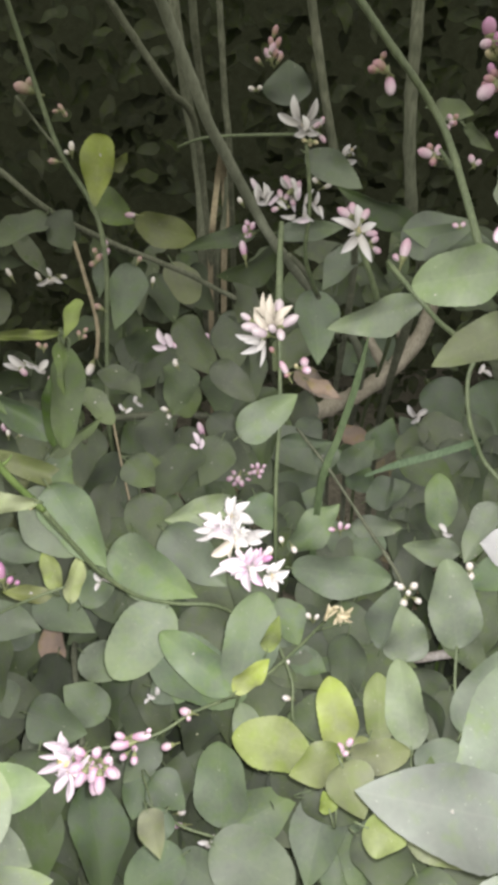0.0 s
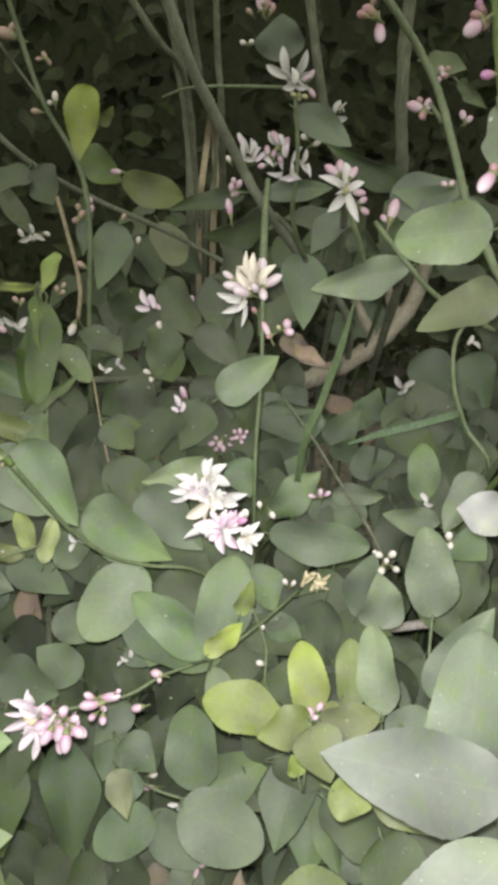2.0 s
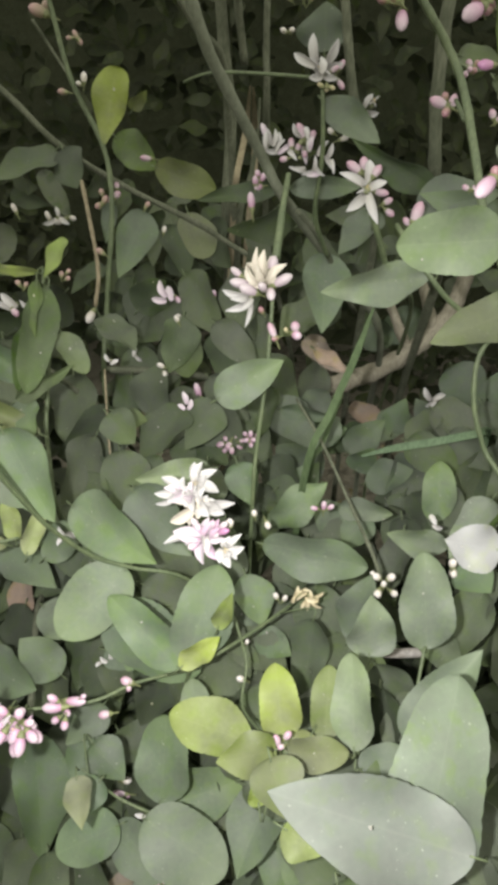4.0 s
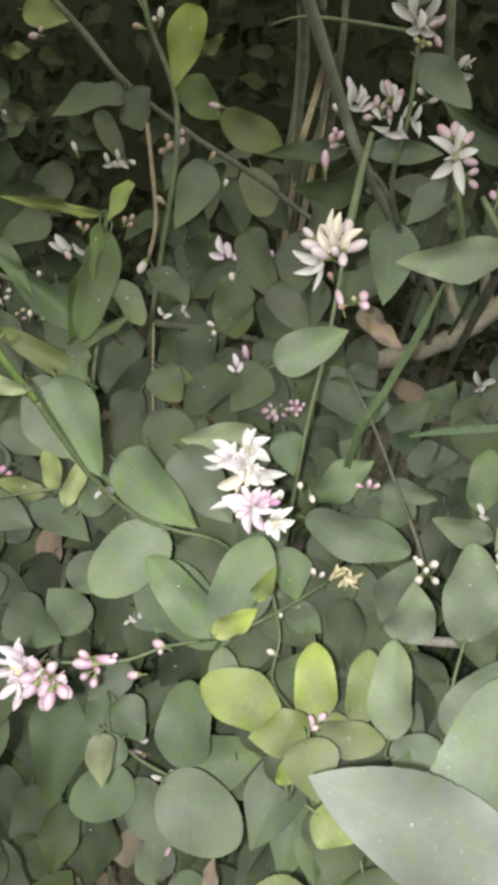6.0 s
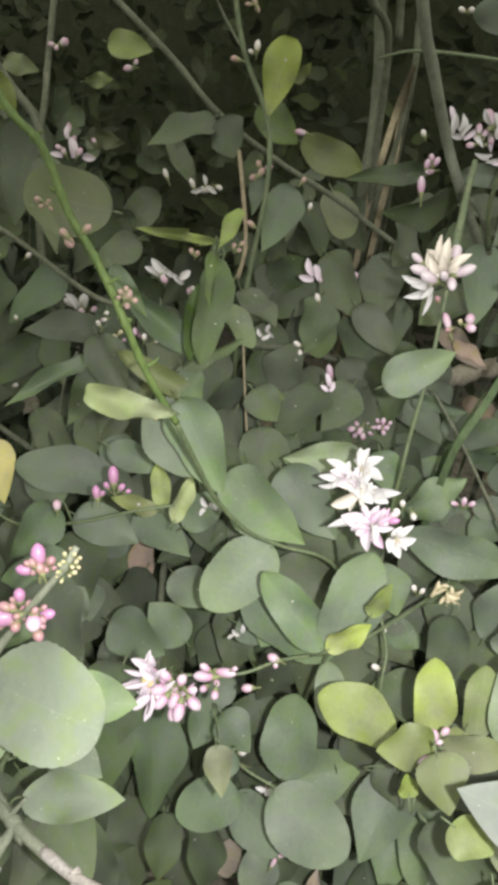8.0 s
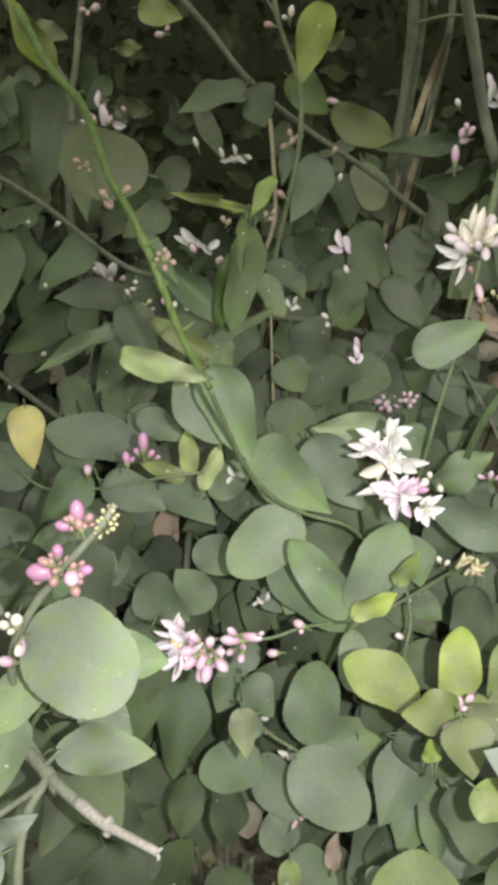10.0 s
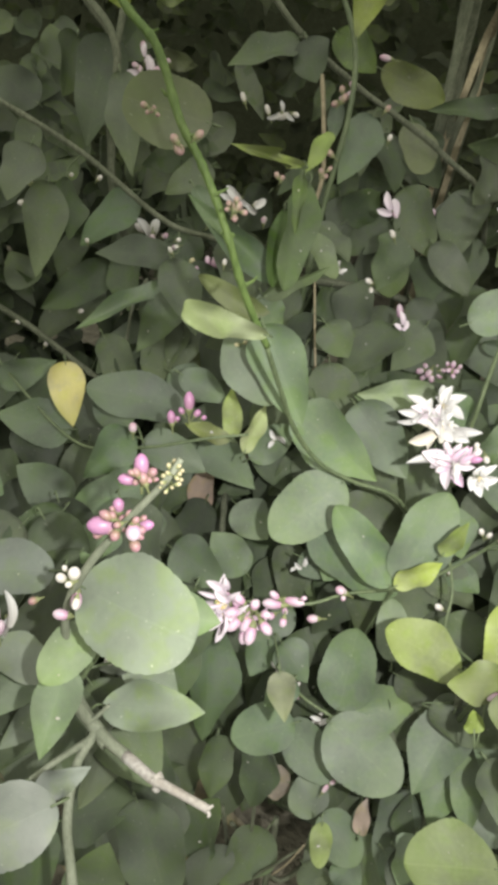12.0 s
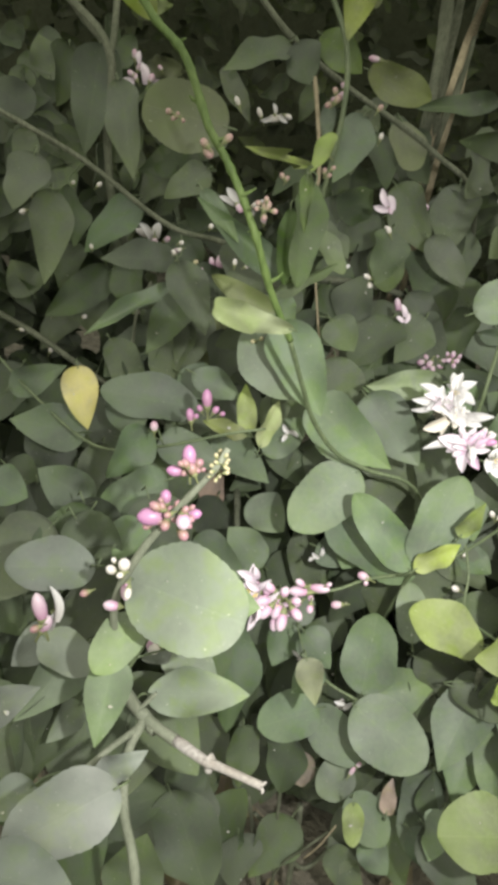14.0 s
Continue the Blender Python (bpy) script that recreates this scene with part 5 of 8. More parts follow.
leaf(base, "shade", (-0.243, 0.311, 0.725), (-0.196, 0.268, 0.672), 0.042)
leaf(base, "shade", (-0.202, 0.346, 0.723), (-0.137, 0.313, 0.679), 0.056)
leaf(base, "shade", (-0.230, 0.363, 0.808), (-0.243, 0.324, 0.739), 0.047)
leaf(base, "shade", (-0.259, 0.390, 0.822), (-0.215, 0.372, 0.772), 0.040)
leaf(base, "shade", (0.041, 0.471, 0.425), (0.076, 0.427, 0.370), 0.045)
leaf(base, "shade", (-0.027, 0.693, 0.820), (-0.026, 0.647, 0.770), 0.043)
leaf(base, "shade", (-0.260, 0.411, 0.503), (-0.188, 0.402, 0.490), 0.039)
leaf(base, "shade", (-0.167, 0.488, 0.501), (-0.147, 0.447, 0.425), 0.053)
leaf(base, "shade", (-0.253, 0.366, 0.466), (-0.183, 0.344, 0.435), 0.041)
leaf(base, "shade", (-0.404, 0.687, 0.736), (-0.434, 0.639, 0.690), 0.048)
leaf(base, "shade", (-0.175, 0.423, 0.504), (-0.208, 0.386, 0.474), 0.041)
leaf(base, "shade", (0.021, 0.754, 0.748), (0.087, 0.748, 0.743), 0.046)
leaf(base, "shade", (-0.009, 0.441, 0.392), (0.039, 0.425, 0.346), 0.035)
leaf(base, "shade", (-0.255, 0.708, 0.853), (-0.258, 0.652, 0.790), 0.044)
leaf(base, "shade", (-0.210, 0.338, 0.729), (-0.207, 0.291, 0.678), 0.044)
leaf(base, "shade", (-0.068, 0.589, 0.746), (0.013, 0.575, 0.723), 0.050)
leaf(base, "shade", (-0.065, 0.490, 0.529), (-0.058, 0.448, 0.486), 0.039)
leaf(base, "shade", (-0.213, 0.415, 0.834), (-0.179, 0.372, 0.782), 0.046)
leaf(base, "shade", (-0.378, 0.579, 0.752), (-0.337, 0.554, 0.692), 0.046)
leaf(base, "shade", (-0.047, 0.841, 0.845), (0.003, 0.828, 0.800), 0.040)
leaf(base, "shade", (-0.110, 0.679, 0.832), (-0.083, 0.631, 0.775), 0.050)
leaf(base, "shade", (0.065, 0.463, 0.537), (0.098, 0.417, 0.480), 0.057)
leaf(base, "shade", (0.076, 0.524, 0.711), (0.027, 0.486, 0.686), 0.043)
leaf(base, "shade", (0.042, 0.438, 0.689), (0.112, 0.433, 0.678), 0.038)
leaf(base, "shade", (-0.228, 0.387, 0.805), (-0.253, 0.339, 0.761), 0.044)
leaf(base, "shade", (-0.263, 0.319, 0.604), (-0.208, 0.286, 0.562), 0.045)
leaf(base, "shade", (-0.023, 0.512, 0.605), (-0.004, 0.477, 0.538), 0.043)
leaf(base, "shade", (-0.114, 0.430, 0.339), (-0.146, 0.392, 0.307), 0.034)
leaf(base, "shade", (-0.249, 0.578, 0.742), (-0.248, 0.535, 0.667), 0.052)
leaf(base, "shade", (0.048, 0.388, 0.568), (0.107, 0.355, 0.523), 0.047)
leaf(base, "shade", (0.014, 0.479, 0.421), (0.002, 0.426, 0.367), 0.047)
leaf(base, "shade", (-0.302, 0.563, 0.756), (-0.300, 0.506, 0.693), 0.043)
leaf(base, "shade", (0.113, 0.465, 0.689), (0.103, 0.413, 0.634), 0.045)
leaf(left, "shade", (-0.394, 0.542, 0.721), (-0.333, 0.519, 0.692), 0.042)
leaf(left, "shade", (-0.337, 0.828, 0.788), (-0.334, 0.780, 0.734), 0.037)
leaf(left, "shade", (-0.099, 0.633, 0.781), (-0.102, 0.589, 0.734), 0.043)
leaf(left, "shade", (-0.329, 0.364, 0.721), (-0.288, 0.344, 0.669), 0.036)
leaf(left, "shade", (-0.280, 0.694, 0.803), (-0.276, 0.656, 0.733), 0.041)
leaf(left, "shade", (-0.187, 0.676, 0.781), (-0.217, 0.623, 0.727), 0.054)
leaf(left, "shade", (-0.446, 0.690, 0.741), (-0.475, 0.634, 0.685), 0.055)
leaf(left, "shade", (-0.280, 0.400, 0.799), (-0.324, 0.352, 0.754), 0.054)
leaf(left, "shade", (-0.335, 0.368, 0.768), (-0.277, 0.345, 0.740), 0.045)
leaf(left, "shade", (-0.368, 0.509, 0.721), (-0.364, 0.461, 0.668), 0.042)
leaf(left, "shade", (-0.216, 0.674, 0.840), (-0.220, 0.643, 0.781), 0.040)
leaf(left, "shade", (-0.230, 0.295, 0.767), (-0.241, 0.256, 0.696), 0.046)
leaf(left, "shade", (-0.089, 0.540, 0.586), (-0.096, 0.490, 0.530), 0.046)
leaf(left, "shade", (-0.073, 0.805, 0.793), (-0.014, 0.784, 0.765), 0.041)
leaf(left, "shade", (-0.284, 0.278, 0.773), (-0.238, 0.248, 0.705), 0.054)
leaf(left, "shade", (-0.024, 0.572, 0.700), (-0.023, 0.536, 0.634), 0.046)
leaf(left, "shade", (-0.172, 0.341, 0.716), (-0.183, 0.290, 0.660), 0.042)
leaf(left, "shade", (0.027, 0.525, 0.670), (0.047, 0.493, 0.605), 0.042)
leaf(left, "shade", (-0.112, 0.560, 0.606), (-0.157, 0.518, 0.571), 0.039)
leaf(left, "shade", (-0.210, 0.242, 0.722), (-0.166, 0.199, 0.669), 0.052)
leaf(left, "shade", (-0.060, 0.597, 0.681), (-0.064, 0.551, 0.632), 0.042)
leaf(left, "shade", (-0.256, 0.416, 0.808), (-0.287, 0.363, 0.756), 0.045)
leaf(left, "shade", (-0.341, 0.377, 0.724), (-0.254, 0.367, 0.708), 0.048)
leaf(left, "shade", (-0.292, 0.370, 0.721), (-0.274, 0.336, 0.654), 0.044)
leaf(left, "shade", (-0.265, 0.373, 0.773), (-0.265, 0.341, 0.711), 0.045)
leaf(left, "shade", (-0.350, 0.520, 0.729), (-0.336, 0.484, 0.663), 0.044)
leaf(left, "shade", (-0.242, 0.662, 0.764), (-0.257, 0.628, 0.706), 0.044)
leaf(left, "shade", (-0.286, 0.264, 0.756), (-0.226, 0.239, 0.693), 0.047)
leaf(left, "shade", (-0.133, 0.817, 0.847), (-0.132, 0.768, 0.793), 0.036)
leaf(base, "shade", (0.013, 0.483, 0.438), (0.066, 0.448, 0.397), 0.048)
leaf(base, "shade", (0.106, 0.328, 0.759), (0.131, 0.300, 0.694), 0.043)
leaf(base, "shade", (-0.213, 0.674, 0.939), (-0.191, 0.644, 0.873), 0.045)
leaf(base, "shade", (-0.216, 0.493, 0.500), (-0.160, 0.469, 0.443), 0.041)
leaf(base, "shade", (-0.268, 0.658, 0.908), (-0.227, 0.619, 0.860), 0.040)
leaf(base, "shade", (-0.000, 0.475, 0.533), (-0.000, 0.426, 0.468), 0.043)
leaf(mid, "shade", (-0.173, 0.546, 0.668), (-0.216, 0.501, 0.623), 0.043)
leaf(mid, "shade", (-0.312, 0.809, 0.887), (-0.287, 0.783, 0.825), 0.044)
leaf(mid, "shade", (-0.041, 0.824, 0.917), (0.009, 0.814, 0.873), 0.037)
leaf(mid, "shade", (-0.135, 0.629, 0.735), (-0.140, 0.587, 0.686), 0.034)
leaf(mid, "shade", (-0.462, 0.875, 0.817), (-0.465, 0.832, 0.765), 0.038)
leaf(mid, "shade", (-0.444, 0.843, 0.758), (-0.476, 0.793, 0.702), 0.044)
leaf(mid, "shade", (0.087, 0.537, 0.774), (0.084, 0.508, 0.710), 0.035)
leaf(mid, "shade", (-0.289, 0.415, 0.495), (-0.234, 0.396, 0.470), 0.038)
leaf(mid, "shade", (0.086, 0.527, 0.746), (0.164, 0.517, 0.728), 0.056)
leaf(mid, "shade", (-0.107, 0.927, 0.860), (-0.102, 0.884, 0.806), 0.034)
leaf(mid, "shade", (0.001, 0.601, 0.816), (-0.002, 0.565, 0.742), 0.043)
leaf(mid, "shade", (-0.340, 0.678, 0.802), (-0.300, 0.662, 0.751), 0.039)
leaf(base, "shade", (-0.259, 0.590, 0.486), (-0.245, 0.543, 0.425), 0.042)
leaf(base, "shade", (-0.264, 0.684, 0.866), (-0.289, 0.637, 0.818), 0.039)
leaf(base, "shade", (-0.270, 0.552, 0.615), (-0.219, 0.532, 0.584), 0.034)
leaf(base, "shade", (0.170, 0.772, 0.741), (0.210, 0.756, 0.690), 0.031)
leaf(base, "shade", (-0.147, 0.685, 0.816), (-0.104, 0.665, 0.755), 0.039)
leaf(base, "shade", (0.104, 0.476, 0.709), (0.160, 0.457, 0.680), 0.042)
leaf(base, "shade", (0.041, 0.546, 0.708), (-0.001, 0.506, 0.675), 0.035)
leaf(base, "shade", (0.198, 0.843, 0.744), (0.163, 0.800, 0.703), 0.047)
leaf(base, "shade", (-0.140, 0.514, 0.517), (-0.131, 0.477, 0.441), 0.043)
leaf(base, "shade", (-0.145, 0.470, 0.442), (-0.186, 0.433, 0.412), 0.044)
leaf(base, "shade", (-0.136, 0.633, 0.652), (-0.136, 0.587, 0.598), 0.044)
leaf(base, "shade", (-0.283, 0.646, 0.673), (-0.241, 0.605, 0.614), 0.048)
leaf(base, "shade", (0.001, 0.918, 0.839), (0.063, 0.904, 0.784), 0.052)
leaf(base, "shade", (-0.056, 0.596, 0.678), (-0.049, 0.551, 0.623), 0.046)
leaf(base, "shade", (-0.237, 0.605, 0.642), (-0.277, 0.558, 0.598), 0.051)
leaf(base, "shade", (-0.253, 0.540, 0.460), (-0.247, 0.512, 0.399), 0.042)
leaf(base, "shade", (0.137, 0.506, 0.761), (0.185, 0.495, 0.711), 0.032)
leaf(base, "shade", (-0.081, 0.632, 0.766), (-0.048, 0.592, 0.712), 0.049)
leaf(base, "shade", (0.076, 0.745, 0.744), (0.125, 0.718, 0.704), 0.046)
leaf(base, "shade", (0.047, 0.732, 0.755), (0.029, 0.689, 0.709), 0.034)
leaf(base, "shade", (0.125, 0.400, 0.764), (0.176, 0.375, 0.726), 0.048)
leaf(base, "shade", (0.080, 0.482, 0.739), (0.132, 0.464, 0.681), 0.038)
leaf(base, "shade", (-0.028, 0.723, 0.760), (0.037, 0.700, 0.721), 0.041)
leaf(base, "shade", (-0.253, 0.530, 0.592), (-0.204, 0.519, 0.546), 0.034)
leaf(base, "shade", (-0.256, 0.513, 0.453), (-0.209, 0.479, 0.403), 0.043)
leaf(base, "shade", (-0.190, 0.792, 0.855), (-0.179, 0.740, 0.788), 0.053)
leaf(base, "shade", (0.031, 0.803, 0.769), (0.070, 0.766, 0.718), 0.050)
leaf(base, "shade", (-0.083, 0.543, 0.601), (-0.043, 0.511, 0.559), 0.043)
leaf(base, "shade", (-0.065, 0.681, 0.811), (-0.018, 0.672, 0.768), 0.043)
leaf(base, "shade", (0.088, 0.980, 0.810), (0.052, 0.935, 0.767), 0.045)
leaf(base, "shade", (0.003, 0.919, 0.773), (0.065, 0.908, 0.722), 0.049)
leaf(base, "shade", (-0.074, 0.695, 0.821), (-0.099, 0.651, 0.774), 0.036)
leaf(base, "shade", (0.144, 0.497, 0.747), (0.154, 0.470, 0.685), 0.039)
leaf(base, "shade", (-0.042, 0.501, 0.577), (-0.033, 0.454, 0.517), 0.056)
leaf(base, "shade", (-0.082, 0.519, 0.576), (-0.079, 0.470, 0.518), 0.040)
leaf(base, "shade", (-0.116, 0.605, 0.639), (-0.103, 0.569, 0.566), 0.049)
leaf(base, "shade", (-0.075, 0.801, 0.799), (-0.058, 0.777, 0.741), 0.033)
leaf(base, "shade", (-0.191, 0.497, 0.458), (-0.201, 0.457, 0.385), 0.040)
leaf(base, "shade", (0.127, 0.602, 0.737), (0.127, 0.559, 0.688), 0.036)
leaf(base, "shade", (-0.277, 0.690, 0.835), (-0.271, 0.643, 0.777), 0.047)
leaf(base, "shade", (0.175, 0.715, 0.765), (0.195, 0.679, 0.690), 0.043)
leaf(base, "shade", (0.238, 0.602, 0.770), (0.205, 0.561, 0.711), 0.042)
leaf(base, "shade", (0.289, 0.778, 0.808), (0.282, 0.757, 0.748), 0.036)
leaf(base, "shade", (-0.157, 0.948, 0.907), (-0.141, 0.914, 0.856), 0.040)
leaf(base, "shade", (-0.136, 0.650, 0.724), (-0.189, 0.622, 0.685), 0.037)
leaf(base, "shade", (0.226, 0.908, 0.798), (0.191, 0.875, 0.753), 0.037)
leaf(base, "shade", (0.320, 0.875, 0.800), (0.304, 0.835, 0.743), 0.045)
leaf(base, "shade", (0.285, 0.829, 0.782), (0.240, 0.790, 0.723), 0.052)
leaf(base, "shade", (0.078, 0.665, 0.759), (0.058, 0.624, 0.697), 0.044)
leaf(base, "shade", (-0.201, 0.539, 0.475), (-0.146, 0.512, 0.440), 0.047)
leaf(base, "shade", (0.277, 0.900, 0.818), (0.316, 0.873, 0.783), 0.031)
leaf(base, "shade", (0.005, 0.573, 0.725), (0.074, 0.550, 0.696), 0.043)
leaf(base, "shade", (-0.017, 0.896, 0.866), (0.003, 0.859, 0.812), 0.041)
leaf(base, "shade", (-0.002, 0.881, 0.916), (0.008, 0.859, 0.852), 0.040)
leaf(base, "shade", (-0.097, 0.627, 0.769), (-0.133, 0.594, 0.723), 0.042)
leaf(base, "shade", (-0.149, 0.544, 0.521), (-0.093, 0.523, 0.498), 0.044)
leaf(base, "shade", (0.207, 0.741, 0.796), (0.240, 0.714, 0.725), 0.047)
leaf(base, "shade", (0.145, 0.938, 0.750), (0.099, 0.912, 0.718), 0.032)
leaf(base, "shade", (0.230, 0.621, 0.790), (0.233, 0.584, 0.733), 0.046)
leaf(base, "shade", (0.035, 0.517, 0.637), (0.039, 0.472, 0.587), 0.043)
leaf(base, "shade", (-0.195, 0.390, 0.491), (-0.211, 0.346, 0.417), 0.046)
leaf(base, "shade", (-0.273, 0.441, 0.792), (-0.238, 0.406, 0.748), 0.038)
leaf(base, "shade", (-0.065, 0.608, 0.654), (-0.102, 0.568, 0.618), 0.040)
leaf(base, "shade", (-0.319, 0.686, 0.790), (-0.266, 0.665, 0.734), 0.050)
leaf(base, "shade", (-0.314, 0.726, 0.798), (-0.349, 0.679, 0.754), 0.041)
leaf(base, "shade", (0.090, 0.608, 0.752), (0.103, 0.559, 0.693), 0.047)
leaf(base, "shade", (-0.352, 0.641, 0.748), (-0.292, 0.608, 0.705), 0.043)
leaf(base, "shade", (-0.048, 0.517, 0.604), (-0.042, 0.479, 0.532), 0.044)
leaf(base, "shade", (0.033, 0.614, 0.725), (0.108, 0.595, 0.700), 0.050)
leaf(base, "shade", (-0.146, 0.889, 0.853), (-0.109, 0.844, 0.789), 0.048)
leaf(base, "shade", (-0.357, 0.763, 0.855), (-0.335, 0.728, 0.808), 0.038)
leaf(base, "shade", (-0.267, 0.485, 0.782), (-0.238, 0.449, 0.731), 0.039)
leaf(base, "shade", (-0.025, 0.823, 0.802), (0.037, 0.808, 0.744), 0.054)
leaf(base, "shade", (0.020, 0.792, 0.767), (-0.042, 0.760, 0.736), 0.041)
leaf(base, "shade", (0.171, 0.363, 0.757), (0.226, 0.344, 0.700), 0.041)
leaf(base, "shade", (0.180, 0.383, 0.786), (0.221, 0.353, 0.713), 0.044)
leaf(base, "shade", (0.249, 0.875, 0.787), (0.253, 0.852, 0.728), 0.037)
leaf(base, "shade", (0.222, 0.905, 0.802), (0.294, 0.882, 0.772), 0.054)

# blossoms: centre, direction, petal length, spread
flower(mid, "blush", (-0.125, 0.386, 0.794), (-0.41, -0.81, 0.42), 0.0190, 0.85, 5)
flower(mid, "blush", (-0.120, 0.384, 0.788), (-0.17, -0.99, 0.03), 0.0168, 0.75, 5)
flower(mid, "pink", (-0.107, 0.388, 0.785), (0.10, -0.99, 0.11), 0.0146, 0.60, 5)
flower(main, "white", (0.048, 0.725, 1.172), (0.08, -0.64, 0.77), 0.0094, 0.80, 4)
flower(main, "white", (0.094, 0.674, 1.094), (-0.00, -0.92, 0.38), 0.0093, 0.80, 4)
flower(main, "white", (0.094, 0.753, 1.150), (0.10, -0.88, 0.47), 0.0060, 0.70, 4)
flower(mid, "cream", (-0.010, 0.521, 0.891), (0.05, -0.86, 0.50), 0.0088, 0.70, 4)
flower(mid, "white", (0.017, 0.469, 0.888), (0.28, -0.92, 0.28), 0.0075, 0.80, 4)
flower(mid, "white", (-0.013, 0.528, 0.901), (0.05, -0.80, 0.60), 0.0080, 0.60, 4)

# buds: centre, direction, length, width
bud(near, "blush", (-0.235, 0.287, 0.846), (-0.34, 0.29, 0.90), 0.0171, 0.0082)
bud(near, "blush", (-0.176, 0.314, 0.804), (0.20, -0.40, -0.89), 0.0110, 0.0078)
bud(near, "blush", (-0.231, 0.285, 0.836), (0.32, 0.36, 0.88), 0.0109, 0.0077)
bud(near, "rose", (-0.234, 0.278, 0.838), (-0.79, -0.57, -0.23), 0.0057, 0.0044)
bud(near, "pink", (-0.174, 0.291, 0.928), (-0.91, -0.42, 0.03), 0.0142, 0.0096)
bud(near, "pink", (-0.170, 0.301, 0.934), (-0.19, 0.34, 0.92), 0.0072, 0.0058)
bud(near, "rose", (-0.166, 0.288, 0.927), (-0.08, -0.77, -0.63), 0.0057, 0.0051)
bud(near, "rose", (-0.158, 0.294, 0.918), (0.69, -0.54, -0.48), 0.0067, 0.0056)
bud(near, "rose", (-0.172, 0.291, 0.935), (-0.89, -0.13, 0.43), 0.0070, 0.0051)
bud(near, "rose", (-0.166, 0.297, 0.929), (0.30, 0.38, 0.87), 0.0058, 0.0050)
bud(near, "pink", (-0.154, 0.296, 0.931), (0.91, 0.12, 0.39), 0.0085, 0.0057)
bud(near, "rose", (-0.176, 0.291, 0.921), (-0.77, -0.59, -0.23), 0.0047, 0.0039)
bud(near, "rose", (-0.162, 0.295, 0.936), (0.14, 0.38, 0.91), 0.0046, 0.0038)
bud(near, "blush", (-0.157, 0.288, 0.932), (0.25, -0.73, -0.64), 0.0080, 0.0075)
bud(near, "pink", (-0.160, 0.302, 0.961), (-0.19, 0.34, 0.92), 0.0111, 0.0071)
bud(near, "pink", (-0.166, 0.300, 0.952), (-0.93, -0.33, 0.17), 0.0083, 0.0056)
bud(near, "rose", (-0.157, 0.297, 0.958), (-0.50, 0.22, 0.84), 0.0063, 0.0050)
bud(near, "rose", (-0.156, 0.306, 0.955), (0.60, 0.32, 0.73), 0.0056, 0.0048)
bud(near, "rose", (-0.160, 0.296, 0.961), (-0.63, 0.15, 0.76), 0.0049, 0.0039)
bud(near, "white", (-0.185, 0.284, 0.898), (-0.03, 0.37, 0.93), 0.0068, 0.0065)
bud(near, "white", (-0.192, 0.284, 0.892), (-0.89, -0.13, 0.43), 0.0057, 0.0051)
bud(near, "white", (-0.185, 0.278, 0.896), (-0.77, -0.59, -0.23), 0.0039, 0.0034)
bud(near, "white", (-0.192, 0.288, 0.895), (-0.50, 0.22, 0.84), 0.0034, 0.0029)
bud(near, "white", (-0.179, 0.273, 0.890), (0.09, -0.76, -0.65), 0.0061, 0.0039)
bud(near, "olive", (-0.147, 0.296, 0.959), (-0.77, -0.59, -0.23), 0.0018, 0.0015)
bud(near, "olive", (-0.146, 0.301, 0.958), (-0.19, 0.34, 0.92), 0.0025, 0.0021)
bud(near, "olive", (-0.140, 0.296, 0.961), (0.91, 0.12, 0.39), 0.0028, 0.0024)
bud(near, "olive", (-0.145, 0.305, 0.960), (0.30, 0.38, 0.87), 0.0019, 0.0015)
bud(near, "olive", (-0.144, 0.291, 0.959), (-0.24, -0.77, -0.59), 0.0022, 0.0018)
bud(near, "olive", (-0.142, 0.303, 0.961), (0.60, 0.32, 0.73), 0.0025, 0.0024)
bud(near, "olive", (-0.148, 0.295, 0.957), (-0.85, -0.51, -0.11), 0.0016, 0.0014)
bud(near, "blush", (-0.183, 0.282, 0.881), (0.23, -0.73, -0.65), 0.0094, 0.0059)
bud(near, "blush", (-0.190, 0.279, 0.871), (-0.94, -0.30, 0.17), 0.0083, 0.0059)
bud(near, "rose", (-0.203, 0.275, 0.880), (-0.79, -0.57, -0.23), 0.0047, 0.0041)
bud(left, "pink", (-0.198, 0.512, 0.861), (-0.19, 0.34, 0.92), 0.0149, 0.0083)
bud(left, "pink", (-0.209, 0.505, 0.847), (-0.27, 0.31, 0.91), 0.0106, 0.0066)
bud(left, "pink", (-0.189, 0.506, 0.856), (0.46, 0.36, 0.81), 0.0065, 0.0052)
bud(left, "pink", (-0.203, 0.511, 0.851), (-0.63, 0.15, 0.76), 0.0058, 0.0049)
bud(left, "pink", (-0.183, 0.504, 0.855), (0.83, 0.20, 0.51), 0.0043, 0.0039)
bud(left, "pink", (-0.204, 0.505, 0.847), (0.30, 0.38, 0.87), 0.0044, 0.0040)
bud(left, "mauve", (-0.231, 0.481, 0.846), (-0.19, 0.34, 0.92), 0.0077, 0.0064)
bud(left, "dusty", (-0.190, 0.407, 1.078), (-0.74, 0.06, 0.67), 0.0050, 0.0042)
bud(left, "dusty", (-0.188, 0.409, 1.073), (0.69, -0.54, -0.48), 0.0068, 0.0051)
bud(left, "dusty", (-0.178, 0.408, 1.082), (0.60, 0.32, 0.73), 0.0050, 0.0039)
bud(left, "dusty", (-0.220, 0.443, 1.082), (-0.89, -0.13, 0.43), 0.0039, 0.0036)
bud(left, "dusty", (-0.217, 0.446, 1.079), (-0.77, -0.59, -0.23), 0.0030, 0.0027)
bud(left, "dusty", (-0.216, 0.438, 1.080), (-0.24, -0.77, -0.59), 0.0027, 0.0024)
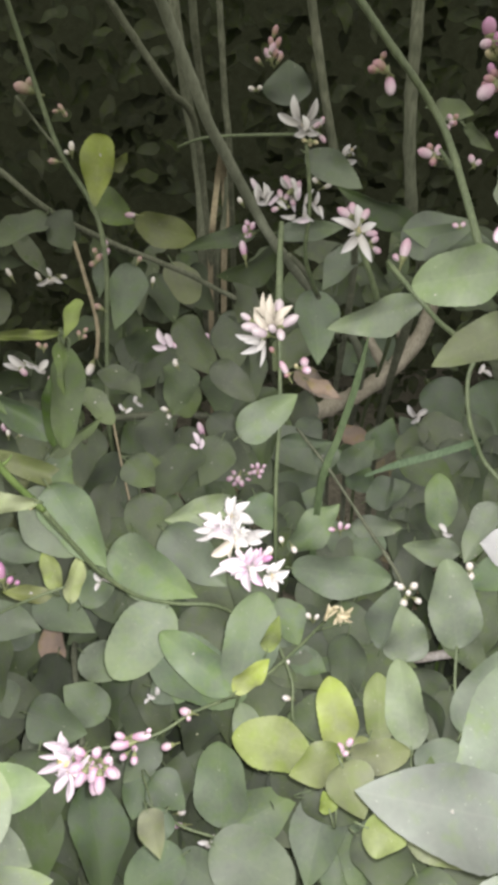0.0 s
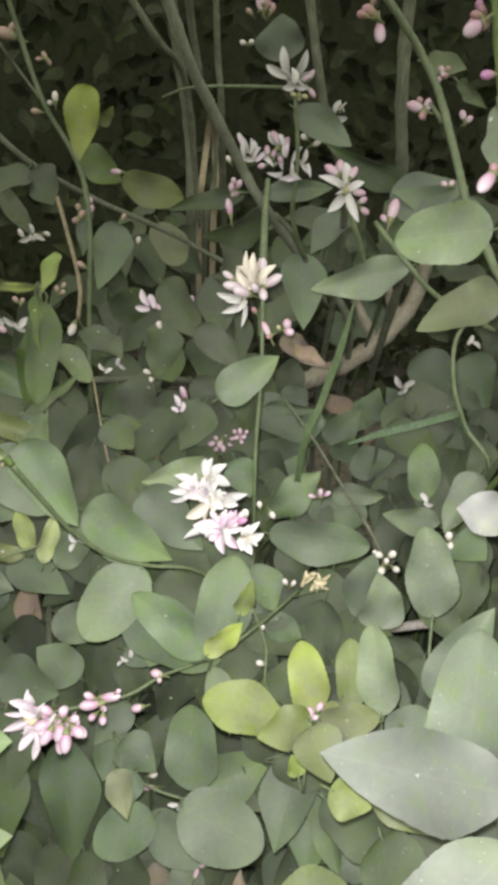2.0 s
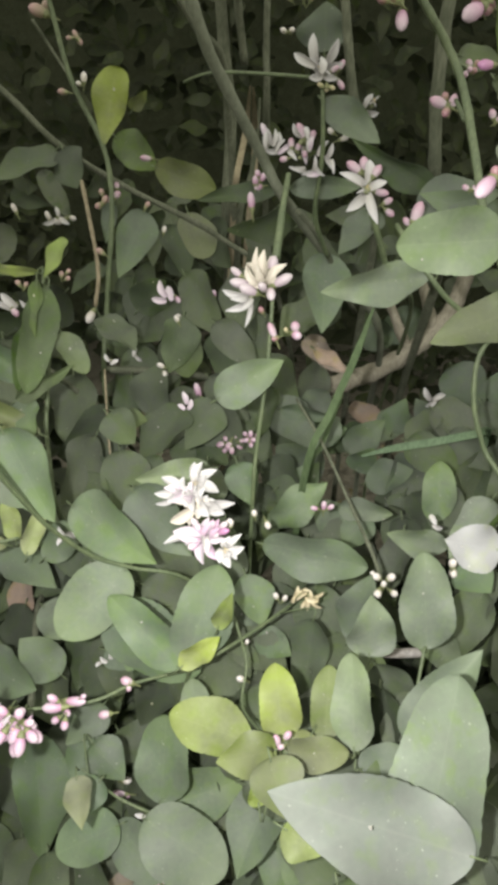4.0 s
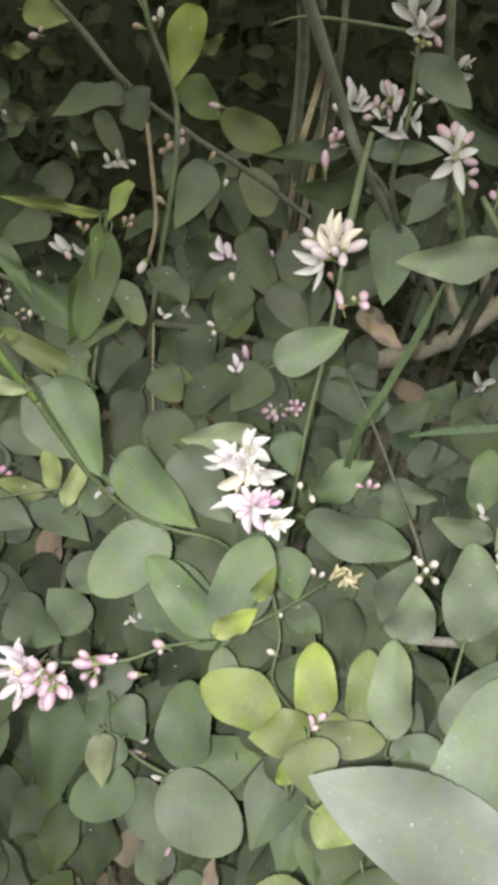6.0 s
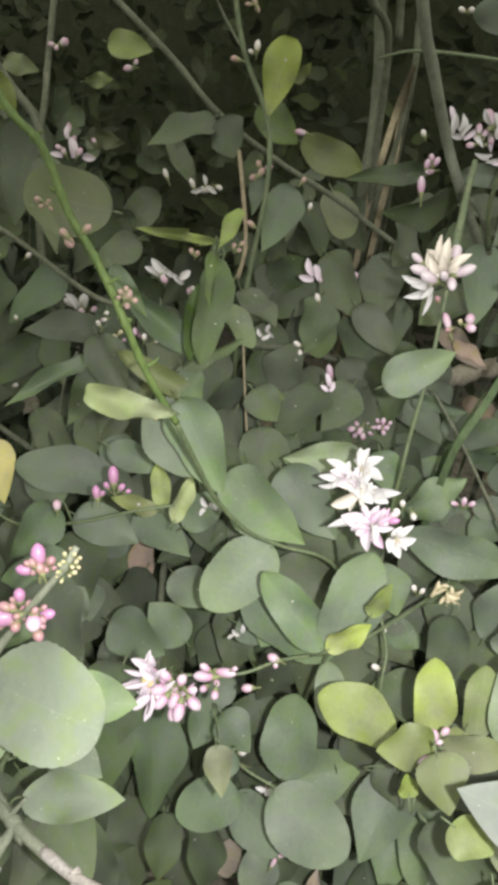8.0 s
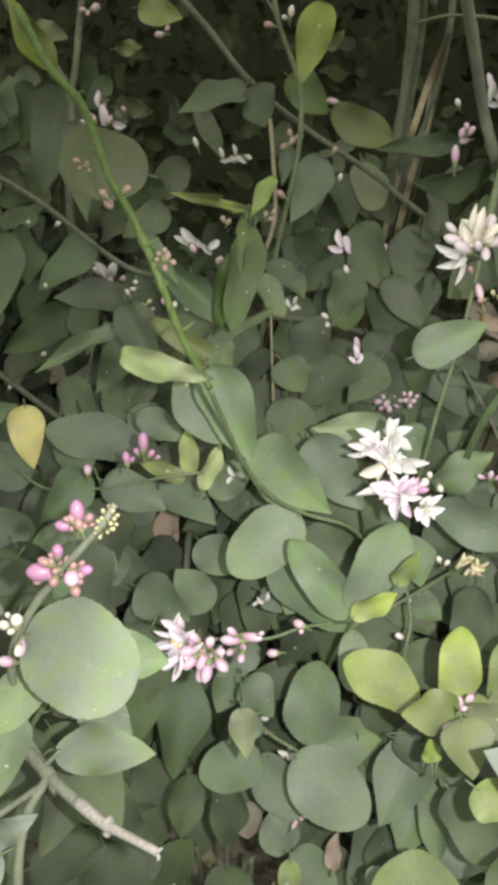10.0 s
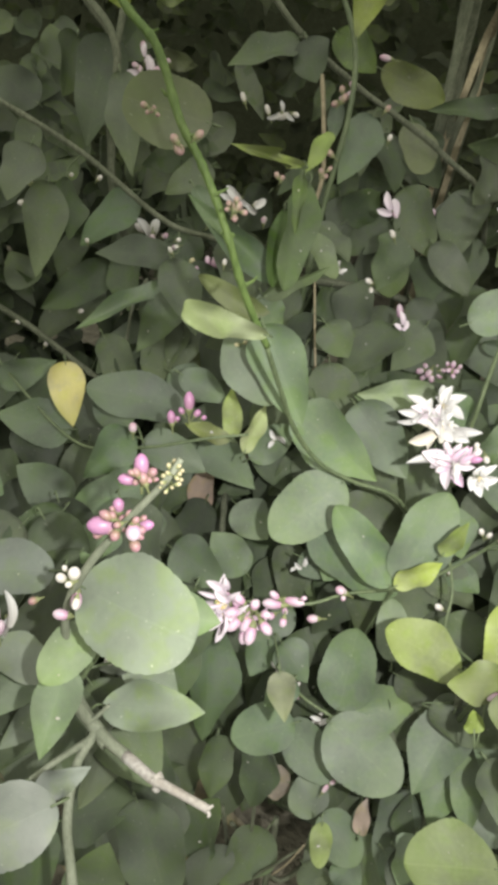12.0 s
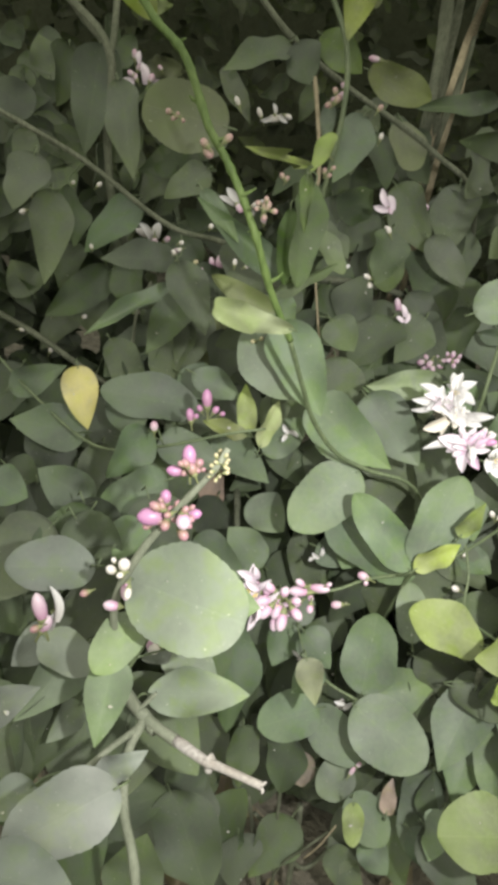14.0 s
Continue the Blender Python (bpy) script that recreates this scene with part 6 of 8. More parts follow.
bud(left, "dusty", (-0.217, 0.450, 1.080), (0.73, 0.27, 0.63), 0.0025, 0.0025)
bud(left, "dusty", (-0.210, 0.437, 1.080), (0.69, -0.54, -0.48), 0.0024, 0.0024)
bud(left, "dusty", (-0.153, 0.399, 1.055), (0.30, 0.38, 0.87), 0.0056, 0.0051)
bud(left, "dusty", (-0.158, 0.403, 1.054), (-0.89, -0.13, 0.43), 0.0034, 0.0031)
bud(left, "dusty", (-0.148, 0.395, 1.054), (0.99, -0.06, 0.12), 0.0033, 0.0031)
bud(left, "dusty", (-0.154, 0.401, 1.048), (0.25, -0.73, -0.64), 0.0037, 0.0034)
bud(left, "dusty", (-0.153, 0.396, 1.059), (-0.19, 0.34, 0.92), 0.0030, 0.0028)
bud(left, "dusty", (-0.158, 0.400, 1.052), (-0.85, -0.51, -0.11), 0.0028, 0.0025)
bud(left, "olive", (-0.169, 0.522, 0.913), (-0.91, -0.42, 0.03), 0.0038, 0.0033)
bud(left, "olive", (-0.166, 0.525, 0.910), (0.25, -0.73, -0.64), 0.0038, 0.0034)
bud(left, "olive", (-0.163, 0.521, 0.917), (0.83, 0.20, 0.51), 0.0033, 0.0033)
bud(left, "olive", (-0.170, 0.529, 0.913), (-0.19, 0.34, 0.92), 0.0034, 0.0030)
bud(left, "white", (-0.203, 0.594, 0.943), (-0.03, 0.37, 0.93), 0.0054, 0.0041)
bud(left, "white", (-0.193, 0.598, 0.940), (0.83, 0.20, 0.51), 0.0050, 0.0041)
bud(left, "white", (-0.160, 0.614, 0.967), (-0.19, 0.34, 0.92), 0.0036, 0.0032)
bud(left, "white", (-0.158, 0.624, 0.965), (0.60, 0.32, 0.73), 0.0037, 0.0032)
bud(left, "white", (-0.150, 0.614, 0.969), (0.91, 0.12, 0.39), 0.0036, 0.0031)
bud(shoot, "dusty", (-0.148, 0.652, 1.011), (-0.03, 0.37, 0.93), 0.0050, 0.0041)
bud(shoot, "dusty", (-0.144, 0.655, 1.007), (0.83, 0.20, 0.51), 0.0046, 0.0041)
bud(shoot, "dusty", (-0.180, 0.638, 1.005), (-0.63, 0.15, 0.76), 0.0054, 0.0045)
bud(shoot, "dusty", (-0.177, 0.647, 1.001), (0.30, 0.38, 0.87), 0.0050, 0.0041)
bud(shoot, "dusty", (-0.141, 0.649, 1.015), (0.60, 0.32, 0.73), 0.0045, 0.0036)
bud(right, "rose", (0.086, 0.575, 1.219), (-0.85, 0.01, 0.53), 0.0099, 0.0078)
bud(right, "blush", (0.094, 0.573, 1.207), (0.02, -0.67, -0.74), 0.0136, 0.0075)
bud(right, "rose", (0.081, 0.570, 1.217), (-0.96, -0.14, 0.25), 0.0063, 0.0053)
bud(right, "rose", (0.090, 0.585, 1.225), (0.47, 0.19, 0.86), 0.0057, 0.0043)
bud(right, "mauve", (0.125, 0.590, 1.164), (-0.94, -0.10, 0.32), 0.0115, 0.0069)
bud(right, "mauve", (0.135, 0.595, 1.165), (0.15, 0.24, 0.96), 0.0085, 0.0054)
bud(right, "rose", (0.130, 0.584, 1.159), (-0.31, -0.65, -0.69), 0.0065, 0.0054)
bud(right, "rose", (0.130, 0.599, 1.167), (-0.35, 0.22, 0.91), 0.0054, 0.0047)
bud(right, "mauve", (0.140, 0.591, 1.187), (-0.50, 0.18, 0.85), 0.0049, 0.0041)
bud(right, "rose", (0.144, 0.594, 1.183), (0.90, -0.05, 0.42), 0.0046, 0.0042)
bud(right, "mauve", (0.138, 0.585, 1.181), (-0.47, -0.62, -0.63), 0.0045, 0.0037)
bud(right, "rose", (0.146, 0.598, 1.187), (0.47, 0.19, 0.86), 0.0042, 0.0038)
bud(right, "mauve", (0.140, 0.584, 1.184), (0.50, -0.61, -0.62), 0.0037, 0.0034)
bud(right, "mauve", (0.164, 0.610, 1.158), (-0.35, 0.22, 0.91), 0.0064, 0.0048)
bud(right, "mauve", (0.170, 0.613, 1.155), (0.73, 0.09, 0.68), 0.0056, 0.0044)
bud(right, "mauve", (0.151, 0.584, 1.115), (-0.92, -0.06, 0.39), 0.0048, 0.0040)
bud(right, "mauve", (0.159, 0.593, 1.114), (0.73, 0.09, 0.68), 0.0044, 0.0040)
bud(right, "mauve", (0.134, 0.670, 1.080), (0.23, 0.23, 0.94), 0.0168, 0.0094)
bud(right, "mauve", (0.127, 0.671, 1.072), (-0.76, 0.08, 0.65), 0.0075, 0.0056)
bud(right, "white", (0.198, 0.575, 0.818), (-0.02, 0.25, 0.97), 0.0075, 0.0070)
bud(right, "white", (0.200, 0.574, 0.808), (0.02, -0.67, -0.74), 0.0075, 0.0070)
bud(main, "opening", (-0.002, 0.637, 1.030), (-0.84, 0.28, 0.47), 0.0107, 0.0059)
bud(main, "opening", (0.002, 0.631, 1.023), (-0.97, -0.18, 0.18), 0.0166, 0.0084)
bud(main, "opening", (0.009, 0.626, 1.020), (-0.84, -0.39, 0.39), 0.0155, 0.0090)
bud(main, "opening", (0.035, 0.633, 1.028), (0.84, 0.00, 0.54), 0.0166, 0.0087)
bud(main, "opening", (0.027, 0.626, 1.018), (0.17, -0.85, -0.51), 0.0118, 0.0075)
bud(main, "opening", (0.026, 0.641, 1.038), (0.08, 0.48, 0.88), 0.0126, 0.0084)
bud(main, "opening", (0.020, 0.627, 1.023), (-0.37, -0.66, 0.66), 0.0107, 0.0068)
bud(main, "mauve", (0.030, 0.623, 0.990), (-0.47, 0.23, 0.85), 0.0129, 0.0060)
bud(main, "rose", (0.020, 0.631, 1.003), (-0.51, -0.17, 0.85), 0.0059, 0.0047)
bud(main, "rose", (0.033, 0.621, 0.984), (-0.85, -0.51, -0.17), 0.0059, 0.0044)
bud(main, "mauve", (0.048, 0.631, 0.992), (-0.12, 0.12, 0.98), 0.0081, 0.0077)
bud(main, "blush", (0.050, 0.627, 0.986), (0.86, -0.49, -0.12), 0.0081, 0.0073)
bud(main, "olive", (0.041, 0.629, 0.989), (-0.44, -0.22, 0.87), 0.0046, 0.0038)
bud(main, "rose", (0.028, 0.897, 1.251), (0.29, 0.10, 0.95), 0.0105, 0.0060)
bud(main, "rose", (0.024, 0.892, 1.240), (-0.26, 0.17, 0.95), 0.0116, 0.0060)
bud(main, "rose", (0.031, 0.892, 1.240), (0.37, 0.18, 0.91), 0.0110, 0.0060)
bud(main, "mauve", (0.020, 0.887, 1.230), (-0.44, 0.18, 0.88), 0.0114, 0.0064)
bud(main, "rose", (0.028, 0.887, 1.230), (0.40, 0.10, 0.91), 0.0099, 0.0060)
bud(main, "dusty", (0.010, 0.884, 1.224), (-0.71, 0.00, 0.71), 0.0071, 0.0055)
bud(main, "dusty", (0.033, 0.885, 1.226), (0.53, 0.00, 0.85), 0.0094, 0.0050)
bud(main, "mauve", (0.036, 0.740, 1.124), (-0.50, 0.18, 0.85), 0.0139, 0.0080)
bud(main, "mauve", (0.046, 0.743, 1.121), (0.31, 0.22, 0.92), 0.0090, 0.0060)
bud(main, "mauve", (0.093, 0.724, 1.101), (-0.92, -0.06, 0.39), 0.0129, 0.0079)
bud(main, "mauve", (0.102, 0.732, 1.097), (0.47, 0.19, 0.86), 0.0111, 0.0070)
bud(main, "mauve", (0.114, 0.710, 1.079), (0.83, 0.02, 0.56), 0.0079, 0.0059)
bud(main, "mauve", (0.117, 0.713, 1.069), (0.75, -0.50, -0.42), 0.0090, 0.0060)
bud(main, "blush", (-0.005, 0.772, 1.058), (-0.19, 0.24, 0.95), 0.0152, 0.0071)
bud(main, "blush", (-0.003, 0.785, 1.074), (-0.02, 0.25, 0.97), 0.0087, 0.0060)
bud(main, "blush", (0.004, 0.780, 1.078), (0.47, 0.19, 0.86), 0.0087, 0.0059)
bud(main, "blush", (0.000, 0.784, 1.068), (-0.91, -0.38, -0.19), 0.0077, 0.0055)
bud(main, "blush", (-0.001, 0.779, 1.081), (-0.35, 0.22, 0.91), 0.0065, 0.0049)
bud(main, "white", (0.061, 0.741, 1.126), (-0.85, 0.01, 0.53), 0.0060, 0.0050)
bud(main, "white", (0.073, 0.742, 1.121), (0.90, -0.05, 0.42), 0.0080, 0.0045)
bud(main, "white", (0.029, 0.584, 0.841), (-0.19, 0.24, 0.95), 0.0059, 0.0050)
bud(main, "white", (0.041, 0.587, 0.828), (0.50, -0.61, -0.62), 0.0070, 0.0055)
bud(main, "mauve", (0.025, 0.887, 1.235), (0.47, 0.19, 0.86), 0.0111, 0.0067)
bud(main, "mauve", (0.031, 0.894, 1.229), (0.90, -0.05, 0.42), 0.0101, 0.0068)
bud(main, "white", (0.004, 0.942, 1.196), (-0.92, -0.06, 0.39), 0.0073, 0.0055)
bud(main, "white", (0.013, 0.935, 1.197), (0.83, 0.02, 0.56), 0.0060, 0.0054)
bud(main, "white", (-0.009, 0.885, 1.086), (-0.50, 0.18, 0.85), 0.0073, 0.0055)
bud(mid, "white", (0.137, 0.570, 0.799), (-0.85, 0.01, 0.53), 0.0070, 0.0065)
bud(mid, "white", (0.150, 0.574, 0.797), (0.73, 0.09, 0.68), 0.0076, 0.0071)
bud(mid, "white", (0.139, 0.561, 0.788), (-0.31, -0.65, -0.69), 0.0075, 0.0070)
bud(mid, "white", (0.154, 0.569, 0.784), (0.85, -0.44, -0.30), 0.0066, 0.0061)
bud(mid, "white", (0.143, 0.564, 0.797), (-0.02, 0.25, 0.97), 0.0055, 0.0050)
bud(mid, "white", (0.134, 0.574, 0.799), (-0.92, -0.06, 0.39), 0.0045, 0.0040)
bud(mid, "blush", (0.081, 0.641, 0.814), (-0.96, -0.14, 0.25), 0.0071, 0.0049)
bud(mid, "blush", (0.090, 0.646, 0.815), (-0.02, 0.25, 0.97), 0.0087, 0.0054)
bud(mid, "blush", (0.096, 0.640, 0.818), (0.73, 0.09, 0.68), 0.0070, 0.0049)
bud(mid, "mauve", (-0.050, 0.453, 0.769), (-0.92, -0.06, 0.39), 0.0091, 0.0069)
bud(mid, "mauve", (-0.065, 0.443, 0.742), (-0.95, -0.30, -0.05), 0.0087, 0.0066)
bud(mid, "mauve", (-0.047, 0.448, 0.767), (0.02, -0.67, -0.74), 0.0043, 0.0039)
bud(mid, "blush", (-0.096, 0.423, 0.767), (-0.97, -0.26, 0.02), 0.0149, 0.0083)
bud(mid, "blush", (-0.081, 0.429, 0.769), (0.95, -0.13, 0.28), 0.0159, 0.0071)
bud(mid, "blush", (-0.096, 0.424, 0.775), (-0.85, 0.01, 0.53), 0.0083, 0.0058)
bud(mid, "blush", (-0.095, 0.423, 0.754), (-0.73, -0.51, -0.45), 0.0063, 0.0055)
bud(mid, "blush", (-0.085, 0.414, 0.761), (0.02, -0.67, -0.74), 0.0070, 0.0058)
bud(mid, "blush", (-0.086, 0.424, 0.762), (0.50, -0.61, -0.62), 0.0054, 0.0046)
bud(mid, "blush", (-0.075, 0.428, 0.776), (0.73, 0.09, 0.68), 0.0050, 0.0037)
bud(mid, "blush", (-0.117, 0.388, 0.797), (-0.19, 0.24, 0.95), 0.0084, 0.0069)
bud(mid, "blush", (-0.105, 0.392, 0.796), (0.47, 0.19, 0.86), 0.0069, 0.0058)
bud(mid, "blush", (-0.094, 0.380, 0.789), (0.75, -0.50, -0.42), 0.0098, 0.0072)
bud(mid, "blush", (-0.107, 0.382, 0.774), (-0.07, -0.67, -0.74), 0.0131, 0.0081)
bud(mid, "blush", (-0.096, 0.383, 0.798), (0.90, -0.05, 0.42), 0.0068, 0.0057)
bud(mid, "blush", (-0.114, 0.383, 0.782), (-0.47, -0.62, -0.63), 0.0084, 0.0061)
bud(mid, "white", (0.054, 0.562, 0.773), (-0.50, 0.18, 0.85), 0.0061, 0.0051)
bud(mid, "white", (0.062, 0.565, 0.769), (0.47, 0.19, 0.86), 0.0061, 0.0046)
bud(mid, "white", (0.032, 0.503, 0.732), (-0.89, -0.13, 0.43), 0.0075, 0.0056)
bud(mid, "white", (0.034, 0.524, 0.753), (0.30, 0.38, 0.87), 0.0047, 0.0038)
bud(low, "mauve", (0.064, 0.397, 0.793), (-0.35, 0.22, 0.91), 0.0085, 0.0054)
bud(low, "mauve", (0.071, 0.402, 0.793), (0.47, 0.19, 0.86), 0.0070, 0.0051)
bud(low, "mauve", (0.067, 0.393, 0.792), (-0.91, -0.38, -0.19), 0.0046, 0.0039)
bud(low, "blush", (0.059, 0.385, 0.782), (-0.78, -0.48, -0.39), 0.0092, 0.0050)
bud(low, "blush", (0.052, 0.385, 0.773), (-0.73, -0.51, -0.45), 0.0054, 0.0039)
bud(base, "white", (-0.036, 0.478, 0.574), (-0.91, -0.38, -0.19), 0.0104, 0.0057)
bud(base, "white", (-0.063, 0.495, 0.596), (0.90, -0.05, 0.42), 0.0079, 0.0063)
bud(base, "white", (-0.073, 0.493, 0.607), (-0.85, 0.01, 0.53), 0.0067, 0.0057)
bud(base, "white", (-0.034, 0.485, 0.574), (0.47, 0.19, 0.86), 0.0063, 0.0047)
bud(base, "mauve", (-0.067, 0.480, 0.598), (-0.97, -0.18, 0.17), 0.0123, 0.0056)
bud(base, "mauve", (-0.060, 0.482, 0.593), (0.96, -0.29, -0.02), 0.0052, 0.0046)
bud(base, "white", (0.107, 0.339, 0.680), (-0.28, 0.28, 0.92), 0.0142, 0.0076)
bud(base, "white", (0.120, 0.338, 0.679), (-0.06, 0.35, 0.93), 0.0171, 0.0076)
bud(base, "white", (0.112, 0.329, 0.663), (0.10, -0.70, -0.70), 0.0099, 0.0068)
bud(base, "rose", (0.111, 0.334, 0.671), (-0.27, -0.80, -0.53), 0.0075, 0.0042)
bud(base, "white", (0.014, 0.413, 0.475), (0.97, 0.03, 0.25), 0.0074, 0.0048)
bud(base, "white", (0.028, 0.421, 0.476), (0.60, 0.32, 0.73), 0.0053, 0.0042)
bud(base, "mauve", (-0.018, 0.411, 0.582), (0.30, 0.38, 0.87), 0.0087, 0.0043)
bud(base, "mauve", (-0.013, 0.418, 0.583), (0.60, 0.32, 0.73), 0.0058, 0.0039)
bud(far, "dusty", (-0.230, 0.871, 1.199), (-0.94, -0.10, 0.32), 0.0179, 0.0123)
bud(far, "dusty", (-0.224, 0.878, 1.204), (0.47, 0.19, 0.86), 0.0112, 0.0079)
bud(far, "dusty", (-0.190, 0.858, 1.181), (-0.50, 0.18, 0.85), 0.0089, 0.0050)
bud(far, "dusty", (-0.188, 0.865, 1.175), (0.50, -0.61, -0.62), 0.0081, 0.0051)
bud(far, "dusty", (-0.195, 0.854, 1.178), (-0.95, -0.30, -0.05), 0.0062, 0.0043)
bud(far, "dusty", (-0.200, 0.839, 1.132), (-0.97, -0.22, 0.10), 0.0084, 0.0062)
bud(far, "white", (-0.182, 0.853, 1.145), (-0.02, 0.25, 0.97), 0.0102, 0.0062)
bud(far, "white", (-0.188, 0.855, 1.139), (-0.92, -0.06, 0.39), 0.0057, 0.0046)
bud(far, "dusty", (-0.163, 0.846, 1.032), (0.47, 0.19, 0.86), 0.0096, 0.0072)
bud(far, "dusty", (-0.172, 0.852, 1.024), (-0.73, -0.51, -0.45), 0.0079, 0.0067)
bud(far, "dusty", (-0.167, 0.848, 1.039), (-0.35, 0.22, 0.91), 0.0072, 0.0060)
bud(far, "dusty", (-0.165, 0.827, 0.983), (-0.85, 0.01, 0.53), 0.0091, 0.0067)
bud(far, "dusty", (-0.119, 0.848, 1.030), (0.47, 0.19, 0.86), 0.0072, 0.0054)
bud(far, "white", (-0.235, 0.907, 0.991), (-0.91, -0.38, -0.19), 0.0144, 0.0085)
bud(far, "white", (-0.220, 0.913, 0.994), (0.92, -0.36, -0.16), 0.0086, 0.0059)
bud(far, "white", (-0.187, 0.854, 0.899), (-0.31, -0.65, -0.69), 0.0157, 0.0098)
bud(far, "white", (-0.114, 0.913, 0.990), (0.15, 0.24, 0.96), 0.0079, 0.0053)
bud(far, "white", (-0.085, 0.856, 0.907), (-0.64, 0.13, 0.76), 0.0098, 0.0065)
bud(far, "blush", (-0.056, 0.814, 0.840), (-0.35, 0.22, 0.91), 0.0169, 0.0078)
bud(far, "blush", (-0.051, 0.811, 0.825), (0.50, -0.61, -0.62), 0.0078, 0.0059)
bud(far, "blush", (-0.045, 0.807, 0.832), (0.90, -0.05, 0.42), 0.0065, 0.0052)
bud(far, "blush", (-0.049, 0.871, 0.934), (-0.19, 0.24, 0.95), 0.0078, 0.0059)
bud(far, "blush", (-0.087, 0.856, 0.928), (0.64, -0.56, -0.53), 0.0090, 0.0058)
bud(back, "white", (-0.096, 0.806, 0.869), (-0.89, -0.13, 0.43), 0.0091, 0.0060)
bud(back, "white", (-0.091, 0.805, 0.860), (0.41, -0.68, -0.61), 0.0079, 0.0061)
bud(back, "white", (-0.230, 0.818, 0.920), (0.73, 0.27, 0.63), 0.0096, 0.0060)
bud(back, "white", (-0.220, 0.820, 0.905), (-0.19, 0.34, 0.92), 0.0061, 0.0055)
bud(back, "white", (-0.084, 0.834, 0.914), (-0.50, 0.22, 0.84), 0.0084, 0.0060)
bud(back, "white", (-0.399, 0.798, 0.918), (0.60, 0.32, 0.73), 0.0067, 0.0055)
bud(back, "mauve", (-0.138, 0.927, 1.063), (-0.92, -0.38, 0.10), 0.0130, 0.0070)
bud(back, "mauve", (-0.163, 0.894, 1.028), (0.60, 0.32, 0.73), 0.0095, 0.0077)
bud(back, "mauve", (-0.171, 0.899, 1.021), (-0.77, -0.59, -0.23), 0.0084, 0.0072)
bud(back, "mauve", (-0.164, 0.898, 1.037), (-0.19, 0.34, 0.92), 0.0071, 0.0059)
bud(back, "white", (-0.467, 0.771, 0.912), (-0.34, 0.29, 0.90), 0.0133, 0.0084)
bud(back, "white", (-0.439, 0.774, 0.904), (-0.79, -0.57, -0.23), 0.0085, 0.0061)
bud(back, "white", (-0.467, 0.752, 0.890), (-0.79, -0.57, -0.23), 0.0072, 0.0060)
bud(back, "white", (-0.328, 0.778, 0.886), (-0.18, 0.33, 0.93), 0.0134, 0.0079)
bud(back, "white", (-0.338, 0.764, 0.887), (-0.89, -0.11, 0.44), 0.0144, 0.0072)
bud(back, "white", (-0.271, 0.870, 1.010), (-0.49, 0.23, 0.84), 0.0109, 0.0055)
bud(back, "blush", (-0.248, 0.711, 0.891), (-0.34, 0.29, 0.90), 0.0100, 0.0056)
bud(back, "blush", (-0.244, 0.714, 0.887), (0.32, 0.36, 0.88), 0.0090, 0.0051)
bud(back, "blush", (-0.251, 0.704, 0.886), (-0.79, -0.57, -0.23), 0.0078, 0.0056)
bud(back, "blush", (-0.227, 0.720, 0.889), (0.62, 0.30, 0.73), 0.0079, 0.0056)
bud(back, "blush", (-0.212, 0.712, 0.894), (0.67, -0.55, -0.49), 0.0072, 0.0055)
bud(back, "mauve", (-0.413, 0.945, 1.027), (-0.19, 0.34, 0.92), 0.0117, 0.0065)
bud(back, "mauve", (-0.406, 0.942, 1.015), (0.30, 0.38, 0.87), 0.0104, 0.0065)
bud(back, "mauve", (-0.380, 0.940, 1.018), (-0.63, 0.15, 0.76), 0.0065, 0.0052)
bud(back, "white", (-0.468, 0.736, 0.758), (0.97, 0.01, 0.25), 0.0078, 0.0065)
bud(back, "white", (-0.433, 0.733, 0.740), (0.32, 0.36, 0.88), 0.0065, 0.0052)
bud(back, "white", (-0.401, 0.756, 0.779), (0.84, 0.17, 0.51), 0.0065, 0.0052)
bud(back, "white", (-0.257, 0.935, 0.989), (-0.49, 0.23, 0.84), 0.0118, 0.0059)
bud(main, "mauve", (0.081, 0.680, 1.108), (-0.85, 0.01, 0.53), 0.0130, 0.0074)
bud(main, "mauve", (0.089, 0.685, 1.110), (-0.19, 0.24, 0.95), 0.0112, 0.0075)
bud(main, "mauve", (0.099, 0.676, 1.107), (0.47, 0.19, 0.86), 0.0102, 0.0065)
bud(main, "mauve", (0.105, 0.677, 1.091), (0.96, -0.29, -0.02), 0.0112, 0.0061)
bud(mid, "white", (0.016, 0.502, 0.887), (-0.10, 0.26, 0.96), 0.0062, 0.0058)
bud(mid, "blush", (-0.105, 0.389, 0.798), (0.06, 0.27, 0.96), 0.0075, 0.0068)
bud(mid, "blush", (-0.111, 0.389, 0.789), (-0.57, 0.15, 0.81), 0.0099, 0.0084)
bud(mid, "blush", (-0.118, 0.382, 0.792), (-0.85, -0.46, -0.24), 0.0120, 0.0082)
bud(mid, "blush", (-0.098, 0.390, 0.786), (0.88, 0.04, 0.48), 0.0069, 0.0061)
bud(mid, "blush", (-0.115, 0.377, 0.787), (-0.52, -0.63, -0.58), 0.0119, 0.0075)
bud(mid, "blush", (-0.108, 0.384, 0.783), (-0.21, -0.68, -0.70), 0.0121, 0.0083)
bud(mid, "blush", (-0.103, 0.379, 0.779), (-0.01, -0.69, -0.73), 0.0136, 0.0083)
bud(mid, "blush", (-0.094, 0.386, 0.782), (0.77, -0.47, -0.42), 0.0106, 0.0076)
bud(mid, "blush", (-0.116, 0.387, 0.801), (-0.80, 0.02, 0.60), 0.0097, 0.0067)
bud(mid, "blush", (-0.127, 0.393, 0.794), (-0.93, -0.14, 0.33), 0.0114, 0.0069)
